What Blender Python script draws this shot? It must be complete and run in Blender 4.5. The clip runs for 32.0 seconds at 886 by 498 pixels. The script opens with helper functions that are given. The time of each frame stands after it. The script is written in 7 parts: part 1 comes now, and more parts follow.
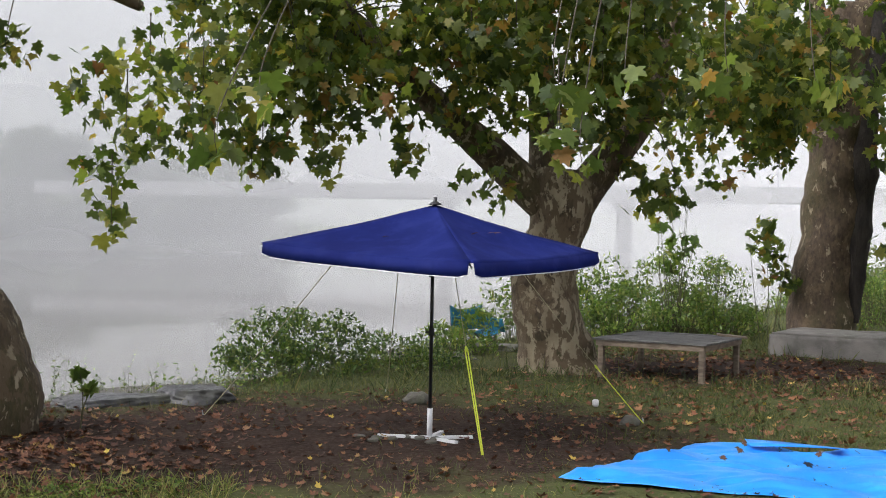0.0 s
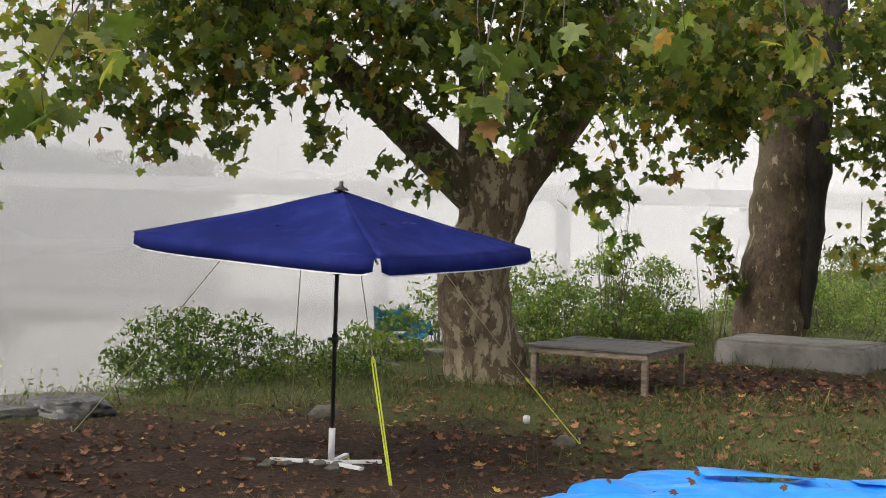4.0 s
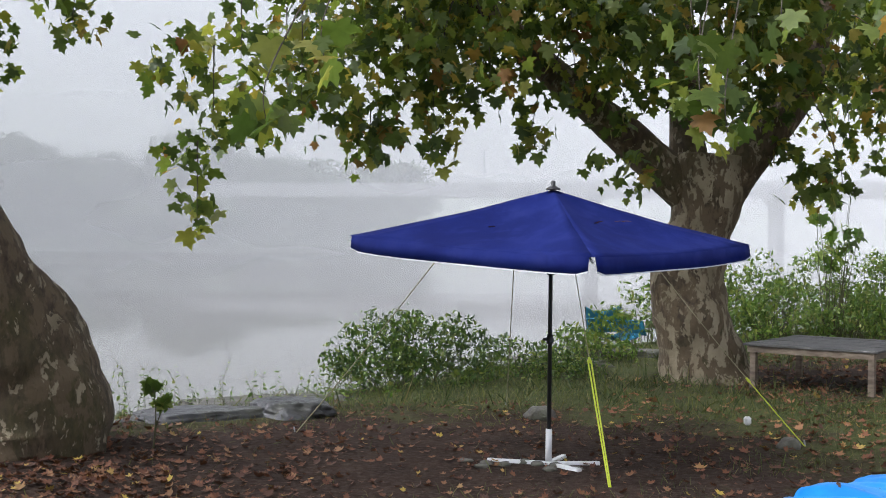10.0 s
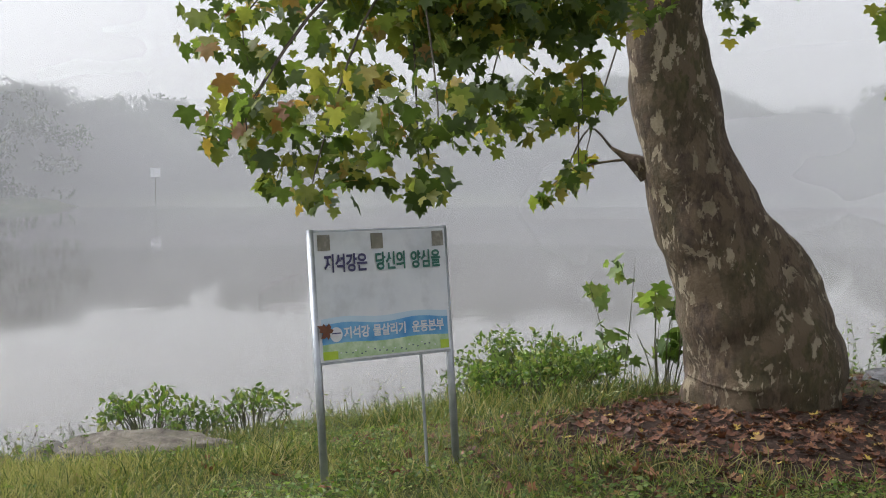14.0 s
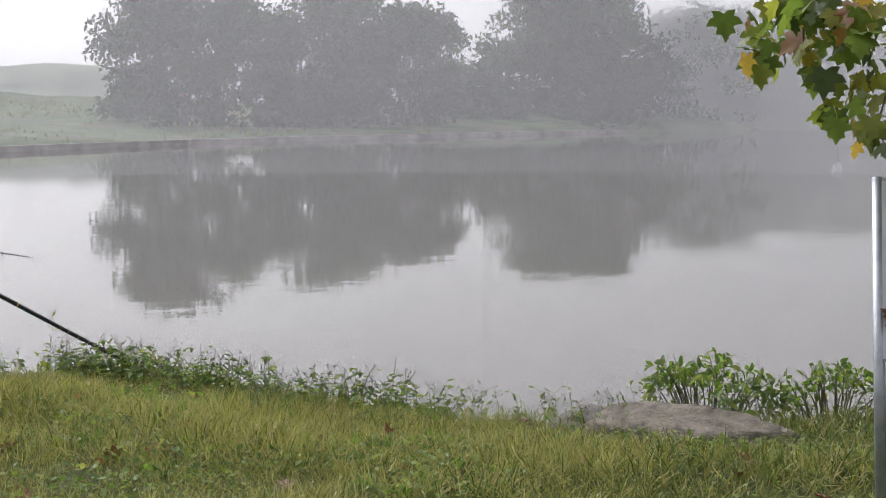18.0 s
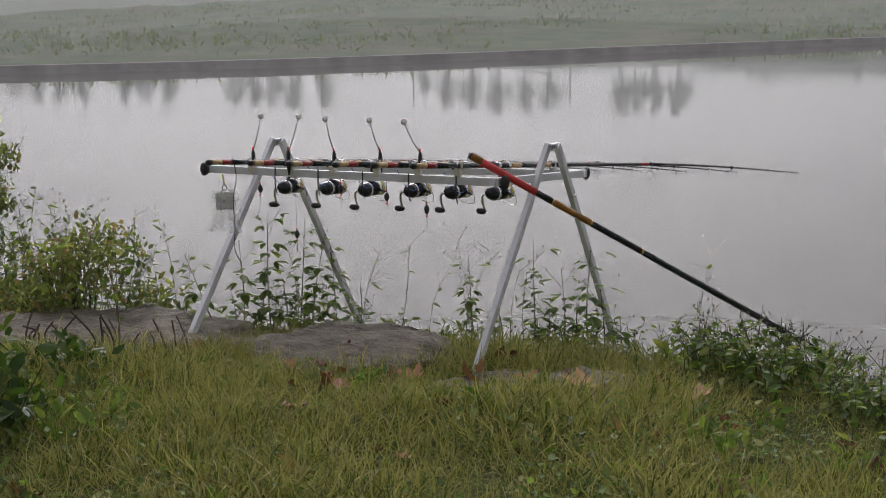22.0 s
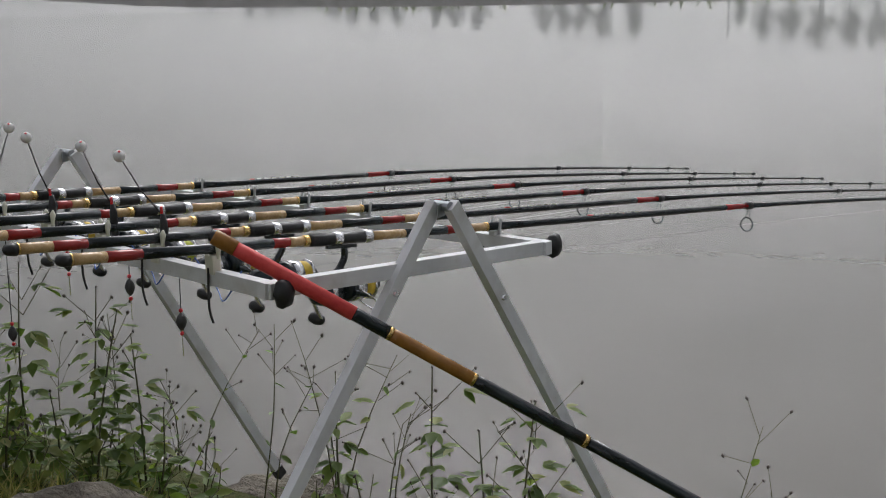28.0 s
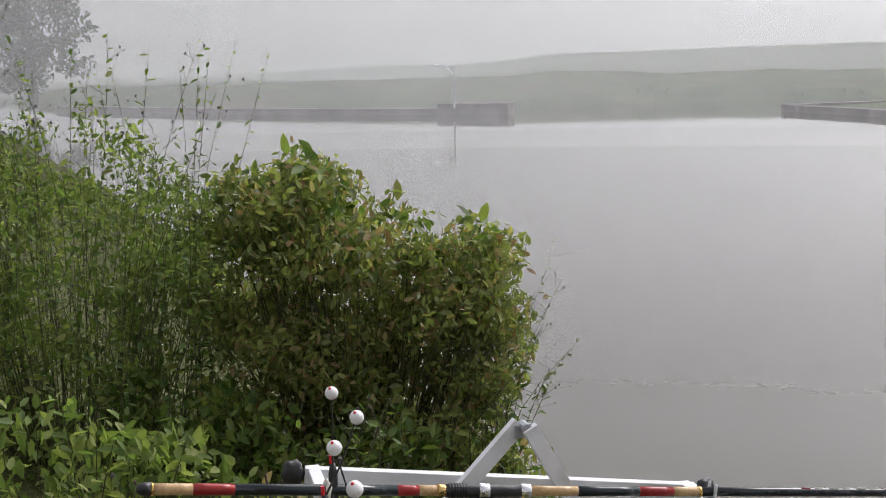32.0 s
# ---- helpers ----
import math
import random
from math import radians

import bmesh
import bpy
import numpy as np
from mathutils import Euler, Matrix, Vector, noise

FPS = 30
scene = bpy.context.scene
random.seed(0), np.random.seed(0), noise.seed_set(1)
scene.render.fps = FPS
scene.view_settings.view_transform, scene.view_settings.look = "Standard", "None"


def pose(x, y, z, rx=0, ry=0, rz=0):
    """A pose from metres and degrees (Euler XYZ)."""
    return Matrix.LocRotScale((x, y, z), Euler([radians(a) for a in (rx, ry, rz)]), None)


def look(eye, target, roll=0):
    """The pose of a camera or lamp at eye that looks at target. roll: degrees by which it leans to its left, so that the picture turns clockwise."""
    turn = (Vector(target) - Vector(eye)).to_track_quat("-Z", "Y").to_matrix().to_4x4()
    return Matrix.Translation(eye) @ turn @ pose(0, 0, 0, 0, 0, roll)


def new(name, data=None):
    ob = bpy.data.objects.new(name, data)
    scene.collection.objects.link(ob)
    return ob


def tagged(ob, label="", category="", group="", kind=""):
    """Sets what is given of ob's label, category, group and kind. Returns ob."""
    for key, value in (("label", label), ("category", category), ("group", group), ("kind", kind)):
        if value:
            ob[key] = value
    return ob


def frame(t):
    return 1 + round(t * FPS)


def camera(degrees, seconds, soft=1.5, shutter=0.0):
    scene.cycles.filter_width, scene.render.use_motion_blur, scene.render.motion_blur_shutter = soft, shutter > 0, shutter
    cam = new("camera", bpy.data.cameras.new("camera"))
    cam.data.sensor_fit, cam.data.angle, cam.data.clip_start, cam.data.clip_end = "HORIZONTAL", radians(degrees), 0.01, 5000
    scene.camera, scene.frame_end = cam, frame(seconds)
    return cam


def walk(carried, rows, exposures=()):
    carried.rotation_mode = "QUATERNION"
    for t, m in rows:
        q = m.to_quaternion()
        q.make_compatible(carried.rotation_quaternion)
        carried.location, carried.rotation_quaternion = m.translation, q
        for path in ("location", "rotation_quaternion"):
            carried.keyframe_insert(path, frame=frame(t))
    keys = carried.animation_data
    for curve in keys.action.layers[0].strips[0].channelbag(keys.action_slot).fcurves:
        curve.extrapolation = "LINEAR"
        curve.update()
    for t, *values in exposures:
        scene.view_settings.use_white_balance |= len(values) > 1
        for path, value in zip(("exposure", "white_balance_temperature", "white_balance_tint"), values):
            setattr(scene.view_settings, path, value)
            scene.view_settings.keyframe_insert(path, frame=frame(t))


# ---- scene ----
cam = camera(37.6, 32.0, soft=1.0)
PATH = [
    (0, (-0.223, -1.857, 1.560), (-0.162, 0.142, 1.534), 1.1),
    (0.5, (-0.184, -1.587, 1.555), (-0.132, 0.413, 1.539), 1.0),
    (1, (-0.083, -0.889, 1.525), (-0.049, 1.111, 1.511), 1.1),
    (1.5, (-0.035, -0.518, 1.503), (-0.014, 1.481, 1.497), 1.2),
    (2, (-0.026, -0.429, 1.498), (0.006, 1.571, 1.503), 1.3),
    (2.5, (-0.025, -0.425, 1.499), (0.024, 1.574, 1.494), 1.4),
    (4.5, (0.047, -0.491, 1.521), (0.277, 1.495, 1.491), 1.7),
    (5, (0.051, -0.497, 1.529), (0.383, 1.475, 1.493), 1.4),
    (5.5, (0.07, -0.467, 1.54), (0.505, 1.485, 1.505), 1.4),
    (6, (0.09, -0.481, 1.542), (0.625, 1.446, 1.509), 1.3),
    (6.5, (0.108, -0.501, 1.543), (0.736, 1.398, 1.52), 1.2),
    (7, (0.086, -0.528, 1.538), (0.776, 1.349, 1.524), 1.2),
    (7.5, (0.067, -0.489, 1.518), (0.59, 1.442, 1.505), 1.2),
    (8, (0.063, -0.474, 1.513), (0.441, 1.49, 1.492), 1.2),
    (8.5, (0.056, -0.457, 1.515), (0.285, 1.529, 1.494), 1.1),
    (9, (0.022, -0.436, 1.494), (0.125, 1.561, 1.472), 0.9),
    (9.5, (0.013, -0.404, 1.501), (-0.036, 1.596, 1.474), 0.7),
    (10, (-0.006, -0.431, 1.499), (-0.17, 1.562, 1.47), 0.6),
    (10.5, (-0.019, -0.421, 1.5), (-0.304, 1.559, 1.474), 0.5),
    (11, (-0.027, -0.414, 1.502), (-0.411, 1.548, 1.467), 0.6),
    (11.5, (-0.028, -0.411, 1.496), (-0.5, 1.533, 1.466), 0.7),
    (12, (-0.048, -0.413, 1.499), (-0.644, 1.496, 1.472), 1.1),
    (12.5, (-0.07, -0.404, 1.49), (-0.84, 1.441, 1.452), 0.6),
    (13, (-0.077, -0.386, 1.474), (-1.006, 1.385, 1.417), 0.2),
    (13.5, (-0.124, -0.366, 1.473), (-1.139, 1.355, 1.387), 0.3),
    (14, (-0.24, -0.32, 1.466), (-1.388, 1.314, 1.365), -0.1),
    (14.5, (-0.348, -0.21, 1.423), (-1.601, 1.341, 1.268), -0.2),
    (15, (-0.483, -0.003, 1.389), (-1.915, 1.385, 1.238), -1.7),
    (15.5, (-0.551, 0.132, 1.368), (-2.059, 1.434, 1.186), -0.9),
    (17.5, (-0.945, 1.01, 1.48), (-2.593, 2.122, 1.256), -2.0),
    (18, (-0.879, 1.093, 1.489), (-2.675, 1.945, 1.271), 0.0),
    (18.5, (-1.035, 1.363, 1.459), (-2.919, 1.997, 1.236), 0.4),
    (19, (-1.229, 1.32, 1.427), (-3.156, 1.794, 1.176), -0.2),
    (20, (-1.970, 1.830, 1.394), (-3.959, 1.814, 1.181), 1.4),
    (20.5, (-2.226, 2.126, 1.401), (-4.204, 1.93, 1.168), 0.6),
    (21, (-2.631, 2.345, 1.468), (-4.584, 2.040, 1.182), 0.1),
    (21.5, (-3.147, 2.516, 1.352), (-5.082, 2.141, 1.008), 0.9),
    (22, (-3.565, 2.678, 1.347), (-5.465, 2.178, 0.977), -1.0),
    (22.5, (-3.955, 2.736, 1.392), (-5.83, 2.142, 1.026), -0.6),
    (23, (-4.409, 2.841, 1.393), (-6.256, 2.16, 1.039), -1.6),
    (23.5, (-4.776, 2.911, 1.394), (-6.601, 2.198, 0.994), -0.6),
    (24, (-5.152, 3.004, 1.399), (-6.962, 2.226, 1.056), 0.0),
    (24.5, (-5.5, 3.011, 1.386), (-7.341, 2.271, 1.136), -0.3),
    (25, (-5.625, 3.046, 1.410), (-7.459, 2.294, 1.144), 0.4),
    (25.5, (-5.662, 3.098, 1.395), (-7.495, 2.357, 1.096), 0.1),
    (26, (-5.709, 3.147, 1.357), (-7.529, 2.403, 0.991), -0.5),
    (26.5, (-5.837, 3.192, 1.342), (-7.622, 2.398, 0.915), -1.5),
    (28.5, (-6.97, 3.004, 1.318), (-8.661, 2.046, 0.845), -0.1),
    (29, (-7.143, 2.952, 1.319), (-8.803, 1.942, 0.842), 0.6),
    (29.5, (-7.332, 2.933, 1.337), (-8.798, 1.646, 0.898), -2.5),
    (29.6, (-7.356, 2.927, 1.349), (-8.803, 1.615, 0.916), -2.7),
    (30, (-7.538, 2.858, 1.357), (-8.9, 1.457, 0.929), -0.7),
    (30.3, (-7.669, 2.777, 1.364), (-8.986, 1.325, 0.966), -1.4),
    (30.5, (-7.753, 2.734, 1.371), (-9.011, 1.229, 0.979), -1.7),
    (31, (-7.965, 2.723, 1.394), (-9.039, 1.072, 1.048), -0.7),
    (31.5, (-8.125, 2.761, 1.45), (-8.964, 0.968, 1.163), -1.4),
    (32, (-8.235, 2.711, 1.475), (-9.051, 0.905, 1.202), -1.1),
]
walk(cam, [(t, look(eye, target, roll)) for t, eye, target, roll in PATH], [(0, 1.03, 6300, 14), (2, 1.03, 6500, 14), (5, 1.03, 6800, 12), (7, 1.03, 6800, 10), (9, 1.08, 6000, 13), (11, 1.1, 6050, 13), (12, 1.13, 6150, 13), (13, 1.15, 6200, 13), (15, 1.02, 6250, 15), (18, 0.95, 6250, 17), (19, 0.76, 6250, 17), (20, 0.42, 6250, 17), (21, 0.24, 6300, 17), (22, 0.08, 6350, 17), (23, 0.15, 6350, 17), (25, 0.0, 6300, 14), (26, 0.0, 6300, 13), (29, 0.0, 6300, 13), (30, 0.15, 6300, 15), (31, 0.54, 6300, 15), (32, 0.65, 6350, 16)])

# ---- world, sun and light ----
world = bpy.data.worlds.new("overcast_world")
scene.world = world
world.use_nodes = True
wn = world.node_tree
wn.nodes.clear()
w_sky = wn.nodes.new("ShaderNodeTexSky")
w_sky.sky_type, w_sky.sun_disc = "NISHITA", False
w_sky.sun_elevation, w_sky.sun_rotation = radians(38), radians(250)
w_sky.air_density, w_sky.dust_density, w_sky.ozone_density = 1.0, 6.0, 1.0
w_hsv = wn.nodes.new("ShaderNodeHueSaturation")
w_hsv.inputs["Saturation"].default_value = 0.12
w_bg = wn.nodes.new("ShaderNodeBackground")
w_bg.inputs["Strength"].default_value = 0.15
w_out = wn.nodes.new("ShaderNodeOutputWorld")
wn.links.new(w_sky.outputs["Color"], w_hsv.inputs["Color"])
wn.links.new(w_hsv.outputs["Color"], w_bg.inputs["Color"])
wn.links.new(w_bg.outputs["Background"], w_out.inputs["Surface"])

sun_data = bpy.data.lights.new("sun", "SUN")
sun_data.energy, sun_data.angle, sun_data.color = 0.6, radians(60), (1.0, 0.99, 0.97)
sun = new("sun", sun_data)
sun.matrix_world = look((-20, -8, 30), (0, 6, 0))


# ---- materials ----
def nodes_of(name, rough=0.8, metal=0.0):
    m = bpy.data.materials.new(name)
    m.use_nodes = True
    nt = m.node_tree
    b = nt.nodes["Principled BSDF"]
    b.inputs["Roughness"].default_value, b.inputs["Metallic"].default_value = rough, metal
    return m, nt, b


def mix_col(nt, fac, a, b, kind="MIX"):
    n = nt.nodes.new("ShaderNodeMix")
    n.data_type, n.blend_type = "RGBA", kind
    for sock, v in ((n.inputs[0], fac), (n.inputs[6], a), (n.inputs[7], b)):
        if isinstance(v, bpy.types.NodeSocket):
            nt.links.new(v, sock)
        elif isinstance(v, (int, float)):
            sock.default_value = v
        else:
            sock.default_value = (*v, 1.0)
    return n.outputs[2]


def coords(nt, world_space=False, scale=(1, 1, 1)):
    if world_space:
        out = nt.nodes.new("ShaderNodeNewGeometry").outputs["Position"]
    else:
        out = nt.nodes.new("ShaderNodeTexCoord").outputs["Object"]
    mp = nt.nodes.new("ShaderNodeMapping")
    mp.inputs["Scale"].default_value = scale
    nt.links.new(out, mp.inputs["Vector"])
    return mp.outputs["Vector"]


def noise_fac(nt, vec, scale, detail=4.0, lo=0.35, hi=0.65, rough=0.6):
    n = nt.nodes.new("ShaderNodeTexNoise")
    n.inputs["Scale"].default_value, n.inputs["Detail"].default_value, n.inputs["Roughness"].default_value = scale, detail, rough
    nt.links.new(vec, n.inputs["Vector"])
    r = nt.nodes.new("ShaderNodeMapRange")
    r.inputs["From Min"].default_value, r.inputs["From Max"].default_value = lo, hi
    nt.links.new(n.outputs["Fac"], r.inputs["Value"])
    return r.outputs["Result"]


def bump_of(nt, b, height, strength=0.4, distance=0.01):
    n = nt.nodes.new("ShaderNodeBump")
    n.inputs["Strength"].default_value, n.inputs["Distance"].default_value = strength, distance
    nt.links.new(height, n.inputs["Height"])
    nt.links.new(n.outputs["Normal"], b.inputs["Normal"])


def surface(name, a, b, scale, rough=0.8, metal=0.0, fine=None, bump=0.3, dist=0.004, stain=None, stain_scale=1.5, world_space=False, stretch=(1, 1, 1)):
    """Two tones by noise, a finer grain with relief, and large stains."""
    m, nt, bs = nodes_of(name, rough, metal)
    v = coords(nt, world_space, stretch)
    col = mix_col(nt, noise_fac(nt, v, scale), a, b)
    if stain:
        col = mix_col(nt, noise_fac(nt, v, stain_scale, 5, 0.5, 0.72), col, stain)
    nt.links.new(col, bs.inputs["Base Color"])
    g = noise_fac(nt, v, fine or scale * 6, 5, 0.2, 0.8)
    bump_of(nt, bs, g, bump, dist)
    rr = nt.nodes.new("ShaderNodeMapRange")
    rr.inputs["To Min"].default_value, rr.inputs["To Max"].default_value = max(rough - 0.12, 0.02), min(rough + 0.1, 1.0)
    nt.links.new(g, rr.inputs["Value"])
    nt.links.new(rr.outputs["Result"], bs.inputs["Roughness"])
    return m


def leaf_material(name, tones, rough=0.5, through_amount=0.35):
    """Foliage whose tone varies from leaf to leaf; thin, so some light passes through."""
    m, nt, bs = nodes_of(name, rough)
    geo = nt.nodes.new("ShaderNodeNewGeometry")
    ramp = nt.nodes.new("ShaderNodeValToRGB")
    ramp.color_ramp.interpolation = "LINEAR"
    els = ramp.color_ramp.elements
    els[0].position, els[0].color = tones[0][0], (*tones[0][1], 1)
    els[1].position, els[1].color = tones[-1][0], (*tones[-1][1], 1)
    for p, c in tones[1:-1]:
        e = els.new(p)
        e.color = (*c, 1)
    nt.links.new(geo.outputs["Random Per Island"], ramp.inputs["Fac"])
    v = coords(nt)
    col = mix_col(nt, noise_fac(nt, v, 14, 3), ramp.outputs["Color"], mix_col(nt, 0.5, ramp.outputs["Color"], (0.5, 0.55, 0.3), "MULTIPLY"))
    nt.links.new(col, bs.inputs["Base Color"])
    tr = nt.nodes.new("ShaderNodeBsdfTranslucent")
    nt.links.new(mix_col(nt, 0.6, col, (0.9, 1.0, 0.3), "MULTIPLY"), tr.inputs["Color"])
    mx = nt.nodes.new("ShaderNodeMixShader")
    mx.inputs["Fac"].default_value = through_amount
    nt.links.new(bs.outputs["BSDF"], mx.inputs[1])
    nt.links.new(tr.outputs["BSDF"], mx.inputs[2])
    nt.links.new(mx.outputs["Shader"], nt.nodes["Material Output"].inputs["Surface"])
    return m


def plane_bark(name, shed):
    """Plane-tree bark: grey-brown plates flaked off to cream and olive patches."""
    m, nt, bs = nodes_of(name, 0.9)
    v = coords(nt, False, (1, 1, 0.55))
    warp = nt.nodes.new("ShaderNodeTexNoise")
    warp.inputs["Scale"].default_value, warp.inputs["Detail"].default_value = 5.0, 3.0
    nt.links.new(v, warp.inputs["Vector"])
    add = nt.nodes.new("ShaderNodeVectorMath")
    add.operation = "MULTIPLY_ADD"
    add.inputs[1].default_value = (0.16, 0.16, 0.16)
    nt.links.new(warp.outputs["Color"], add.inputs[0])
    nt.links.new(v, add.inputs[2])
    flake = noise_fac(nt, add.outputs["Vector"], 10.0, 4, 0.565 - shed, 0.60 - shed, 0.65)
    flake2 = noise_fac(nt, add.outputs["Vector"], 7.0, 5, 0.50 - shed, 0.555 - shed, 0.65)
    moss = noise_fac(nt, v, 1.6, 5, 0.45, 0.7)
    base = mix_col(nt, noise_fac(nt, v, 22, 5), (0.046, 0.030, 0.019), (0.100, 0.070, 0.044))
    base = mix_col(nt, moss, base, mix_col(nt, noise_fac(nt, v, 30, 3), (0.052, 0.050, 0.018), (0.096, 0.084, 0.032)))
    base = mix_col(nt, flake2, base, (0.120, 0.088, 0.052))
    base = mix_col(nt, flake, base, mix_col(nt, noise_fac(nt, v, 3.0, 4), (0.18, 0.145, 0.092), (0.32, 0.27, 0.185)))
    nt.links.new(base, bs.inputs["Base Color"])
    h = nt.nodes.new("ShaderNodeMath")
    h.operation = "MULTIPLY_ADD"
    nt.links.new(flake, h.inputs[0])
    h.inputs[1].default_value = -0.5
    nt.links.new(noise_fac(nt, v, 28, 6, 0.2, 0.8), h.inputs[2])
    bump_of(nt, bs, h.outputs["Value"], 0.7, 0.018)
    return m


def ground_material():
    """Earth, worn grass and turf, laid out by place: bare earth under the trees, turf elsewhere."""
    m, nt, bs = nodes_of("river_bank_earth", 0.95)
    v = coords(nt, True)
    earth = mix_col(nt, noise_fac(nt, v, 2.2, 6), (0.021, 0.012, 0.009), (0.042, 0.025, 0.018))
    earth = mix_col(nt, noise_fac(nt, v, 24, 5, 0.45, 0.7), earth, (0.066, 0.049, 0.037))
    turf = mix_col(nt, noise_fac(nt, v, 3.0, 6), (0.034, 0.048, 0.014), (0.062, 0.078, 0.024))
    turf = mix_col(nt, noise_fac(nt, v, 40, 4), turf, (0.085, 0.085, 0.034))
    att = nt.nodes.new("ShaderNodeAttribute")
    att.attribute_name = "turf"
    edge = nt.nodes.new("ShaderNodeMath")
    edge.operation = "MULTIPLY_ADD"
    nt.links.new(noise_fac(nt, v, 1.4, 6, 0.2, 0.8), edge.inputs[0])
    edge.inputs[1].default_value = 0.9
    nt.links.new(att.outputs["Fac"], edge.inputs[2])
    cut = nt.nodes.new("ShaderNodeMapRange")
    cut.inputs["From Min"].default_value, cut.inputs["From Max"].default_value = 0.75, 1.15
    nt.links.new(edge.outputs["Value"], cut.inputs["Value"])
    nt.links.new(mix_col(nt, cut.outputs["Result"], earth, turf), bs.inputs["Base Color"])
    bs.inputs["Specular IOR Level"].default_value = 0.12
    bump_of(nt, bs, noise_fac(nt, v, 18, 8, 0.1, 0.9), 0.8, 0.03)
    return m


def water_material():
    m, nt, bs = nodes_of("calm_river_water", 0.015)
    bs.inputs["Base Color"].default_value = (0.115, 0.11, 0.095, 1)
    bs.inputs["IOR"].default_value = 1.33
    bs.inputs["Specular IOR Level"].default_value = 0.5
    v = coords(nt, True, (1.0, 0.6, 1.0))
    swell = nt.nodes.new("ShaderNodeMath")
    swell.operation = "MULTIPLY_ADD"
    nt.links.new(noise_fac(nt, v, 4.5, 2, 0.0, 1.0), swell.inputs[0])
    swell.inputs[1].default_value = 0.07
    nt.links.new(noise_fac(nt, v, 0.9, 4, 0.0, 1.0), swell.inputs[2])
    bump_of(nt, bs, swell.outputs["Value"], 0.085, 0.05)
    return m


def mist_material(amount):
    """Thin morning mist: lets most light through and scatters the rest."""
    m = bpy.data.materials.new("morning_mist")
    m.use_nodes = True
    nt = m.node_tree
    nt.nodes.clear()
    out = nt.nodes.new("ShaderNodeOutputMaterial")
    tp = nt.nodes.new("ShaderNodeBsdfTransparent")
    df = nt.nodes.new("ShaderNodeBsdfDiffuse")
    df.inputs["Color"].default_value = (0.93, 0.94, 0.95, 1)
    tl = nt.nodes.new("ShaderNodeBsdfTranslucent")
    tl.inputs["Color"].default_value = (0.93, 0.94, 0.95, 1)
    half = nt.nodes.new("ShaderNodeMixShader")
    half.inputs["Fac"].default_value = 0.5
    nt.links.new(df.outputs["BSDF"], half.inputs[1])
    nt.links.new(tl.outputs["BSDF"], half.inputs[2])
    mx = nt.nodes.new("ShaderNodeMixShader")
    v = coords(nt, True, (0.02, 0.02, 0.05))
    f = noise_fac(nt, v, 1.0, 3, 0.2, 0.8)
    rr = nt.nodes.new("ShaderNodeMapRange")
    rr.inputs["To Min"].default_value, rr.inputs["To Max"].default_value = amount * 0.8, amount * 1.2
    nt.links.new(f, rr.inputs["Value"])
    veil = nt.nodes.new("ShaderNodeAttribute")
    veil.attribute_name = "veil"
    thin = nt.nodes.new("ShaderNodeMath")
    thin.operation = "MULTIPLY"
    nt.links.new(rr.outputs["Result"], thin.inputs[0])
    nt.links.new(veil.outputs["Fac"], thin.inputs[1])
    nt.links.new(thin.outputs["Value"], mx.inputs["Fac"])
    nt.links.new(tp.outputs["BSDF"], mx.inputs[1])
    nt.links.new(half.outputs["Shader"], mx.inputs[2])
    nt.links.new(mx.outputs["Shader"], out.inputs["Surface"])
    return m


BARK = plane_bark("plane_tree_bark", 0.0)
SHED_BARK = plane_bark("half_shed_plane_bark", 0.07)
OLD_BARK = plane_bark("dark_old_plane_bark", -0.05)
GROUND = ground_material()
WATER = water_material()
LEAF = leaf_material("plane_leaf", [(0.0, (0.062, 0.098, 0.028)), (0.4, (0.14, 0.195, 0.046)), (0.7, (0.25, 0.295, 0.062)), (0.88, (0.36, 0.34, 0.075)), (0.96, (0.44, 0.30, 0.07)), (1.0, (0.30, 0.13, 0.05))], 0.45, 0.62)
DEAD_LEAF = leaf_material("fallen_leaf", [(0.0, (0.065, 0.026, 0.016)), (0.4, (0.115, 0.041, 0.02)), (0.75, (0.18, 0.066, 0.03)), (0.95, (0.25, 0.13, 0.065)), (1.0, (0.5, 0.36, 0.06))], 0.7, 0.1)
WEED = leaf_material("bank_weed_leaf", [(0.0, (0.075, 0.135, 0.03)), (0.4, (0.14, 0.225, 0.05)), (0.8, (0.24, 0.32, 0.08)), (1.0, (0.34, 0.34, 0.11))], 0.5, 0.55)
DARK_WEED = leaf_material("vine_leaf", [(0.0, (0.13, 0.165, 0.06)), (0.4, (0.26, 0.31, 0.095)), (0.72, (0.40, 0.45, 0.14)), (0.88, (0.46, 0.36, 0.18)), (1.0, (0.36, 0.22, 0.13))], 0.5, 0.55)
SHRUB = leaf_material("dark_shrub_leaf", [(0.0, (0.035, 0.075, 0.018)), (0.5, (0.07, 0.125, 0.028)), (1.0, (0.14, 0.20, 0.045))], 0.45, 0.4)
VINE = leaf_material("bank_vine_leaf", [(0.0, (0.03, 0.065, 0.016)), (0.5, (0.085, 0.15, 0.032)), (0.8, (0.16, 0.23, 0.05)), (1.0, (0.24, 0.27, 0.07))], 0.45, 0.45)
GRASS = leaf_material("grass_blade", [(0.0, (0.04, 0.075, 0.017)), (0.3, (0.11, 0.16, 0.034)), (0.6, (0.20, 0.225, 0.052)), (0.82, (0.30, 0.28, 0.09)), (1.0, (0.42, 0.34, 0.17))], 0.6, 0.38)
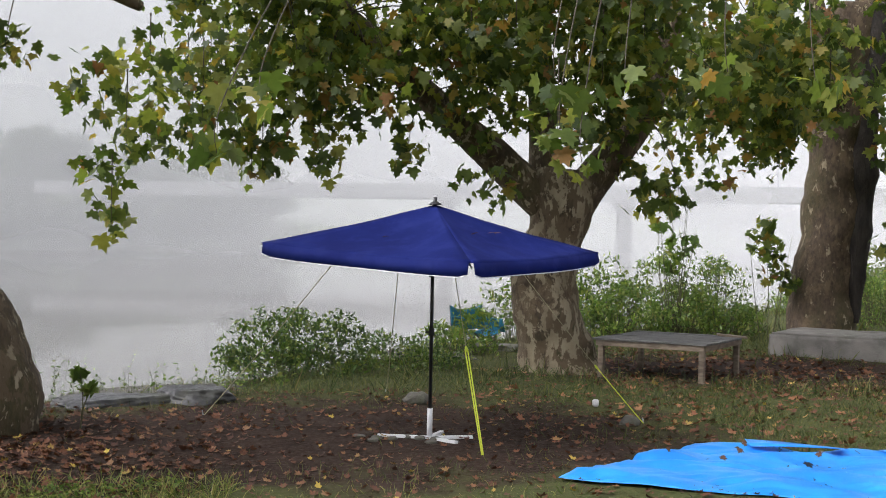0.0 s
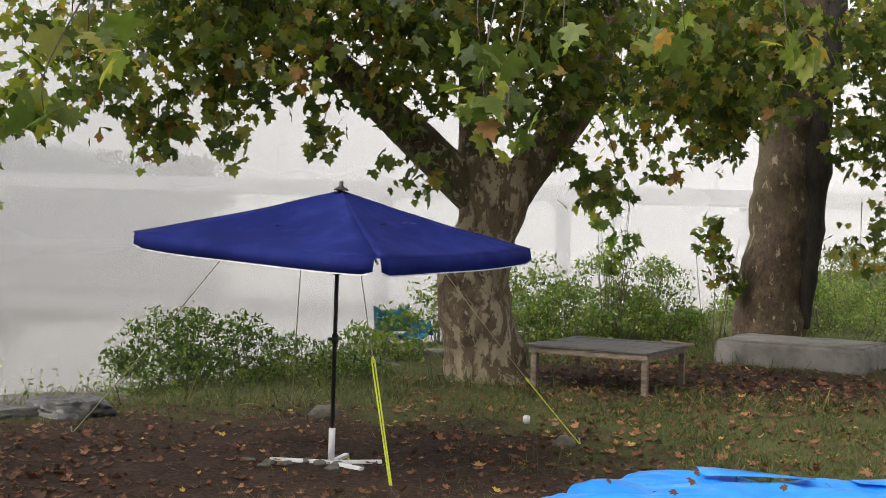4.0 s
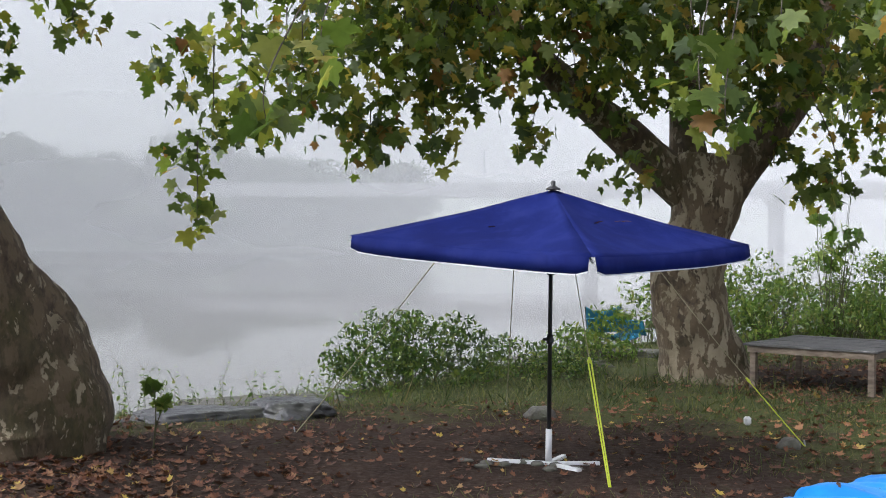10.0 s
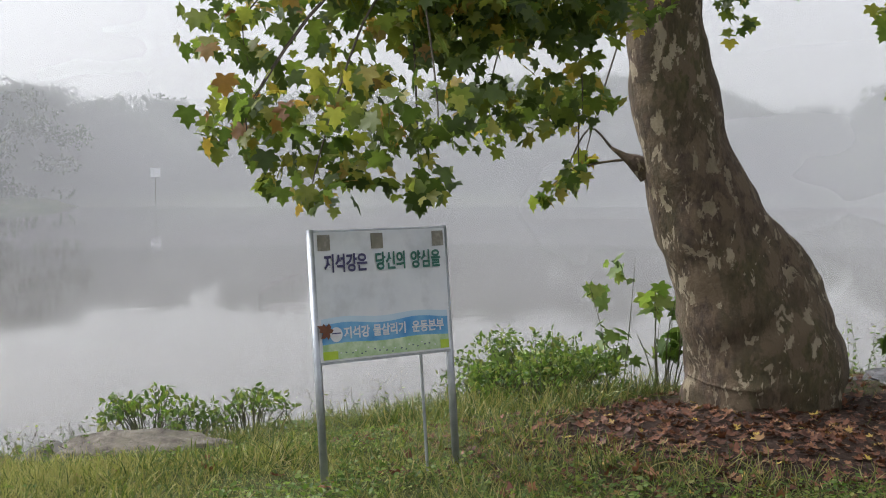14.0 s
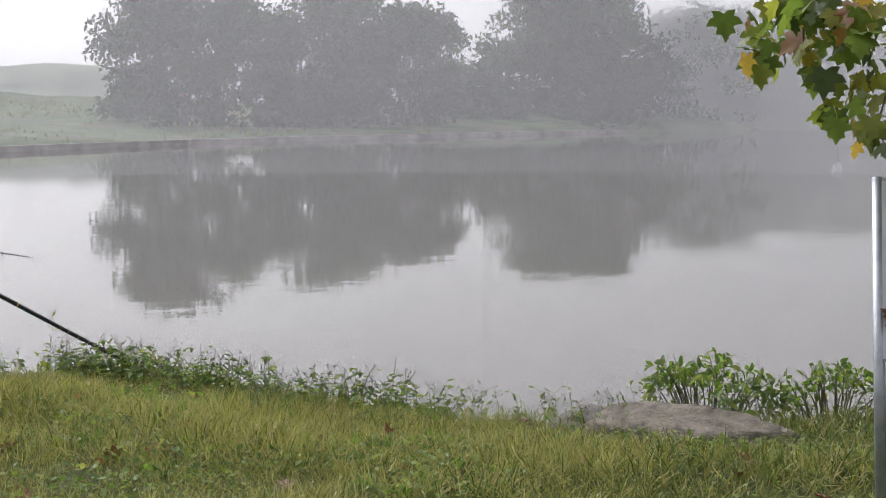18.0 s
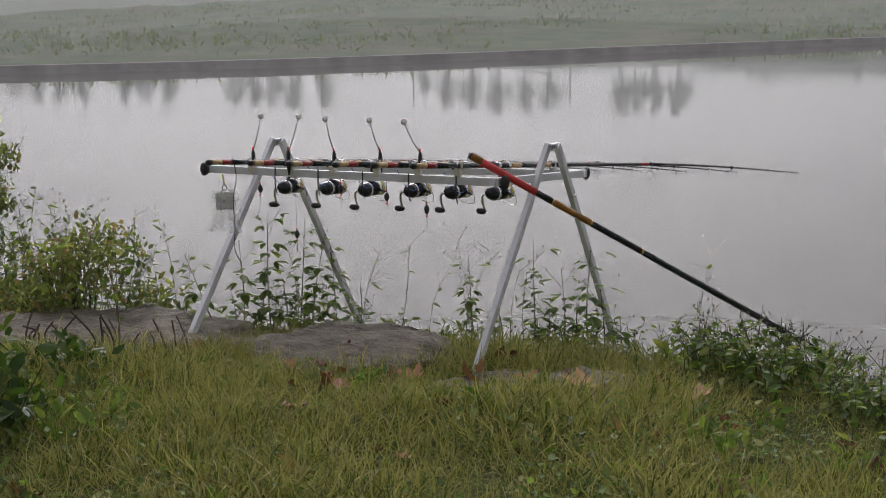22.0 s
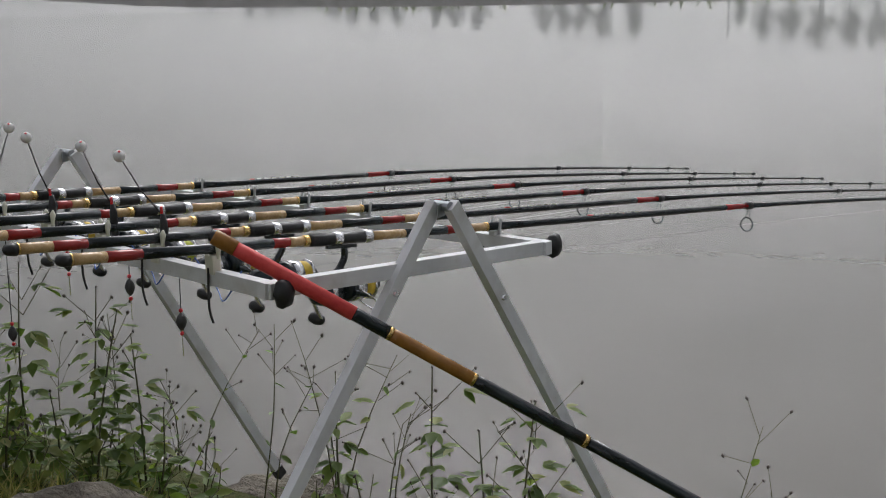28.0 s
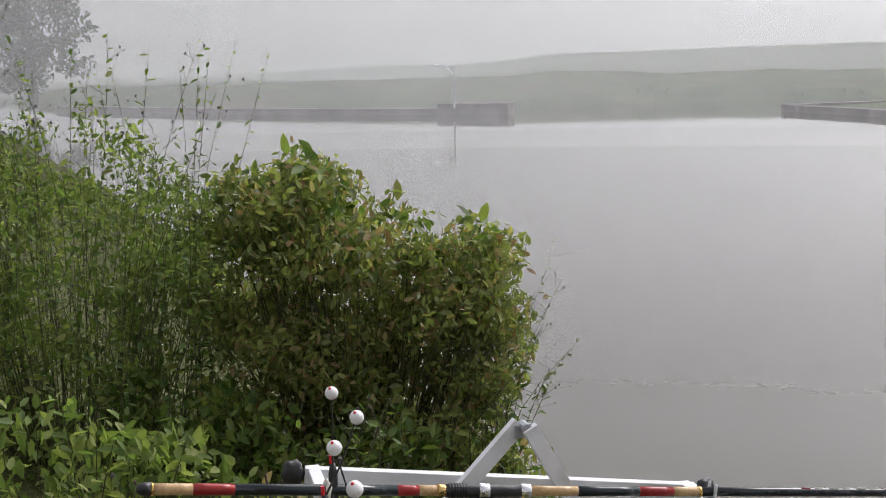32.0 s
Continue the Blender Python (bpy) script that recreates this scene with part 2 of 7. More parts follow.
LAWN = leaf_material("short_lawn_blade", [(0.0, (0.028, 0.048, 0.012)), (0.35, (0.065, 0.095, 0.024)), (0.7, (0.12, 0.142, 0.036)), (0.9, (0.19, 0.18, 0.065)), (1.0, (0.27, 0.22, 0.11))], 0.6, 0.35)
STRAW = leaf_material("dry_straw_blade", [(0.0, (0.26, 0.24, 0.08)), (0.35, (0.38, 0.36, 0.13)), (0.7, (0.52, 0.45, 0.21)), (0.85, (0.40, 0.40, 0.12)), (1.0, (0.30, 0.36, 0.09))], 0.7, 0.4)
FAR_LEAF = leaf_material("far_tree_leaf", [(0.0, (0.038, 0.062, 0.026)), (0.6, (0.048, 0.077, 0.031)), (1.0, (0.058, 0.09, 0.036))], 0.9, 0.2)
STEM = surface("weed_stem", (0.05, 0.06, 0.02), (0.09, 0.08, 0.035), 20, 0.8)
TWIG = surface("young_twig_bark", (0.035, 0.028, 0.018), (0.07, 0.055, 0.035), 20, 0.85)
FAR_BARK = surface("far_tree_bark", (0.07, 0.06, 0.05), (0.12, 0.10, 0.08), 4, 0.9)
BLUE_CLOTH = surface("navy_parasol_cloth", (0.004, 0.009, 0.088), (0.008, 0.016, 0.125), 3, 0.8, fine=220, bump=0.15, dist=0.001, stain=(0.014, 0.022, 0.13), stain_scale=6)
BLUE_CLOTH.node_tree.nodes["Principled BSDF"].inputs["Specular IOR Level"].default_value = 0.12
WHITE_TRIM = surface("white_hem_tape", (0.62, 0.62, 0.64), (0.72, 0.72, 0.73), 30, 0.7)
TARP = surface("bright_blue_tarpaulin", (0.01, 0.22, 0.72), (0.015, 0.28, 0.82), 2.5, 0.35, fine=160, bump=0.12, dist=0.001, stain=(0.03, 0.33, 0.80), stain_scale=3)
WOOD_GREY = surface("weathered_grey_board", (0.075, 0.072, 0.07), (0.15, 0.145, 0.14), 8, 0.85, stretch=(1, 12, 1), stain=(0.045, 0.045, 0.045), stain_scale=2)
WOOD_BROWN = surface("weathered_brown_timber", (0.14, 0.105, 0.075), (0.25, 0.20, 0.15), 9, 0.85, stretch=(1, 1, 3), stain=(0.07, 0.055, 0.045))
CONCRETE = surface("stained_concrete", (0.15, 0.14, 0.128), (0.24, 0.225, 0.205), 3.5, 0.9, fine=60, bump=0.7, dist=0.012, stain=(0.075, 0.07, 0.058), stain_scale=2.2)
WET_STONE = surface("wet_dark_slab", (0.026, 0.026, 0.027), (0.065, 0.065, 0.066), 7, 0.42, fine=30, bump=0.5, dist=0.01, stain=(0.05, 0.05, 0.035), stain_scale=3)
STONE = surface("bank_rock_stone", (0.075, 0.07, 0.06), (0.17, 0.16, 0.14), 9, 0.85, fine=38, bump=0.8, dist=0.014, stain=(0.06, 0.068, 0.032), stain_scale=3)
BANK_ROCK = surface("weathered_gneiss", (0.085, 0.073, 0.055), (0.215, 0.19, 0.15), 11, 0.9, fine=45, bump=1.0, dist=0.02, stain=(0.12, 0.115, 0.07), stain_scale=2.6, stretch=(1, 0.45, 2.5))
BIG_DEAD = leaf_material("large_fallen_leaf", [(0.0, (0.11, 0.04, 0.025)), (0.5, (0.24, 0.085, 0.045)), (0.85, (0.36, 0.16, 0.085)), (1.0, (0.50, 0.34, 0.09))], 0.7, 0.1)
PATH_PAVE = surface("buff_path_surface", (0.42, 0.27, 0.18), (0.52, 0.35, 0.25), 6, 0.85, fine=180, bump=0.3, dist=0.002, stain=(0.33, 0.22, 0.16), stain_scale=0.6)
WALL_STONE = surface("river_wall_concrete", (0.14, 0.12, 0.105), (0.24, 0.21, 0.19), 0.8, 0.9, stain=(0.10, 0.09, 0.08), stain_scale=0.25)
WHITE_METAL = surface("white_painted_aluminium", (0.66, 0.67, 0.69), (0.75, 0.76, 0.77), 9, 0.35, fine=90, bump=0.06, dist=0.001, stain=(0.52, 0.51, 0.49), stain_scale=7)
GALV = surface("galvanised_steel_tube", (0.30, 0.32, 0.34), (0.42, 0.44, 0.46), 14, 0.42, 0.8, bump=0.1, dist=0.001)
CHROME = surface("polished_metal", (0.68, 0.68, 0.70), (0.80, 0.80, 0.81), 20, 0.18, 1.0, bump=0.03, dist=0.0005)
BLACK = surface("black_rubber_plastic", (0.012, 0.012, 0.013), (0.022, 0.022, 0.024), 40, 0.45, bump=0.15, dist=0.001)
BLACK_GLOSS = surface("black_lacquer", (0.008, 0.012, 0.014), (0.014, 0.022, 0.026), 12, 0.16, bump=0.03, dist=0.0005)
RED = surface("deep_red_lacquer", (0.24, 0.012, 0.012), (0.32, 0.02, 0.018), 14, 0.2, bump=0.03, dist=0.0005)
CORAL = surface("coral_red_grip", (0.66, 0.055, 0.055), (0.74, 0.08, 0.075), 60, 0.5, bump=0.2, dist=0.001)
TAN = surface("tan_cork_lacquer", (0.42, 0.27, 0.12), (0.56, 0.38, 0.19), 22, 0.28, bump=0.06, dist=0.0005)
GOLD = surface("gold_trim_band", (0.62, 0.40, 0.13), (0.72, 0.50, 0.20), 20, 0.25, 1.0, bump=0.03, dist=0.0005)
AMBER = surface("amber_brown_lacquer", (0.26, 0.11, 0.02), (0.40, 0.19, 0.045), 16, 0.22, bump=0.04, dist=0.0005)
YELLOW_LINE = surface("yellow_braided_line", (0.66, 0.44, 0.03), (0.78, 0.56, 0.06), 60, 0.5, bump=0.5, dist=0.001, stretch=(30, 1, 1))
IVORY = surface("ivory_plastic_clip", (0.62, 0.61, 0.50), (0.72, 0.70, 0.60), 30, 0.4, bump=0.05, dist=0.0005)
WHITE_BALL = surface("white_bell_ball", (0.70, 0.69, 0.68), (0.80, 0.79, 0.78), 30, 0.2, bump=0.02, dist=0.0005)
GREY_BOX = surface("grey_plastic_box", (0.52, 0.52, 0.51), (0.60, 0.60, 0.59), 12, 0.5, bump=0.05, dist=0.0005)
LEAD = surface("dark_lead_weight", (0.05, 0.05, 0.05), (0.09, 0.09, 0.09), 40, 0.55, 0.4)
RED_BEAD = surface("bright_red_bead", (0.62, 0.02, 0.03), (0.72, 0.03, 0.04), 30, 0.3)
TEAL_CLOTH = surface("teal_camp_chair_cloth", (0.012, 0.135, 0.235), (0.02, 0.18, 0.30), 8, 0.7, fine=200, bump=0.2, dist=0.001)
YELLOW_ROPE = surface("neon_yellow_rope", (0.55, 0.62, 0.04), (0.66, 0.72, 0.08), 50, 0.6, fine=300, bump=0.5, dist=0.002)
DULL_ROPE = surface("dull_thin_cord", (0.26, 0.24, 0.14), (0.34, 0.31, 0.19), 50, 0.8)
SIGN_WHITE = surface("faded_sign_white", (0.60, 0.62, 0.66), (0.70, 0.71, 0.73), 3, 0.4, fine=60, bump=0.04, dist=0.0005, stain=(0.50, 0.51, 0.53), stain_scale=5)
SIGN_BLUE = surface("printed_sky_blue", (0.06, 0.26, 0.55), (0.20, 0.44, 0.66), 6, 0.4, bump=0.03, dist=0.0005)
SIGN_PALE = surface("printed_pale_blue", (0.42, 0.56, 0.68), (0.52, 0.63, 0.71), 6, 0.4, bump=0.03, dist=0.0005)
SIGN_GREEN = surface("printed_grass_green", (0.30, 0.45, 0.20), (0.55, 0.65, 0.45), 18, 0.4, bump=0.03, dist=0.0005)
SIGN_LIME = surface("printed_lime", (0.36, 0.50, 0.02), (0.45, 0.58, 0.05), 18, 0.4)
INK_NAVY = surface("navy_print_ink", (0.035, 0.03, 0.10), (0.05, 0.045, 0.14), 30, 0.45)
INK_GREEN = surface("green_print_ink", (0.02, 0.12, 0.09), (0.03, 0.15, 0.11), 30, 0.45)
TAPE = surface("brown_adhesive_tape", (0.17, 0.155, 0.12), (0.23, 0.21, 0.17), 20, 0.6, stain=(0.36, 0.34, 0.30), stain_scale=14)
BRIDGE_MAT = surface("pale_bridge_concrete", (0.16, 0.16, 0.165), (0.20, 0.20, 0.20), 0.3, 0.9)


# ---- building helpers ----
def thing(name, label, category, at=(0, 0, 0), rz=0.0, group="", kind=""):
    ob = new(name)
    ob.empty_display_size = 0.1
    ob.matrix_world = pose(*at, 0, 0, rz)
    return tagged(ob, label, category, group, kind)


def finish(name, bm, material, parent=None, smooth=False):
    me = bpy.data.meshes.new(name)
    bmesh.ops.recalc_face_normals(bm, faces=bm.faces)
    bm.to_mesh(me)
    bm.free()
    if smooth:
        me.polygons.foreach_set("use_smooth", [True] * len(me.polygons))
    me.materials.append(material)
    ob = new(name, me)
    if parent is not None:
        ob.parent = parent
    return ob


def part(name, bm, material, parent, label="", smooth=False):
    return tagged(finish(name, bm, material, parent, smooth), label)


def mesh_from(name, verts, faces, material, parent=None, smooth=False):
    me = bpy.data.meshes.new(name)
    me.from_pydata(verts, [], faces)
    if smooth:
        me.polygons.foreach_set("use_smooth", [True] * len(me.polygons))
    me.materials.append(material)
    ob = new(name, me)
    if parent is not None:
        ob.parent = parent
    return ob


def add_box(bm, size, m=None, bevel=0.0):
    """A box of that size round the origin of m, its edges rounded off by bevel."""
    made = bmesh.ops.create_cube(bm, size=1.0)["verts"]
    bmesh.ops.scale(bm, vec=size, verts=made)
    if bevel:
        edges = list({e for v in made for e in v.link_edges})
        made = list({v for f in bmesh.ops.bevel(bm, geom=edges, offset=bevel, segments=2, profile=0.7, affect="EDGES")["faces"] for v in f.verts} | {v for v in made if v.is_valid})
    if m is not None:
        bmesh.ops.transform(bm, matrix=m, verts=made)
    return made


def box(size, m=None, bevel=0.003):
    bm = bmesh.new()
    add_box(bm, size, m, bevel)
    return bm


def add_tube(bm, pts, radii, sides=10, caps=True, wobble=0.0, seed=0.0):
    """A tube through the points, with a radius at each of them."""
    pts = [Vector(p) for p in pts]
    rings = []
    side = None
    for i, p in enumerate(pts):
        ahead = (pts[min(i + 1, len(pts) - 1)] - pts[max(i - 1, 0)]).normalized()
        if side is None:
            side = ahead.orthogonal().normalized()
        side = (side - ahead * side.dot(ahead)).normalized()
        up = ahead.cross(side)
        r = radii[i] if isinstance(radii, (list, tuple)) else radii
        ring = []
        for k in range(sides):
            a = 2 * math.pi * k / sides
            d = side * math.cos(a) + up * math.sin(a)
            rr = r
            if wobble:
                rr *= 1 + wobble * noise.noise((p + d * r) * 2.2 + Vector((seed, 0, 0))) + 0.4 * wobble * noise.noise((p + d * r) * 7.0)
            ring.append(bm.verts.new(p + d * rr))
        rings.append(ring)
    for a, b in zip(rings, rings[1:]):
        for k in range(sides):
            bm.faces.new((a[k], a[(k + 1) % sides], b[(k + 1) % sides], b[k]))
    if caps:
        bm.faces.new(rings[0][::-1])
        bm.faces.new(rings[-1])
    return bm


def tube(pts, radii, sides=10, caps=True, wobble=0.0, seed=0.0):
    return add_tube(bmesh.new(), pts, radii, sides, caps, wobble, seed)


def smooth_line(pts, steps=6):
    """Points on a smooth curve through pts."""
    P = [Vector(p) for p in pts]
    out = []
    for i in range(len(P) - 1):
        a, b, c, d = P[max(i - 1, 0)], P[i], P[i + 1], P[min(i + 2, len(P) - 1)]
        for s in range(steps):
            t = s / steps
            out.append(0.5 * ((2 * b) + (c - a) * t + (2 * a - 5 * b + 4 * c - d) * t * t + (3 * b - a - 3 * c + d) * t ** 3))
    return out + [P[-1]]


def spread(values, n):
    return [float(np.interp(i / (n - 1), np.linspace(0, 1, len(values)), values)) for i in range(n)]


def scatter(name, verts, faces, mats, material, parent=None):
    """One mesh of many small pieces: the template once for every 3 x 4 matrix."""
    V, M = np.array(verts, float), np.array(mats, float)
    allv = np.einsum("nij,vj->nvi", M[:, :, :3], V) + M[:, None, :, 3]
    n, k = len(M), len(V)
    sizes = [len(f) for f in faces]
    flat = np.concatenate([np.array(f) for f in faces])
    loops = (flat[None] + (np.arange(n) * k)[:, None]).ravel()
    me = bpy.data.meshes.new(name)
    me.vertices.add(n * k)
    me.vertices.foreach_set("co", allv.ravel())
    me.loops.add(len(loops))
    me.loops.foreach_set("vertex_index", loops.astype(np.int32))
    me.polygons.add(n * len(faces))
    starts = np.concatenate([[0], np.cumsum(np.tile(sizes, n))[:-1]])
    me.polygons.foreach_set("loop_start", starts.astype(np.int32))
    me.update(calc_edges=True)
    me.materials.append(material)
    ob = new(name, me)
    if parent is not None:
        ob.parent = parent
    return ob


rng = np.random.default_rng(7)


def turns(n, tilt=1.0, yaw=None):
    """n random turns as 3 x 3 matrices, leaning up to tilt from level."""
    a = rng.uniform(0, 2 * np.pi, n) if yaw is None else yaw
    b, c = rng.normal(0, tilt, n), rng.normal(0, tilt, n)
    z, o = np.zeros(n), np.ones(n)
    rz = np.stack([np.cos(a), -np.sin(a), z, np.sin(a), np.cos(a), z, z, z, o], -1).reshape(-1, 3, 3)
    rx = np.stack([o, z, z, z, np.cos(b), -np.sin(b), z, np.sin(b), np.cos(b)], -1).reshape(-1, 3, 3)
    ry = np.stack([np.cos(c), z, np.sin(c), z, o, z, -np.sin(c), z, np.cos(c)], -1).reshape(-1, 3, 3)
    return rz @ rx @ ry


def placed(R, size, pos):
    return np.concatenate([R * np.asarray(size)[:, None, None], np.asarray(pos)[:, :, None]], -1)


def plane_leaf_shape():
    """A plane-tree leaf about one unit across: five pointed, toothed lobes, slightly folded."""
    rim = [(0, -0.26), (0.14, -0.37), (0.41, -0.39), (0.33, -0.17), (0.49, -0.12), (0.63, 0.10), (0.43, 0.13), (0.27, 0.18), (0.34, 0.41), (0.15, 0.43), (0, 0.70)]
    rim += [(-x, y) for x, y in rim[-2:0:-1]]
    verts = [(0, -0.05, 0.0)] + [(x, y, -0.45 * x * x - 0.35 * max(y, 0) ** 2 + 0.16 * abs(x)) for x, y in rim]
    n = len(rim)
    return verts, [(0, 1 + i, 1 + (i + 1) % n) for i in range(n)]


def hanging(n):
    """n turns that let a leaf hang from its stalk, the tip down, its face to any side."""
    a, b, c = rng.uniform(0, 2 * np.pi, n), rng.normal(-1.0, 0.55, n), rng.normal(0, 0.55, n)
    z, o = np.zeros(n), np.ones(n)
    rz = np.stack([np.cos(a), -np.sin(a), z, np.sin(a), np.cos(a), z, z, z, o], -1).reshape(-1, 3, 3)
    rx = np.stack([o, z, z, z, np.cos(b), -np.sin(b), z, np.sin(b), np.cos(b)], -1).reshape(-1, 3, 3)
    ry = np.stack([np.cos(c), z, np.sin(c), z, o, z, -np.sin(c), z, np.cos(c)], -1).reshape(-1, 3, 3)
    return rz @ rx @ ry


PLANE_LEAF = plane_leaf_shape()
CURLED_LEAF = ([(x, y, 0.55 * (x * x + y * y) + 0.35 * x * abs(x)) for x, y, z in PLANE_LEAF[0]], PLANE_LEAF[1])
OVAL_LEAF = ([(0, 0, 0), (0.22, 0.3, 0.03), (0.18, 0.7, 0.0), (0, 1.0, -0.12), (-0.18, 0.7, 0.0), (-0.22, 0.3, 0.03)], [(0, 1, 2, 3), (0, 3, 4, 5)])
BLADE = ([(-0.018, 0, 0), (0.018, 0, 0), (0.018, 0.1, 0.5), (-0.018, 0.1, 0.5), (0.011, 0.32, 0.82), (-0.011, 0.32, 0.82), (0, 0.62, 0.94)], [(0, 1, 2, 3), (3, 2, 4, 5), (5, 4, 6)])


def polyline_distance(P, line):
    """Signed distance of points to a line of points; above zero to its right."""
    L = np.array(line, float)
    a, d = L[:-1], np.diff(L, axis=0)
    rel = P[:, None, :] - a[None]
    t = np.clip((rel * d).sum(-1) / (d * d).sum(-1), 0, 1)
    off = rel - t[..., None] * d[None]
    dist = np.hypot(off[..., 0], off[..., 1])
    k = dist.argmin(1)
    i = np.arange(len(P))
    cross = d[k, 0] * rel[i, k, 1] - d[k, 1] * rel[i, k, 0]
    return np.where(cross < 0, 1.0, -1.0) * dist[i, k]


# ---- large structure ----
WATER_Z = -1.0
NEAR_EDGE = [(-20, -500), (-13, -60), (-11.5, -20), (-10.7, -6), (-10.45, -2.7), (-9.85, -1.6), (-9.3, -0.6), (-9.2, 0.7), (-9.15, 1.8), (-8.9, 2.9), (-7.9, 3.4), (-7.0, 4.1), (-6.4, 5.1),
             (-6.1, 6.4), (-5.4, 8.4), (-4.1, 10.7), (-2.7, 11.9), (-1.5, 14.0), (-0.4, 16.0), (0.5, 18.6), (2.5, 21.0), (5.0, 23.5), (9, 30), (16, 45), (30, 80), (70, 160), (250, 600)]
FAR_EDGE = [(-52, -51), (-50.5, -44), (-48, -36), (-46.5, -29.5), (-50, -19.5), (-56, -11), (-65, -1.5), (-76, 11), (-87, 26), (-95, 45), (-105, 70), (-114, 100), (-106, 140), (-76, 180), (-30, 210), (40, 260), (120, 420)]
FINE = lambda a, b, s: list(np.arange(a, b, s))
GX = np.array([-700, -500, -380, -300, -240, -200] + FINE(-170, -40, 5) + FINE(-40, -14, 1.0) + FINE(-14, 8.5, 0.13) + FINE(8.5, 20, 0.5) + FINE(20, 60, 3) + [60, 80, 110, 150, 220, 320, 450, 700])
GY = np.array([-700, -450, -300, -220, -160] + FINE(-130, -30, 5) + FINE(-30, -5, 0.8) + FINE(-5, 17, 0.13) + FINE(17, 30, 0.4) + FINE(30, 80, 2.5) + FINE(80, 240, 8) + [260, 320, 420, 560, 700])


def smoothstep(a, b, x):
    t = np.clip((x - a) / (b - a), 0, 1)
    return t * t * (3 - 2 * t)


def soft_noise(P, scale, seed=0.0):
    return np.array([noise.noise((p[0] * scale, p[1] * scale, seed)) for p in P])


def ground_height(P):
    P = np.asarray(P, float)
    near = polyline_distance(P, NEAR_EDGE)
    wob = soft_noise(P, 0.9, 3.0) * 0.22
    land = -0.15 * smoothstep(1.6, 0.4, near) - 0.22 * smoothstep(0.3, -0.55, near) - 1.75 * smoothstep(-0.5 + wob, -1.35 + wob, near)
    land += soft_noise(P, 0.5) * 0.035 + soft_noise(P, 2.3, 5.0) * 0.018
    return np.maximum(land, -2.1)


def build_ground():
    X, Y = np.meshgrid(GX, GY, indexing="ij")
    P = np.stack([X.ravel(), Y.ravel()], -1)
    Z = ground_height(P)
    nx, ny = len(GX), len(GY)
    i = np.arange(nx * ny).reshape(nx, ny)
    faces = np.stack([i[:-1, :-1], i[1:, :-1], i[1:, 1:], i[:-1, 1:]], -1).reshape(-1, 4)
    ob = mesh_from("ground", np.column_stack([P, Z]).tolist(), faces.tolist(), GROUND, None, True)
    near = polyline_distance(P, NEAR_EDGE)
    bare = np.exp(-(((P[:, 0] + 0.6) / 2.6) ** 2 + ((P[:, 1] - 8.2) / 2.0) ** 2)) + np.exp(-(((P[:, 0] - 4.0) / 2.7) ** 2 + ((P[:, 1] - 13.3) / 1.8) ** 2)) + 0.8 * np.exp(-(((P[:, 0] + 3.0) / 1.5) ** 2 + ((P[:, 1] - 6.9) / 1.4) ** 2))
    turf = np.clip(0.95 - 1.3 * bare, 0, 1)
    at = ob.data.attributes.new("turf", "FLOAT", "POINT")
    at.data.foreach_set("value", turf)
    tagged(ob, "damp river bank of bare earth and worn grass", "ground", kind="structure")
    return ob


ground = build_ground()
wm = bmesh.new()
bmesh.ops.create_grid(wm, x_segments=1, y_segments=1, size=700)
water = tagged(finish("water", wm, WATER), "calm grey river water with faint ripples", "water", kind="structure")
water.location = (0, 0, WATER_Z)


FIELD = surface("misty_meadow_grass", (0.06, 0.10, 0.036), (0.115, 0.15, 0.06), 0.35, 0.95, fine=3, bump=0.8, dist=0.3, stain=(0.145, 0.125, 0.075), stain_scale=0.16, world_space=True)


def offset_line(line, d):
    """The line moved d metres to its left."""
    L = [Vector((*p, 0)) for p in line]
    out = []
    for i, p in enumerate(L):
        t = (L[min(i + 1, len(L) - 1)] - L[max(i - 1, 0)]).normalized()
        out.append((p.x - t.y * d, p.y + t.x * d))
    return out


def river_wall(line, height, depth=0.5):
    line = [tuple(p)[:2] for p in smooth_line([(*p, 0) for p in line], 6)]
    back = offset_line(line, depth)
    n = len(line)
    v = [(x, y, z) for ln, z in ((line, -2.2), (line, WATER_Z + height), (back, WATER_Z + height), (back, -2.2)) for x, y in ln]
    f = [(r * n + i, r * n + i + 1, (r + 1) * n + i + 1, (r + 1) * n + i) for r in range(3) for i in range(n - 1)]
    f += [(0, n, 2 * n, 3 * n), (n - 1, 2 * n - 1, 3 * n - 1, 4 * n - 1)]
    return tagged(mesh_from("wall_river", v, f, WALL_STONE), "low dark concrete river wall along the water", "wall", kind="structure")


LAND_LINE = [(-18, -200), (-22, -130), (-29, -97), (-45, -73), (-53, -70), (-63, -68), (-74, -65), (-77, -60), (-68, -53.5), (-53, -52.4)] + FAR_EDGE
LEVEE = [(0, -2.0), (0.4, -1.6), (1.5, -0.74), (4, -0.6), (15, -0.05), (41, 1.15), (72, 3.2), (102, 5.3), (116, 5.8), (140, 5.9), (400, 6.5)]
LOW_BANK = [(0, -2.0), (1.0, -0.7), (4, 0.0), (10, 0.8), (25, 1.6), (60, 2.0), (400, 4.0)]
GAP_BANK = [(0, -2.0), (1.0, -0.8), (5, 0.15), (9, 0.5), (40, 0.6), (80, 2.2), (130, 4.6), (400, 5.0)]


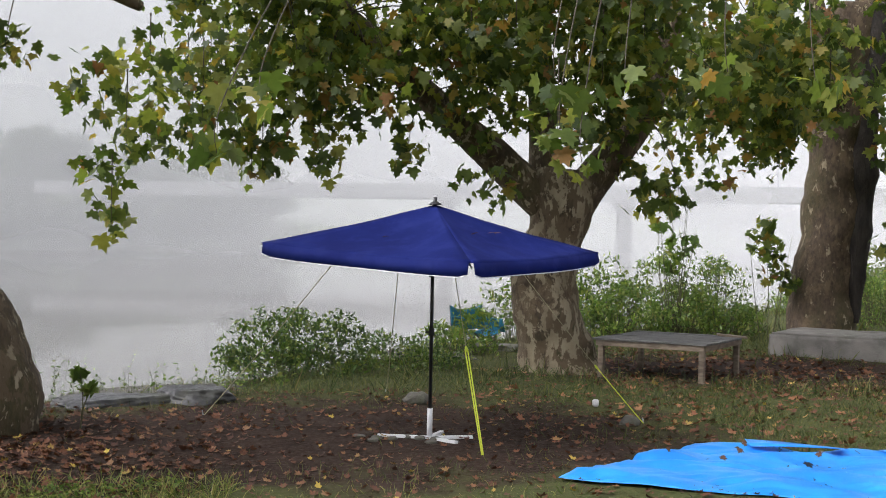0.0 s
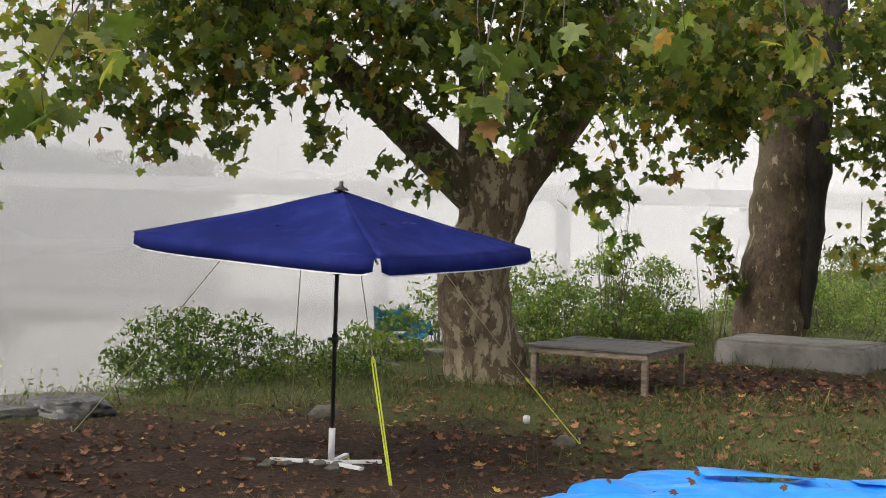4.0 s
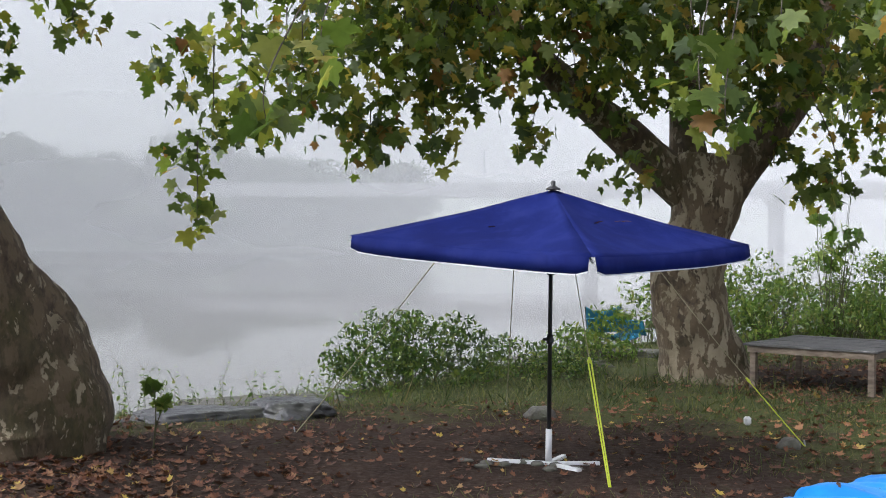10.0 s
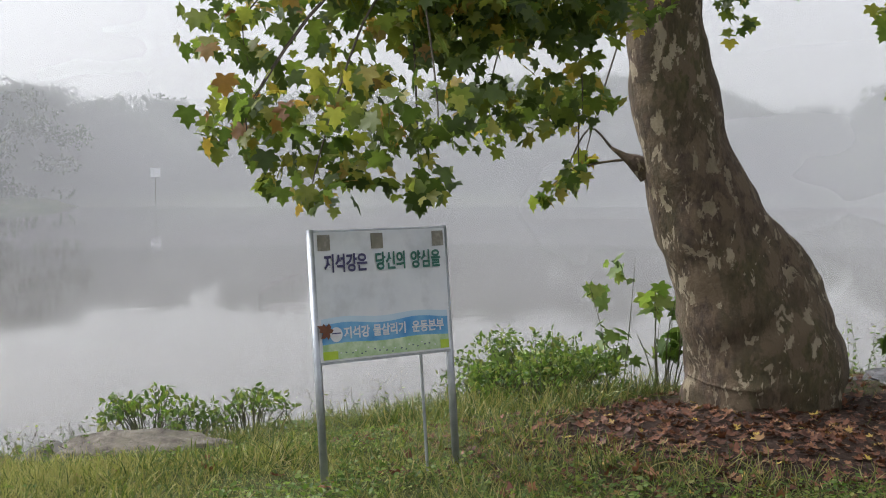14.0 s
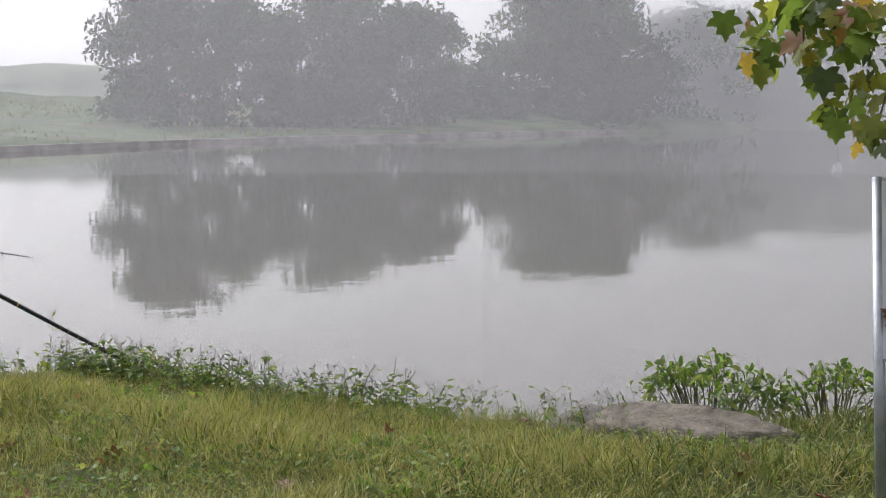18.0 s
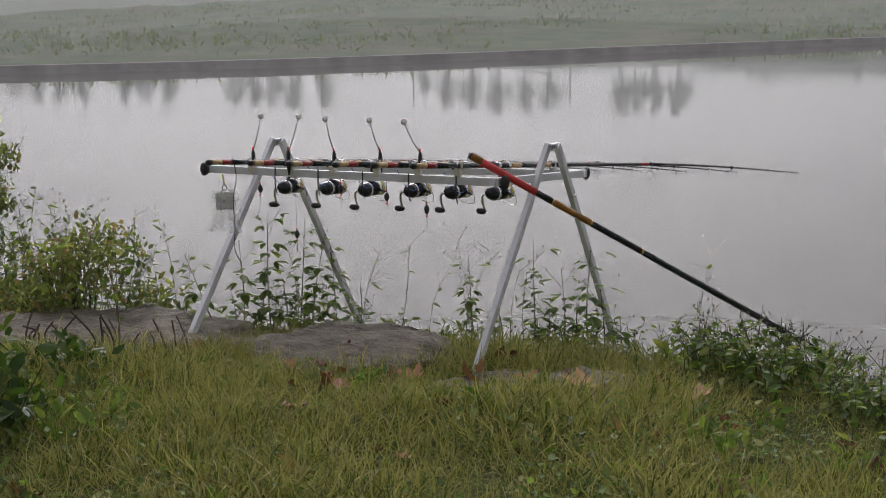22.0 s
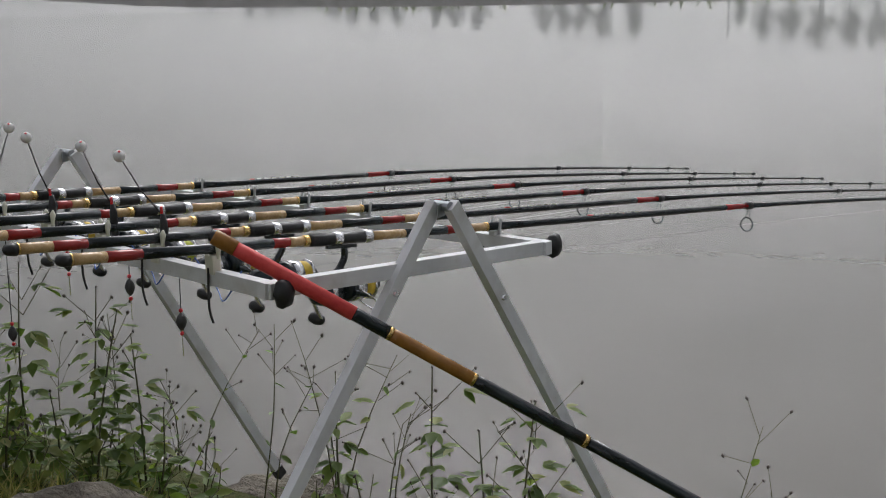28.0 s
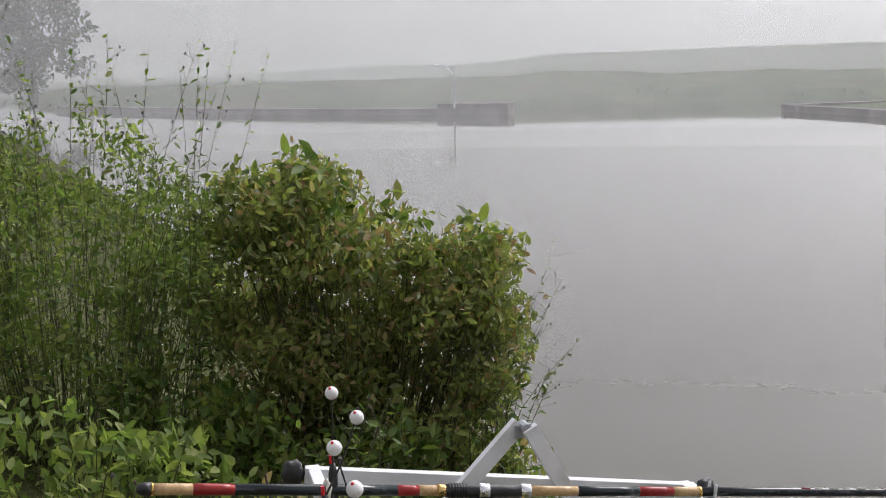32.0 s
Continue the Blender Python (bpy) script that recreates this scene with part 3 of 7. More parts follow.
def inside(P, poly):
    hit = np.zeros(len(P), bool)
    for (x0, y0), (x1, y1) in zip(poly, poly[1:] + poly[:1]):
        cross = (y0 > P[:, 1]) != (y1 > P[:, 1])
        hit ^= cross & (P[:, 0] < (x1 - x0) * (P[:, 1] - y0) / (y1 - y0 if y1 != y0 else 1e-9) + x0)
    return hit


def far_land_height(P):
    """The far bank: a levee that rises behind its wall, a low wooded bank north of it, low reeds by the gap."""
    P = np.asarray(P, float)
    d = np.abs(polyline_distance(P, LAND_LINE)) * np.where(inside(P, LAND_LINE + [(120, 900), (-900, 900), (-900, -900), (-18, -900)]), 1.0, -1.0)
    prof = lambda q: np.interp(d, [a for a, _ in q], [b for _, b in q])
    scale = np.interp(P[:, 1], [-140, -64, -8, 6, 20, 40], [0.70, 0.90, 1.02, 1.2, 1.32, 1.45])
    lev = prof(LEVEE)
    lev = np.where(lev > 0, lev * scale, lev)
    n, s = smoothstep(36, 68, P[:, 1]), smoothstep(-56, -62, P[:, 1]) * smoothstep(-150, -95, P[:, 0])
    h = lev * (1 - n) + prof(LOW_BANK) * n
    h = h * (1 - s) + prof(GAP_BANK) * s + smoothstep(90, 125, P[:, 1]) * np.interp(d, [10, 40, 70], [0, 6.5, 8.5])
    rough = (soft_noise(P, 0.06, 2.0) * 0.6 + soft_noise(P, 0.22, 9.0) * 0.35) * np.clip((d - 2) / 25, 0, 1)
    return np.where(d > 0, h + rough, -2.3)


def build_far_land():
    X = np.array([-700, -500, -400, -330, -280, -240, -220] + FINE(-205, -60, 2.5) + FINE(-60, -20, 1.5) + FINE(-20, 60, 8) + [60, 90, 130])
    Y = np.array([-700, -400, -260, -200] + FINE(-165, -90, 4) + FINE(-90, 70, 1.6) + FINE(70, 230, 5) + [230, 260, 320, 430])
    A, B = np.meshgrid(X, Y, indexing="ij")
    P = np.stack([A.ravel(), B.ravel()], -1)
    nx, ny = len(X), len(Y)
    i = np.arange(nx * ny).reshape(nx, ny)
    faces = np.stack([i[:-1, :-1], i[1:, :-1], i[1:, 1:], i[:-1, 1:]], -1).reshape(-1, 4)
    Z = far_land_height(P)
    faces = faces[(Z[faces] > -2.2).any(1)]
    ob = mesh_from("ground_far_bank", np.column_stack([P, Z]).tolist(), faces.tolist(), FIELD, None, True)
    return tagged(ob, "misty green levee meadow across the river", "ground", kind="structure")


build_far_land()
TUFT = leaf_material("meadow_tuft_leaf", [(0.0, (0.12, 0.165, 0.07)), (0.5, (0.16, 0.205, 0.085)), (0.85, (0.21, 0.235, 0.11)), (1.0, (0.24, 0.21, 0.13))], 0.8, 0.5)


def meadow_tufts():
    P = np.column_stack([rng.uniform(-172, -53, 50000), rng.uniform(-75, 48, 50000)])
    Z = far_land_height(P)
    patch = soft_noise(P, 0.09, 41.0) + 0.6 * soft_noise(P, 0.3, 44.0)
    ok = (Z > -0.7) & (rng.uniform(-0.35, 0.9, len(P)) < patch)
    P, Z, patch = P[ok], Z[ok], patch[ok]
    size = rng.uniform(0.12, 0.32, len(P)) * (1 + np.clip(patch, 0, 1))
    V = [(x * 9, y * 2.0, z) for x, y, z in BLADE[0]]
    tagged(scatter("meadow_tufts", V, BLADE[1], placed(turns(len(P), 0.35), size, np.column_stack([P, Z - 0.05])), TUFT), "rough weedy tufts over the levee meadow", "grass", kind="stuff")


meadow_tufts()
river_wall(FAR_EDGE[:11], 0.33, 0.8)
river_wall([(-68, -53.3), (-54, -52.2), (-52.5, -51.8), (-52.0, -51.0)], 0.36, 0.8)
river_wall([(-22, -95), (-30.5, -73.5), (-38.5, -62.3), (-40.3, -60.3)], 0.36, 1.4)
river_wall([(-38.0, -63.6), (-40.4, -60.3), (-41.6, -61.2)], 0.62, 1.5)


def mist_sheet(radius, amount, a0, a1):
    """A standing sheet of mist on an arc round the bank."""
    n = 48
    A = np.radians(np.linspace(a0, a1, n))
    v = [(-3 + radius * math.sin(a), 5 + radius * math.cos(a), z) for z in (-1.2, 0.6 * radius) for a in A]
    ob = mesh_from("backdrop_mist", v, [(i, i + 1, n + i + 1, n + i) for i in range(n - 1)], mist_material(amount), None, True)
    veil = ob.data.attributes.new("veil", "FLOAT", "POINT")
    lift = [1 - k * min(1.0, max(0.0, (math.degrees(a) + 62) / 25)) for k in (0, 0.95) for a in A]
    side = [min(1.0, max(0.0, (math.degrees(a) - a0) / 18)) if a0 > -100 else min(1.0, max(0.0, (a1 - math.degrees(a)) / 40)) ** 2 if a1 < 0 else 1.0 for _ in range(2) for a in A]
    veil.data.foreach_set("value", [p * q for p, q in zip(lift, side)])
    return tagged(ob, "thin white morning mist over the river", "mist", kind="structure")


for radius, amount, a0, a1 in ((46, 0.20, -175, 62), (84, 0.15, -175, 62), (112, 0.16, -22, 62), (58, 0.24, -190, -112), (150, 0.45, -190, -118), (140, 0.30, -175, 62), (128, 0.26, -64, 62), (235, 0.65, -175, 62)):
    mist_sheet(radius, amount, a0, a1)


# ---- park: trees ----
def crown_mats(clusters, leaf, density, droop=0.9, hang=False):
    mats = []
    for x, y, z, rx, rz in clusters:
        n = max(8, int(density * rx * rz / (leaf * leaf)))
        d = rng.normal(0, 1, (n, 3))
        d /= np.linalg.norm(d, axis=1)[:, None]
        d *= rng.uniform(0.1, 1.0, n)[:, None] ** 0.55
        pos = np.array([x, y, z]) + d * np.array([rx, rx, rz])
        mats.append(placed(hanging(n) if hang else turns(n, droop), leaf * rng.uniform(0.55, 1.35, n), pos))
    return np.concatenate(mats)


def trunk_part(parent, pts, radii, name="trunk", sides=28, wobble=0.16, seed=0.0, bark=None):
    line = smooth_line(pts, 7)
    return part(name, tube(line, spread(radii, len(line)), sides, True, wobble, seed), bark or BARK, parent, smooth=True)


CANOPY_A = [(-2.8, 9.7, 1.66, 0.25, 0.25), (-2.9, 9.7, 2.02, 0.30, 0.27), (-2.7, 9.8, 2.43, 0.41, 0.32), (-3.0, 9.7, 2.84, 0.41, 0.36), (-2.6, 10.3, 3.01, 0.43, 0.43), (-2.3, 10.4, 2.39, 0.24, 0.24),
            (-2.2, 10.9, 2.88, 0.40, 0.50), (-2.1, 11.0, 3.38, 0.45, 0.30), (-1.8, 11.6, 2.27, 0.23, 0.34), (-1.7, 11.6, 2.74, 0.36, 0.42), (-1.3, 11.7, 3.21, 0.52, 0.47), (-1.0, 11.7, 2.23, 0.16, 0.26),
            (-1.1, 11.7, 2.70, 0.26, 0.31)]
CANOPY_A2 = [(-1.7, 11.7, 2.48, 0.42, 0.36), (-1.7, 11.7, 2.16, 0.21, 0.16), (-1.1, 11.6, 2.38, 0.19, 0.31), (-2.1, 11.2, 2.58, 0.35, 0.40), (-1.2, 11.7, 2.95, 0.42, 0.36), (-0.2, 12.1, 2.35, 0.22, 0.22), (-2.7, 10.7, 2.47, 0.43, 0.38), (-2.4, 11.2, 2.97, 0.45, 0.40), (2.3, 13.0, 2.49, 0.29, 0.35), (3.0, 13.4, 2.05, 0.30, 0.27), (4.5, 14.9, 2.67, 0.47, 0.40), (-0.7, 11.8, 2.77, 0.32, 0.32)]
CANOPY_D2 = [(-4.9, 4.6, 1.78, 0.27, 0.22), (-4.5, 4.8, 1.60, 0.30, 0.20), (-4.2, 5.1, 1.48, 0.21, 0.16), (-4.7, 5.0, 1.95, 0.42, 0.17), (-4.3, 5.9, 1.86, 0.44, 0.24), (-4.2, 6.6, 1.97, 0.37, 0.19), (-4.1, 6.6, 1.49, 0.12, 0.09), (-4.7, 4.6, 1.50, 0.19, 0.12)]
CANOPY_B = [(-1.5, 11.7, 3.30, 0.62, 0.47), (-0.6, 12.2, 3.39, 0.65, 0.49), (-0.2, 12.1, 2.53, 0.30, 0.38), (0.2, 12.1, 3.08, 0.54, 0.49), (0.7, 12.1, 2.11, 0.41, 0.32), (0.5, 12.1, 3.57, 0.65, 0.32),
            (1.2, 11.6, 3.34, 0.62, 0.47), (1.0, 8.6, 2.45, 0.31, 0.23), (2.2, 12.5, 3.23, 0.68, 0.62), (3.2, 14.0, 2.68, 0.57, 0.50), (2.6, 13.0, 2.01, 0.35, 0.35), (3.9, 14.5, 3.25, 0.71, 0.65),
            (3.8, 14.5, 2.34, 0.39, 0.29), (4.0, 13.5, 3.75, 0.79, 0.49), (1.5, 12.0, 2.7, 0.5, 0.3), (0.7, 12.4, 2.75, 0.5, 0.35)]
CANOPY_C = [(4.1, 15.1, 3.49, 0.83, 0.76), (2.9, 14.4, 2.11, 0.36, 0.39), (6.6, 15.4, 3.74, 1.03, 0.81), (7.9, 15.1, 3.92, 1.10, 0.81), (6.8, 15.4, 2.79, 0.88, 0.66), (7.9, 15.1, 2.66, 0.96, 0.66),
            (7.0, 15.3, 1.83, 0.59, 0.52), (8.4, 13.9, 3.52, 0.76, 0.76), (8.9, 14.8, 2.47, 0.66, 0.59), (9.2, 14.7, 1.81, 0.29, 0.26), (6.5, 15.4, 1.53, 0.44, 0.37), (8.7, 11.3, 3.82, 0.79, 0.49),
            (4.9, 15.6, 3.3, 0.6, 0.7)]
CANOPY_D = [(-5.2, 4.9, 2.30, 0.45, 0.36), (-4.6, 5.2, 2.33, 0.45, 0.36), (-4.1, 5.4, 2.33, 0.42, 0.33), (-4.0, 6.1, 2.46, 0.42, 0.32), (-4.8, 4.5, 1.76, 0.34, 0.23), (-4.1, 4.5, 1.75, 0.35, 0.24),
            (-3.8, 4.7, 1.78, 0.32, 0.21), (-3.7, 4.5, 1.43, 0.14, 0.13), (-4.3, 4.4, 1.42, 0.24, 0.11), (-3.9, 5.5, 1.85, 0.33, 0.21), (-3.8, 6.1, 1.94, 0.26, 0.19), (-3.9, 6.1, 1.48, 0.16, 0.11),
            (-3.4, 8.6, 2.99, 0.25, 0.23), (-3.7, 8.0, 2.71, 0.16, 0.31)]


def clear_of(clusters, lo, hi):
    """Leaves out the clusters that would hide the bare trunk seen from the lawn."""
    return [c for c in clusters if not lo < c[0] / (c[1] + 0.47) < hi]


def fill_crown(x0, x1, y0, y1, z0, z1, n, r=0.55):
    return [(rng.uniform(x0, x1), rng.uniform(y0, y1), rng.uniform(z0, z1), r * rng.uniform(0.7, 1.3), 0.75 * r * rng.uniform(0.7, 1.3)) for _ in range(n)]


def plane_tree(label, at, trunk, radii, limbs, clusters, top, leaf=0.125, density=5.2, seed=0.0):
    tree = thing("plane_tree", label, "tree", at, group="plane trees on the bank")
    trunk_part(tree, trunk, radii, seed=seed, bark={1.0: SHED_BARK, 4.0: OLD_BARK}.get(seed, BARK))
    for pts, rad in limbs:
        trunk_part(tree, pts, rad, "limb", 14, 0.12, seed)
    off = np.array(at)
    C = [(x - off[0], y - off[1], z - off[2], a, b) for x, y, z, a, b in clusters]
    scatter("crown", *PLANE_LEAF, crown_mats(C, leaf, density, hang=True), LEAF, tree)
    T = [(x - off[0], y - off[1], z - off[2], a, b) for x, y, z, a, b in top]
    scatter("upper_crown", *PLANE_LEAF, crown_mats(T, 0.26, 2.2), LEAF, tree)
    bm = bmesh.new()
    for x, y, z, a, b in C[::2]:
        up = min((Vector(p) for pts, _ in limbs for p in pts), key=lambda p: (p - Vector((x, y, z + 0.8))).length)
        if (up - Vector((x, y, z))).length > 1.5:
            up = Vector((x, y, z + 0.5))
        line = smooth_line([up, up.lerp(Vector((x, y, z)), 0.5) + Vector((0, 0, 0.25)), (x, y, z + 0.1), (x, y, z - b * 0.5)], 4)
        add_tube(bm, line, spread([0.010, 0.007, 0.004, 0.002], len(line)), 5)
    tagged(part("twig_work", bm, TWIG, tree, "thin dark twigs"), kind="stuff")
    return tree


plane_tree("forked plane tree with flaking cream and grey bark", (1.5, 13.2, 0),
           [(0.14, 0, -0.15), (0.09, 0, 0.1), (0.02, 0, 0.42), (-0.06, 0, 0.75), (-0.08, 0, 1.1), (0.04, 0, 1.55), (0.13, 0, 1.95), (0.16, 0, 2.3)], [0.54, 0.43, 0.415, 0.395, 0.37, 0.335, 0.38, 0.36],
           [([(-0.08, 0, 1.9), (-0.7, -0.1, 2.45), (-1.5, -0.4, 3.1), (-2.4, -0.9, 3.9), (-3.2, -1.4, 4.6)], [0.23, 0.2, 0.16, 0.12, 0.08]),
            ([(0.28, 0, 1.95), (0.58, 0, 2.35), (1.05, 0.1, 2.95), (1.25, 0.1, 3.7), (1.6, 0.1, 4.8)], [0.25, 0.21, 0.17, 0.15, 0.1]),
            ([(-0.05, 0.1, 2.1), (-0.12, 0.2, 2.8), (-0.15, 0.2, 3.5), (-0.25, 0.2, 4.8)], [0.22, 0.17, 0.15, 0.1])],
           CANOPY_A + CANOPY_A2 + CANOPY_B + fill_crown(-2.6, 4.2, 11.3, 13.2, 2.95, 4.3, 50) + fill_crown(-2.8, 4.4, 10.8, 12.5, 3.5, 4.5, 20), fill_crown(-4, 5, 9.5, 15, 4.6, 6.5, 30, 1.0), seed=1.0)
plane_tree("tall plane tree with a dark split trunk", (6.0, 17.2, 0),
           [(0, 0, -0.1), (-0.04, 0, 0.25), (0.02, 0, 0.9), (0.12, 0, 1.7), (0.16, 0, 2.6), (0.2, 0, 3.4), (0.27, 0, 4.2), (0.42, 0, 5.0)], [0.60, 0.50, 0.47, 0.47, 0.44, 0.44, 0.42, 0.34],
           [([(0.42, 0, 4.4), (0.6, 0, 5.0), (0.8, 0, 5.8)], [0.3, 0.24, 0.15]),
            ([(0.1, 0, 3.9), (-0.12, 0, 4.5), (-0.3, 0, 5.4)], [0.2, 0.17, 0.12])],
           clear_of(CANOPY_C, 0.325, 0.385) + [(4.7, 15.2, 3.2, 0.3, 0.4), (4.85, 15.4, 3.8, 0.35, 0.45), (4.6, 15.0, 4.2, 0.4, 0.4), (5.95, 16.8, 3.75, 0.22, 0.3), (6.05, 16.8, 4.3, 0.3, 0.35), (5.85, 16.7, 4.8, 0.35, 0.3), (5.6, 16.7, 3.5, 0.22, 0.25)] + clear_of(fill_crown(4.4, 9.4, 14.2, 16.2, 2.7, 4.6, 90, 0.5), 0.315, 0.39) + clear_of(fill_crown(3.0, 5.2, 14.2, 15.8, 3.1, 4.8, 30, 0.45), 0.32, 0.5), fill_crown(3, 10, 13, 18, 5.0, 7.5, 26, 1.0), leaf=0.14, density=4.6, seed=4.0)
NEAR_SPRAYS = [(-1.21, 5.0, 1.95, 0.13, 0.10), (-1.0, 5.2, 2.25, 0.25, 0.15), (0.85, 6.0, 1.98, 0.22, 0.14), (0.72, 6.0, 2.15, 0.18, 0.12), (0.69, 6.1, 2.5, 0.30, 0.16), (1.15, 6.2, 2.45, 0.28, 0.15), (2.33, 6.2, 2.52, 0.30, 0.16), (1.8, 6.3, 2.6, 0.3, 0.14)]
forked = bpy.data.objects["plane_tree"]
tagged(scatter("low_spray", *PLANE_LEAF, crown_mats([(x - 1.5, y - 13.2, z, a, b) for x, y, z, a, b in NEAR_SPRAYS], 0.135, 3.6, hang=True), LEAF, forked), kind="stuff")
bm = bmesh.new()
for x, y, z, a, b in NEAR_SPRAYS:
    p = Vector((x - 1.5, y - 13.2, z))
    add_tube(bm, smooth_line([p + Vector((0.5, 2.2, 1.8)), p + Vector((0.2, 0.9, 1.0)), p + Vector((0, 0.1, 0.25)), p], 5), spread([0.008, 0.005, 0.004, 0.002], 16), 5)
tagged(part("twig_work", bm, TWIG, forked, "thin drooping twigs"), kind="stuff")
# Near-black bark: the shade inside the hollow split is put into this colour.
HOLLOW_SHADE = surface("bark_in_hollow_shade", (0.016, 0.013, 0.011), (0.04, 0.032, 0.026), 12, 0.95, fine=50, bump=0.9, dist=0.02, stretch=(1, 1, 0.3))
tall = bpy.data.objects["plane_tree.001"]
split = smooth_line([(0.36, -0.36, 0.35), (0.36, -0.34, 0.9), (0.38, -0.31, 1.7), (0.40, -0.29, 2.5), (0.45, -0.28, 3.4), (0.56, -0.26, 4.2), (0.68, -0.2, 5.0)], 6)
# A solid tube, not a recess; its dark colour stands in for the shade.
part("split_shade_strip", tube(split, spread([0.05, 0.13, 0.20, 0.22, 0.21, 0.21, 0.17], len(split)), 16, True, 0.35, 3.0), HOLLOW_SHADE, tall, "dark split down the trunk, the hollow's shade put into its colour", True)
plane_tree("leaning plane tree with a swollen mottled base", (-3.48, 8.12, 0),
           [(-0.05, -0.03, -0.25), (-0.045, -0.03, 0.0), (-0.025, -0.04, 0.24), (-0.05, -0.12, 0.51), (-0.11, -0.22, 0.75), (-0.225, -0.36, 1.11), (-0.31, -0.44, 1.38), (-0.40, -0.52, 1.76), (-0.46, -0.57, 2.14), (-0.495, -0.61, 2.52), (-0.52, -0.64, 2.95), (-0.62, -0.68, 4.2)], [0.56, 0.53, 0.55, 0.51, 0.465, 0.375, 0.33, 0.288, 0.27, 0.264, 0.255, 0.20],
           [([(-0.5, -0.6, 2.9), (-0.4, -1.1, 3.2), (-0.5, -1.9, 3.1), (-0.8, -3.0, 2.6)], [0.12, 0.09, 0.06, 0.03]),
            ([(-0.5, -0.6, 3.2), (0.2, 0.8, 3.7), (0.9, 1.6, 3.5)], [0.14, 0.1, 0.05]),
            ([(-0.60, -0.62, 1.54), (-0.66, -0.68, 1.60), (-0.72, -0.72, 1.64), (-0.80, -0.76, 1.70)], [0.085, 0.06, 0.028, 0.008]),
            ([(-0.70, -0.71, 1.62), (-0.85, -0.80, 1.60), (-1.02, -0.90, 1.55), (-1.16, -0.98, 1.42)], [0.010, 0.008, 0.006, 0.003])],
           CANOPY_D + CANOPY_D2 + [(-4.55, 7.25, 1.45, 0.09, 0.07), (-4.68, 7.12, 1.36, 0.07, 0.06), (-4.42, 7.3, 1.62, 0.07, 0.05)] + fill_crown(-5.3, -3.6, 4.8, 6.8, 2.3, 3.0, 16, 0.4), fill_crown(-6.2, -2.4, 4.6, 9.5, 3.5, 5.2, 14, 0.9), leaf=0.095, density=7.0, seed=8.0)


# ---- park: parasol ----
def square_parasol():
    par = thing("parasol", "navy blue square parasol with a white-hemmed valance", "parasol", (0, 7.9, 0))
    corners = [Vector(p) for p in ((-1.262, -0.23, 1.46), (0.223, -1.31, 1.362), (1.284, 0.23, 1.425), (-0.23, 1.31, 1.51))]
    apex = Vector((0.01, 0, 1.765))
    for i in range(4):
        a, b = corners[i], corners[(i + 1) % 4]
        bm = bmesh.new()
        n, rows = 14, []
        for r in range(n + 1):
            u = r / n
            row = []
            for k in range(n + 1):
                w = k / n
                p = apex.lerp(a.lerp(b, w), u)
                p.z -= 0.035 * math.sin(math.pi * u) * (0.4 + math.sin(math.pi * w)) + 0.02 * u * math.sin(math.pi * w)
                p.z += 0.006 * noise.noise(p * 3.0)
                row.append(bm.verts.new(p))
            rows.append(row)
        for r in range(n):
            for k in range(n):
                bm.faces.new((rows[r][k], rows[r + 1][k], rows[r + 1][k + 1], rows[r][k + 1]))
        bmesh.ops.remove_doubles(bm, verts=bm.verts, dist=1e-5)
        panel = part("canopy_panel", bm, BLUE_CLOTH, par, smooth=True)
        mod = panel.modifiers.new("thick", "SOLIDIFY")
        mod.thickness = 0.003
        out = (a.lerp(b, 0.5) - Vector((0, 0, a.lerp(b, 0.5).z))).normalized()
        bm, hem = bmesh.new(), bmesh.new()
        top, low, hem_low = [], [], []
        for k in range(25):
            w = 0.012 + 0.976 * k / 24
            p = a.lerp(b, w)
            p.z -= 0.02 * math.sin(math.pi * w) - 0.001
            round_off = 0.03 * (max(0, 0.05 - w) / 0.05) ** 2 + 0.03 * (max(0, w - 0.95) / 0.05) ** 2
            h = 0.092 - round_off + 0.004 * math.sin(9 * w + i)
            q = p + out * (0.012 + 0.006 * math.sin(14 * w + i)) - Vector((0, 0, h))
            top.append(bm.verts.new(p + out * 0.003))
            low.append(bm.verts.new(q))
            hem_low.append((hem.verts.new(q), hem.verts.new(q - Vector((0, 0, 0.007)))))
        for k in range(24):
            bm.faces.new((top[k], low[k], low[k + 1], top[k + 1]))
            hem.faces.new((hem_low[k][0], hem_low[k][1], hem_low[k + 1][1], hem_low[k + 1][0]))
        val = part("valance", bm, BLUE_CLOTH, par, smooth=True)
        val.modifiers.new("thick", "SOLIDIFY").thickness = 0.003
        edge = part("hem", hem, WHITE_TRIM, val, "white hem tape")
        edge.modifiers.new("thick", "SOLIDIFY").thickness = 0.005
        part("rib", tube([(0, 0, 1.72), a - Vector((0, 0, 0.03))], 0.007, 6), GALV, par)
        part("strut", tube([(0, 0, 1.25), apex.lerp(a, 0.55) - Vector((0, 0, 0.06))], 0.006, 6), GALV, par)
    part("pole", tube([(0, 0, 0.2), (0, 0, 1.78)], 0.014, 12), BLACK, par, smooth=True)
    part("cap", tube([(0.01, 0, 1.762), (0.01, 0, 1.772), (0.01, 0, 1.785), (0.01, 0, 1.79), (0.01, 0, 1.82)], [0.05, 0.045, 0.02, 0.014, 0.014], 12), BLACK, par, smooth=True)
    part("clamp", tube([(0, 0, 0.78), (0, 0, 0.80), (0, 0, 0.84)], [0.02, 0.025, 0.02], 12), BLACK, par, smooth=True)
    part("clamp_knob", tube([(0, 0, 0.81), (-0.045, -0.01, 0.81)], 0.009, 8), BLACK, par)
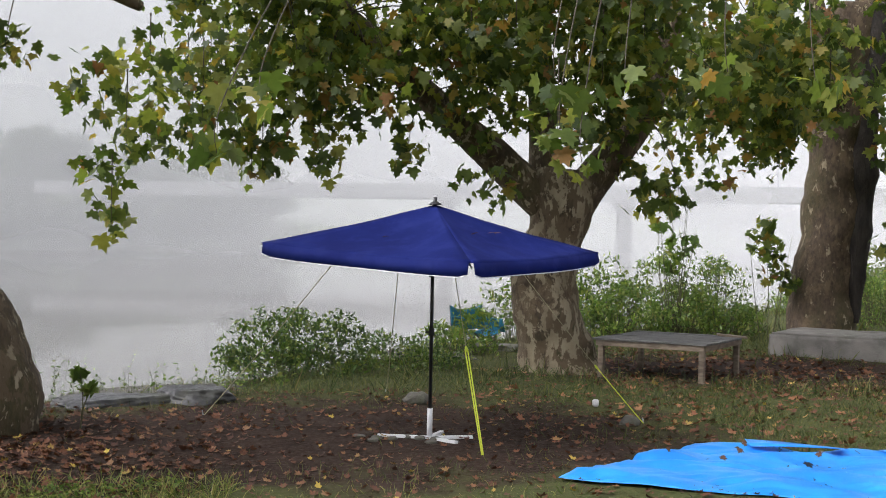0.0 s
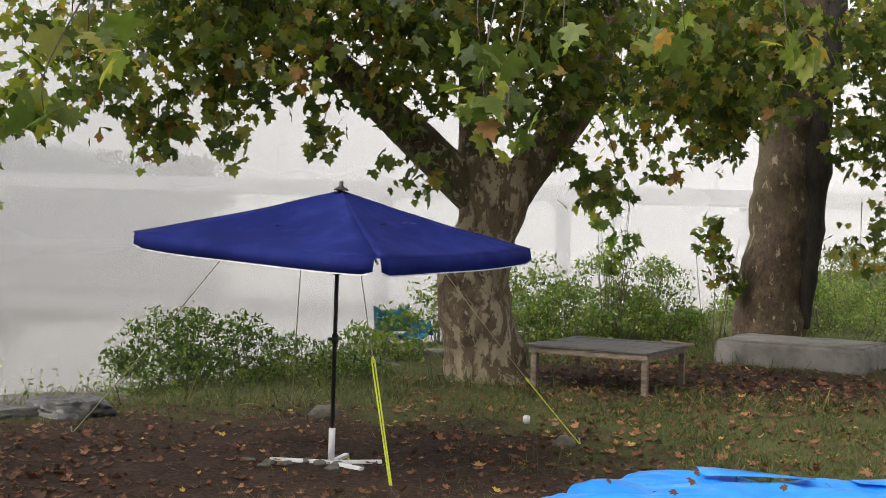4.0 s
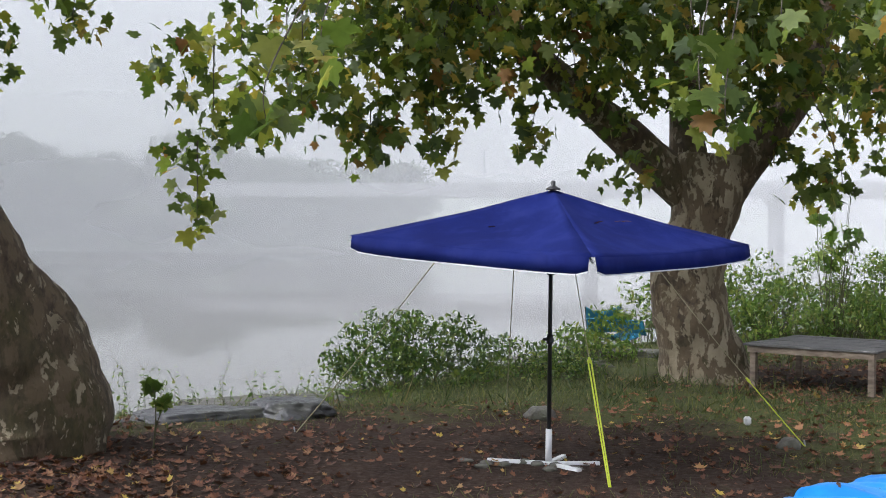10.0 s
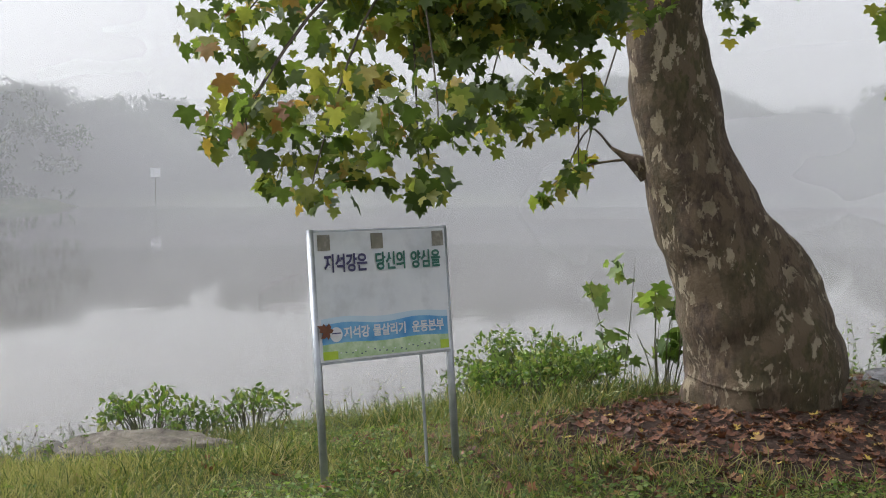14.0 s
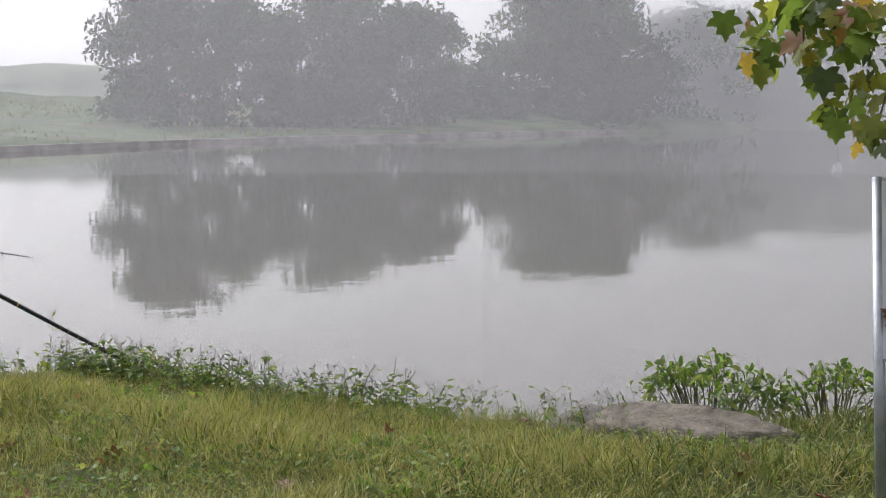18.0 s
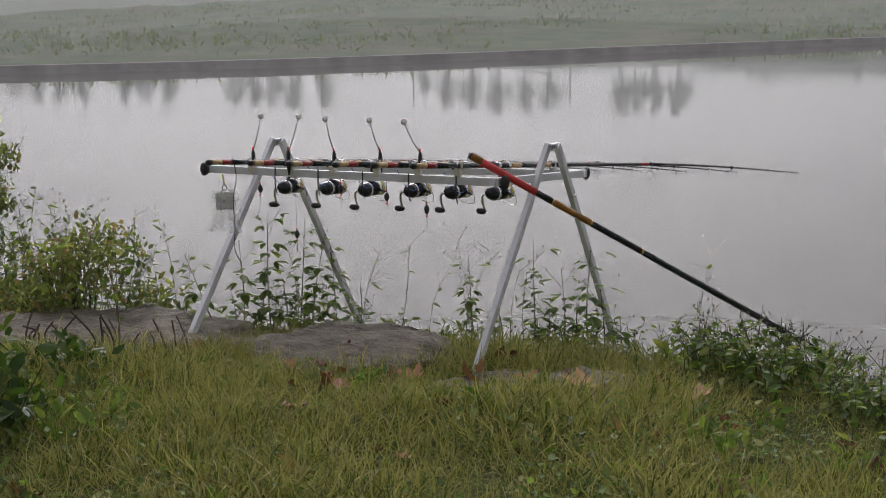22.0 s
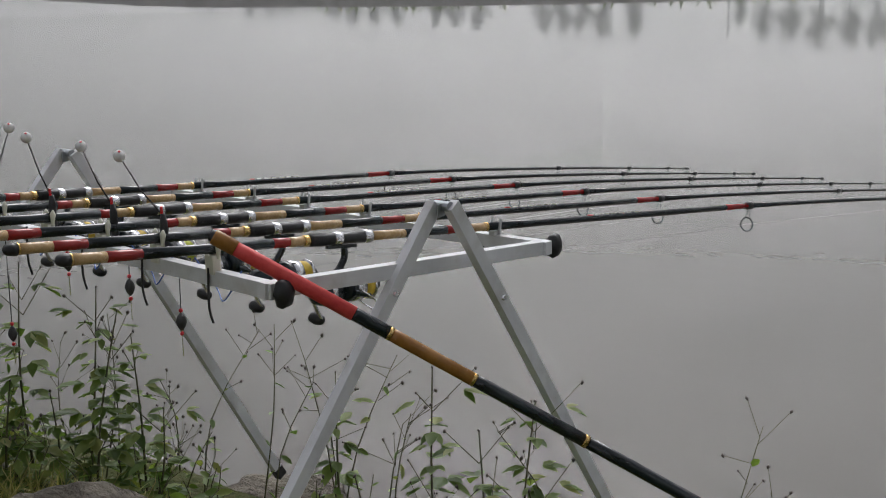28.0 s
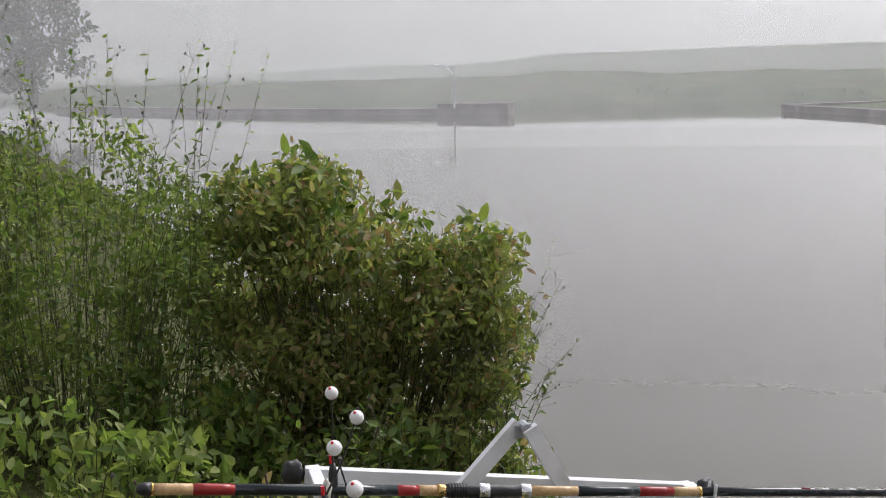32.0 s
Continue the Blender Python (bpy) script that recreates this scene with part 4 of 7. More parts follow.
    part("hub", tube([(0, 0, 1.22), (0, 0, 1.28)], 0.026, 12), BLACK, par)
    part("base_sleeve", tube([(0, 0, 0.03), (0, 0, 0.235)], 0.021, 14), WHITE_METAL, par, "white painted sleeve", True)
    for a, l in ((8, 0.33), (170, 0.4), (-50, 0.3), (70, 0.3)):
        part("base_arm", box((l, 0.036, 0.022), pose(0, 0, 0.016, 0, 0, a) @ pose(l / 2, 0, 0), 0.004), WHITE_METAL, par)
    return par


square_parasol()


def cord(label, a, b, r, material, sag=0.02, twin=0.0, knot=0.0):
    """A guy rope; above the knot it is a single thin pale cord."""
    t = thing("guy_rope", label, "rope", a, group="guy ropes of the parasol")
    d = Vector(b) - Vector(a)
    line = lambda u, o: d * u + Vector((o * (1 - 0.6 * u), 0, -sag * math.sin(math.pi * u)))
    if knot:
        part("thin_cord", tube([line(knot * i / 5, 0) for i in range(6)], 0.003, 6), DULL_ROPE, t, "thin pale cord")
        part("knot", tube([line(knot - 0.015, 0), line(knot, 0), line(knot + 0.015, 0)], [0.006, 0.011, 0.006], 8), material, t)
    for o in ((-twin, twin) if twin else (0,)):
        part("strand", tube([line(knot + (1 - knot) * i / 8, o) for i in range(9)], r, 6), material, t)
    part("peg", tube([d + Vector((0.01, 0, -0.06)), d + Vector((-0.01, 0.01, 0.05))], 0.006, 6), GALV, t)
    return t


cord("neon yellow doubled rope running down to a peg", (0.14, 7.3, 1.28), (0.36, 7.23, 0.0), 0.005, YELLOW_ROPE, 0.0, 0.012, 0.42)
cord("dull yellow rope tied down beside a stone", (0.72, 8.75, 1.28), (1.8, 8.87, 0.0), 0.0045, YELLOW_ROPE, 0.02, 0.0, 0.62)
cord("thin dull cord stretched to the bank rocks", (-0.72, 8.3, 1.36), (-1.86, 9.0, -0.01), 0.004, DULL_ROPE)
cord("thin pale cord behind the pole", (-0.25, 8.6, 1.38), (-0.36, 10.6, 0.0), 0.0035, DULL_ROPE)


# ---- park: tarpaulin, table, block, chair, path ----
def tarpaulin():
    t = thing("tarpaulin", "crumpled bright blue tarpaulin spread on the grass", "tarpaulin", (2.7, 6.7, 0))
    A, B, C, D = (Vector(p) - Vector((2.7, 6.7, 0)) for p in ((0.78, 6.28, 0), (1.95, 7.62, 0), (4.5, 7.35, 0), (3.7, 5.2, 0)))
    n, m = 90, 60
    verts, faces = [], []
    for i in range(n + 1):
        for j in range(m + 1):
            u, v = i / n, j / m
            p = (A.lerp(D, u)).lerp(B.lerp(C, u), v)
            q = Vector((p.x * 1.6, p.y * 2.6, 0.3))
            fold = abs(noise.noise(q)) * 0.075 + abs(noise.noise(q * 2.7)) * 0.03
            rim = 0.075 * max(0, (v - 0.88) / 0.12) * max(0.0, noise.noise(Vector((u * 5.0, 3.1, 0))) + 0.45)
            z = on_flat(p.x + 2.7, p.y + 6.7) + 0.012 + fold * min(1, 6 * min(v, 1 - v) + 0.3) + rim
            p += Vector((noise.noise(Vector((u * 6, v * 6, 1))), noise.noise(Vector((u * 6, v * 6, 7))), 0)) * 0.06
            verts.append((p.x, p.y, z))
    w = m + 1
    faces = [(i * w + j, (i + 1) * w + j, (i + 1) * w + j + 1, i * w + j + 1) for i in range(n) for j in range(m)]
    sheet = mesh_from("sheet", verts, faces, TARP, t, True)
    sheet.modifiers.new("thick", "SOLIDIFY").thickness = 0.003
    bm = bmesh.new()
    for i in range(18):
        u = 0.06 + 0.9 * i / 17
        p = (B.lerp(C, u)) + Vector((0.2, -0.16 - 0.06 * math.sin(5 * u), 0))
        bm.verts.new((p.x, p.y, 0.05 + 0.02 * math.sin(7 * u)))
        bm.verts.new((p.x, p.y + 0.16, 0.062 + 0.022 * math.sin(9 * u + 1)))
    bm.verts.ensure_lookup_table()
    for i in range(17):
        if i not in (5, 6, 11):
            bm.faces.new([bm.verts[k] for k in (2 * i, 2 * i + 2, 2 * i + 3, 2 * i + 1)])
    loose = [v for v in bm.verts if not v.link_faces]
    bmesh.ops.delete(bm, geom=loose, context="VERTS")
    fold = part("folded_edge", bm, TARP, t, "turned-over edge", True)
    fold.modifiers.new("thick", "SOLIDIFY").thickness = 0.004


def on_flat(x, y):
    return float(ground_height([(x, y)])[0])


tarpaulin()


def platform_table():
    t = thing("platform_table", "weathered grey plank platform table with a split corner", "table", (2.8, 12.7, 0), -32)
    n = 9
    w = 1.36 / n
    for i in range(n):
        y = -0.68 + w * (i + 0.5)
        short = 0.14 if i == n - 1 else 0.0
        bm = box((1.32 - short, w - 0.006, 0.022), pose(-short / 2, y, 0.415 + rng.uniform(-0.002, 0.003), 0, rng.uniform(-0.3, 0.3), 0), 0.003)
        part("plank", bm, WOOD_GREY, t)
    for y in (-0.64, 0.64):
        part("apron", box((1.24, 0.035, 0.06), pose(0, y, 0.372), 0.004), WOOD_BROWN, t)
    for x in (-0.61, 0.61):
        part("apron", box((0.035, 1.24, 0.06), pose(x, 0, 0.372), 0.004), WOOD_BROWN, t)
    for x in (-0.58, 0.58):
        for y in (-0.59, 0.59):
            part("leg", box((0.06, 0.06, 0.36), pose(x, y, 0.165), 0.006), WOOD_BROWN, t)
    part("split_board", box((0.34, 0.10, 0.02), pose(0.52, 0.60, 0.433, 4, 5, 30), 0.003), WOOD_BROWN, t, "lifted broken board")


platform_table()


def rough_block(name, label, category, size, at, rz, material, cuts=14, rough=0.03, bevel=0.02, group=""):
    bm = bmesh.new()
    bmesh.ops.create_cube(bm, size=1.0)
    bmesh.ops.scale(bm, vec=size, verts=bm.verts)
    bmesh.ops.bevel(bm, geom=bm.edges[:], offset=bevel, segments=2, affect="EDGES")
    bmesh.ops.subdivide_edges(bm, edges=bm.edges[:], cuts=cuts, use_grid_fill=True)
    for v in bm.verts:
        k = noise.noise(v.co * 2.3 + Vector(at)) + 0.5 * noise.noise(v.co * 6.5 + Vector(at))
        v.co += v.co.normalized() * rough * k
    ob = finish(name, bm, material, None, True)
    ob.matrix_world = pose(*at, 0, 0, rz)
    return tagged(ob, label, category, group)


rough_block("concrete_block", "long stained concrete slab lying on the earth", "block", (1.80, 1.43, 0.36), (5.80, 15.36, 0.13), -34.6, CONCRETE, 6, 0.035, 0.025)


def stone(label, at, size, seed, material=None, flat=False, group="stones on the bank", rz=0.0):
    bm = bmesh.new()
    bmesh.ops.create_icosphere(bm, subdivisions=5 if size[0] > 0.3 else 3, radius=1.0)
    for v in bm.verts:
        p = v.co.copy()
        k = 1 + 0.28 * noise.noise(p * 1.3 + Vector((seed, 0, 0))) + 0.13 * noise.noise(p * 3.4 + Vector((0, seed, 0))) + 0.05 * noise.noise(p * 9 + Vector((0, 0, seed)))
        v.co = p * k
        if flat:
            v.co.z = max(min(v.co.z, 0.62 + 0.09 * noise.noise(p * 3 + Vector((seed, 0, 0))) + 0.05 * noise.noise(p * 9)), -0.9)
            v.co.z += 0.07 * noise.noise(Vector((p.x * 5, p.y * 16, seed)))
    bmesh.ops.scale(bm, vec=size, verts=bm.verts)
    ob = finish("stone", bm, material or STONE, None, True)
    ob.matrix_world = pose(*at, 0, 0, rz)
    return tagged(ob, label, "stone", group)


stone("small grey stone holding a guy rope", (1.66, 8.75, 0.03), (0.075, 0.07, 0.065), 2.0)
stone("rounded brown stone at the edge of the bare earth", (-0.07, 10.0, 0.03), (0.12, 0.10, 0.07), 5.0)
stone("flat wet slab of rock at the water's edge", (-2.78, 9.6, 0.0), (0.6, 0.30, 0.11), 9.0, WET_STONE, True, rz=30)
stone("flat wet slab of rock at the water's edge", (-2.1, 9.95, 0.02), (0.36, 0.30, 0.15), 12.0, WET_STONE, True, rz=-20)
stone("long flat bank rock behind the bush", (-2.6, 11.3, -0.13), (0.9, 0.45, 0.1), 15.0, None, True, rz=25)
stone("pale rock by the camp chair", (0.9, 15.2, 0.02), (0.5, 0.25, 0.12), 18.0, None, True)
stone("pale rock by the camp chair", (0.1, 14.2, 0.0), (0.6, 0.3, 0.12), 21.0, None, True)
stone("low rounded rock hump at the bank edge", (-6.05, 4.95, -0.16), (0.55, 0.32, 0.15), 27.0, BANK_ROCK, False, rz=40)
stone("low rounded rock at the bank edge", (-6.5, 4.6, -0.24), (0.34, 0.30, 0.15), 24.0)
for k in range(9):
    stone("small pale stone beside the parasol base", (-0.55 + 0.09 * k + rng.uniform(-0.05, 0.05), 7.75 + rng.uniform(-0.14, 0.2), 0.012), (0.045, 0.035, 0.02), 30.0 + k, None, False, "pale stones at the parasol base")
rough_block("litter_cup", "small crumpled white paper cup by the tree", "litter", (0.055, 0.05, 0.07), (1.52, 9.7, 0.06), 20, WHITE_TRIM, 3, 0.02, 0.01)


def camp_chair():
    c = thing("camp_chair", "teal folding camp chair with a black frame", "chair", (0.90, 17.3, -0.30), 35)
    for a, b in (((-0.28, -0.22, 0), (0.25, -0.2, 0.42)), ((0.28, -0.22, 0), (-0.25, -0.2, 0.42)), ((-0.28, 0.22, 0), (0.25, 0.22, 0.42)), ((0.28, 0.22, 0), (-0.25, 0.22, 0.42)),
                 ((-0.27, -0.22, 0), (-0.26, 0.22, 0.42)), ((0.27, -0.22, 0), (0.26, 0.22, 0.42)), ((-0.27, 0.24, 0.0), (-0.3, 0.3, 0.78)), ((0.27, 0.24, 0.0), (0.3, 0.3, 0.78))):
        part("frame_tube", tube([a, b], 0.010, 6), BLACK, c)

    def cloth(name, f):
        bm = bmesh.new()
        V = [[bm.verts.new(f(i / 8, j / 8)) for j in range(9)] for i in range(9)]
        for i in range(8):
            for j in range(8):
                bm.faces.new((V[i][j], V[i + 1][j], V[i + 1][j + 1], V[i][j + 1]))
        ob = part(name, bm, TEAL_CLOTH, c, smooth=True)
        ob.modifiers.new("thick", "SOLIDIFY").thickness = 0.006
    cloth("seat", lambda u, v: (-0.27 + 0.54 * u, -0.24 + 0.48 * v, 0.42 - 0.08 * math.sin(math.pi * u) + 0.03 * abs(v - 0.5)))
    cloth("backrest", lambda u, v: (-0.30 + 0.60 * u, 0.24 + 0.06 * v + 0.05 * math.sin(math.pi * u), 0.42 + 0.36 * v - 0.08 * math.sin(math.pi * u) * v))
    cloth("armrest", lambda u, v: (0.27 + 0.06 * u, -0.24 + 0.46 * v, 0.60 - 0.2 * u))
    cloth("armrest", lambda u, v: (-0.27 - 0.06 * u, -0.24 + 0.46 * v, 0.60 + 0.03 * u))


camp_chair()

PATH_LEFT = [(1.5, 3.2), (2.72, 4.9), (4.2, 6.5), (5.56, 7.84), (8.78, 11.18), (12.2, 15.5), (15.3, 20.1), (21, 30), (28, 43), (33, 56), (34, 68), (31, 80)]
PATH_WIDE = [2.4, 2.4, 2.4, 2.4, 2.5, 2.6, 2.8, 3.2, 3.6, 3.8, 3.6, 3.2]


def garden_path():
    L = smooth_line([(*p, 0) for p in PATH_LEFT], 10)
    W = spread(PATH_WIDE, len(L))
    v = []
    for i, p in enumerate(L):
        t = (L[min(i + 1, len(L) - 1)] - L[max(i - 1, 0)]).normalized()
        for k in range(7):
            q = p + Vector((t.y, -t.x, 0)) * W[i] * k / 6
            if k in (0, 6):
                q += Vector((t.y, -t.x, 0)) * 0.08 * noise.noise(p * 1.7)
            v.append((q.x, q.y, on_flat(q.x, q.y) + (0.022 if k not in (0, 6) else -0.02)))
    f = [(i * 7 + k, i * 7 + k + 1, (i + 1) * 7 + k + 1, (i + 1) * 7 + k) for i in range(len(L) - 1) for k in range(6)]
    tagged(mesh_from("pavement_path", v, f, PATH_PAVE, None, True), "buff walking path curving through the grass", "path", kind="structure")


garden_path()


# ---- notice sign ----
def lettering(text, size, m, material, parent, label, squeeze=0.74):
    cu = bpy.data.curves.new("lettering", "FONT")
    cu.body, cu.size, cu.align_x, cu.align_y, cu.extrude = text, size, "CENTER", "CENTER", 0.0006
    cu.offset = 0.003 * size / 0.1
    tmp = bpy.data.objects.new("lettering", cu)
    scene.collection.objects.link(tmp)
    bpy.context.view_layer.update()
    me = bpy.data.meshes.new_from_object(tmp.evaluated_get(bpy.context.evaluated_depsgraph_get()))
    bpy.data.objects.remove(tmp)
    me.materials.clear()
    me.materials.append(material)
    ob = new("lettering", me)
    ob.parent, ob.matrix_basis = parent, m @ Matrix.Diagonal((squeeze, 1, 1, 1))
    return tagged(ob, label)


def notice_sign():
    s = thing("notice_sign", "faded white notice board with blue print on two steel posts", "sign", (-4.148, 4.818, 0))
    s.matrix_world = pose(-4.148, 4.818, 0, -4.9, -0.4, 73)
    front = lambda x, z, d=0.0: pose(x, -0.014 - d, z, 90, 0, 0)
    body = part("panel", box((0.80, 0.016, 0.63), pose(0, 0, 0.92), 0.002), SIGN_WHITE, s, "white panel")

    def patch(name, x0, x1, z0, z1, material, d, label="", wave=0.0):
        bm = bmesh.new()
        n = 24
        top = [bm.verts.new((x0 + (x1 - x0) * i / n, -0.009 - d, z1 + wave * math.sin(5 * i / n * 2.2 + x0))) for i in range(n + 1)]
        low = [bm.verts.new((x0 + (x1 - x0) * i / n, -0.009 - d, z0)) for i in range(n + 1)]
        for i in range(n):
            bm.faces.new((top[i], low[i], low[i + 1], top[i + 1]))
        ob = part(name, bm, material, body, label)
        ob.modifiers.new("thick", "SOLIDIFY").thickness = 0.0006
    patch("printed_band", -0.385, 0.385, 0.70, 0.815, SIGN_PALE, 0.0006, "pale blue printed band", 0.006)
    patch("printed_band", -0.385, 0.385, 0.685, 0.785, SIGN_BLUE, 0.0014, "sky blue printed band", 0.008)
    patch("printed_band", -0.385, 0.385, 0.615, 0.69, SIGN_GREEN, 0.0022, "pale green meadow print", 0.004)
    patch("printed_band", -0.385, -0.30, 0.615, 0.655, SIGN_LIME, 0.003, "lime green print")
    patch("printed_band", 0.33, 0.385, 0.615, 0.66, SIGN_LIME, 0.003, "lime green print")
    for x in (-0.345, -0.03, 0.352):
        patch("tape_patch", x - 0.038, x + 0.034, 1.145, 1.222, TAPE, 0.003, "square of brown tape")
    for i in range(22):
        x, z = -0.28 + 0.027 * i + rng.uniform(-0.008, 0.008), rng.uniform(0.622, 0.665)
        patch("printed_flower", x, x + 0.009, z, z + 0.006, INK_NAVY if i % 3 else WHITE_TRIM, 0.0034)
    bm = bmesh.new()
    bmesh.ops.create_cone(bm, cap_ends=True, segments=24, radius1=0.036, radius2=0.036, depth=0.001, matrix=pose(-0.305, -0.0135, 0.735, 90, 0, 0))
    part("emblem", bm, WHITE_TRIM, body, "round white emblem")
    patch("emblem_mark", -0.33, -0.28, 0.738, 0.744, INK_NAVY, 0.0058)
    lettering("지석강은", 0.094, front(-0.225, 1.075), INK_NAVY, body, "navy lettering")
    lettering("당신의", 0.094, front(0.045, 1.075), INK_GREEN, body, "green lettering")
    lettering("양심을", 0.094, front(0.265, 1.075), INK_GREEN, body, "green lettering")
    lettering("지석강", 0.062, front(-0.185, 0.735), WHITE_TRIM, body, "white lettering", 0.9)
    lettering("물살리기", 0.062, front(0.015, 0.735), WHITE_TRIM, body, "white lettering", 0.9)
    lettering("운동본부", 0.062, front(0.255, 0.735), WHITE_TRIM, body, "white lettering", 0.9)
    for x in (-0.405, 0.405):
        part("post", tube([(x, 0.012, -0.35), (x, 0.012, 1.24)], 0.020, 14), GALV, s, smooth=True)
        part("post_cap", tube([(x, 0.012, 1.238), (x, 0.012, 1.25)], [0.021, 0.016], 14), GALV, s)
    for z in (0.60, 1.238):
        part("rail", box((0.80, 0.02, 0.014), pose(0, 0.004, z), 0.002), GALV, s)
    part("stay", tube([(0.25, 0.06, -0.35), (0.23, 0.03, 0.62)], 0.008, 8), GALV, s, "thin rear stay")
    scatter("stuck_leaf", *PLANE_LEAF, placed(turns(1, 0.2, np.array([0.9]))[:, [0, 2, 1], :] * np.array([1, -1, 1])[None, :, None], [0.075], [(-0.37, -0.03, 0.755)]), DEAD_LEAF, s)


notice_sign()


# ---- fishing stand and rods ----
def beam(a, b, w, h, up=(0, 0, 1), bevel=0.002):
    """A rectangular bar from a to b."""
    a, b = Vector(a), Vector(b)
    d = b - a
    z = Vector(up) - d * (Vector(up).dot(d) / d.length_squared)
    z.normalize()
    y = z.cross(d.normalized())
    m = Matrix((d.normalized(), y, z)).transposed().to_4x4()
    m.translation = (a + b) / 2
    return box((d.length, w, h), m, bevel)


FA, FB, RA, RB = Vector((-9.09, 0.12, 0.615)), Vector((-8.79, 1.53, 0.618)), Vector((-9.90, 0.34, 0.520)), Vector((-9.61, 1.77, 0.552))
TOP_A, TOP_B = Vector((-9.52, 0.28, 0.715)), Vector((-9.231, 1.695, 0.735))


def rod_stand():
    s = thing("rod_stand", "white aluminium rod stand on two folding trestles", "rod stand", (-9.2, 1.0, -0.2))
    o = Vector((-9.2, 1.0, -0.2))
    for top, front, back in ((TOP_A, (-8.695, 0.159, -0.13), (-10.08, 0.48, -0.36)), (TOP_B, (-8.55, 1.50, -0.165), (-9.92, 1.88, -0.36))):
        side = (RA - RB).normalized()
        for foot, sgn in ((front, 1), (back, -1)):
            f = Vector(foot)
            if sgn < 0:
                f += (f - top) * 0.14
            t = top + side * 0.019 * sgn + (f - top).normalized() * 0.01
            f += side * 0.019 * sgn
            leg = part("leg", beam(t - o, f - o, 0.024, 0.034, side.cross(f - top)), WHITE_METAL, s)
            e = (f - t).normalized()
            part("foot_cap", beam(f - o - e * 0.03, f - o + e * 0.008, 0.028, 0.038, side.cross(f - top), 0.004), BLACK, leg, "black foot cap")
            k = t.lerp(f, 0.20)
            for sd in (1, -1):
                part("bolt", tube([k - o + side * 0.012 * sd, k - o + side * 0.019 * sd], [0.008, 0.006], 8), CHROME, leg)
        part("hinge", tube([top - o - side * 0.022 - Vector((0, 0, 0.012)), top - o + side * 0.022 - Vector((0, 0, 0.012))], 0.012, 10), GALV, s)
        part("hinge_plate", box((0.05, 0.004, 0.03), Matrix.Translation(top - o - Vector((0, 0, 0.02))), 0.001), GALV, s)
    for a, b, name in ((FA, FB, "front_bar"), (RA, RB, "rear_bar"), (FA, RA, "side_bar"), (FB, RB, "side_bar")):
        d = (b - a).normalized() * 0.02
        part(name, beam(a - o - d, b - o + d, 0.026, 0.034), WHITE_METAL, s)
    for p, q in ((FB, FA), (RB, FB), (FA, RA), (RA, FA)):
        d = (p - q).normalized()
        bm = bmesh.new()
        bmesh.ops.create_uvsphere(bm, u_segments=14, v_segments=8, radius=0.026)
        bmesh.ops.scale(bm, vec=(1.0, 0.7, 1.25), verts=bm.verts)
        for v in bm.verts:
            v.co *= 1 + 0.10 * math.cos(6 * math.atan2(v.co.z, v.co.x))
        bmesh.ops.translate(bm, vec=p - o + d * 0.045, verts=bm.verts)
        part("clamp_knob", bm, BLACK, s, "black clamp knob", True)
    return s


rod_stand()
ROD_Z = lambda x, y: 0.1144 * x + 1.690


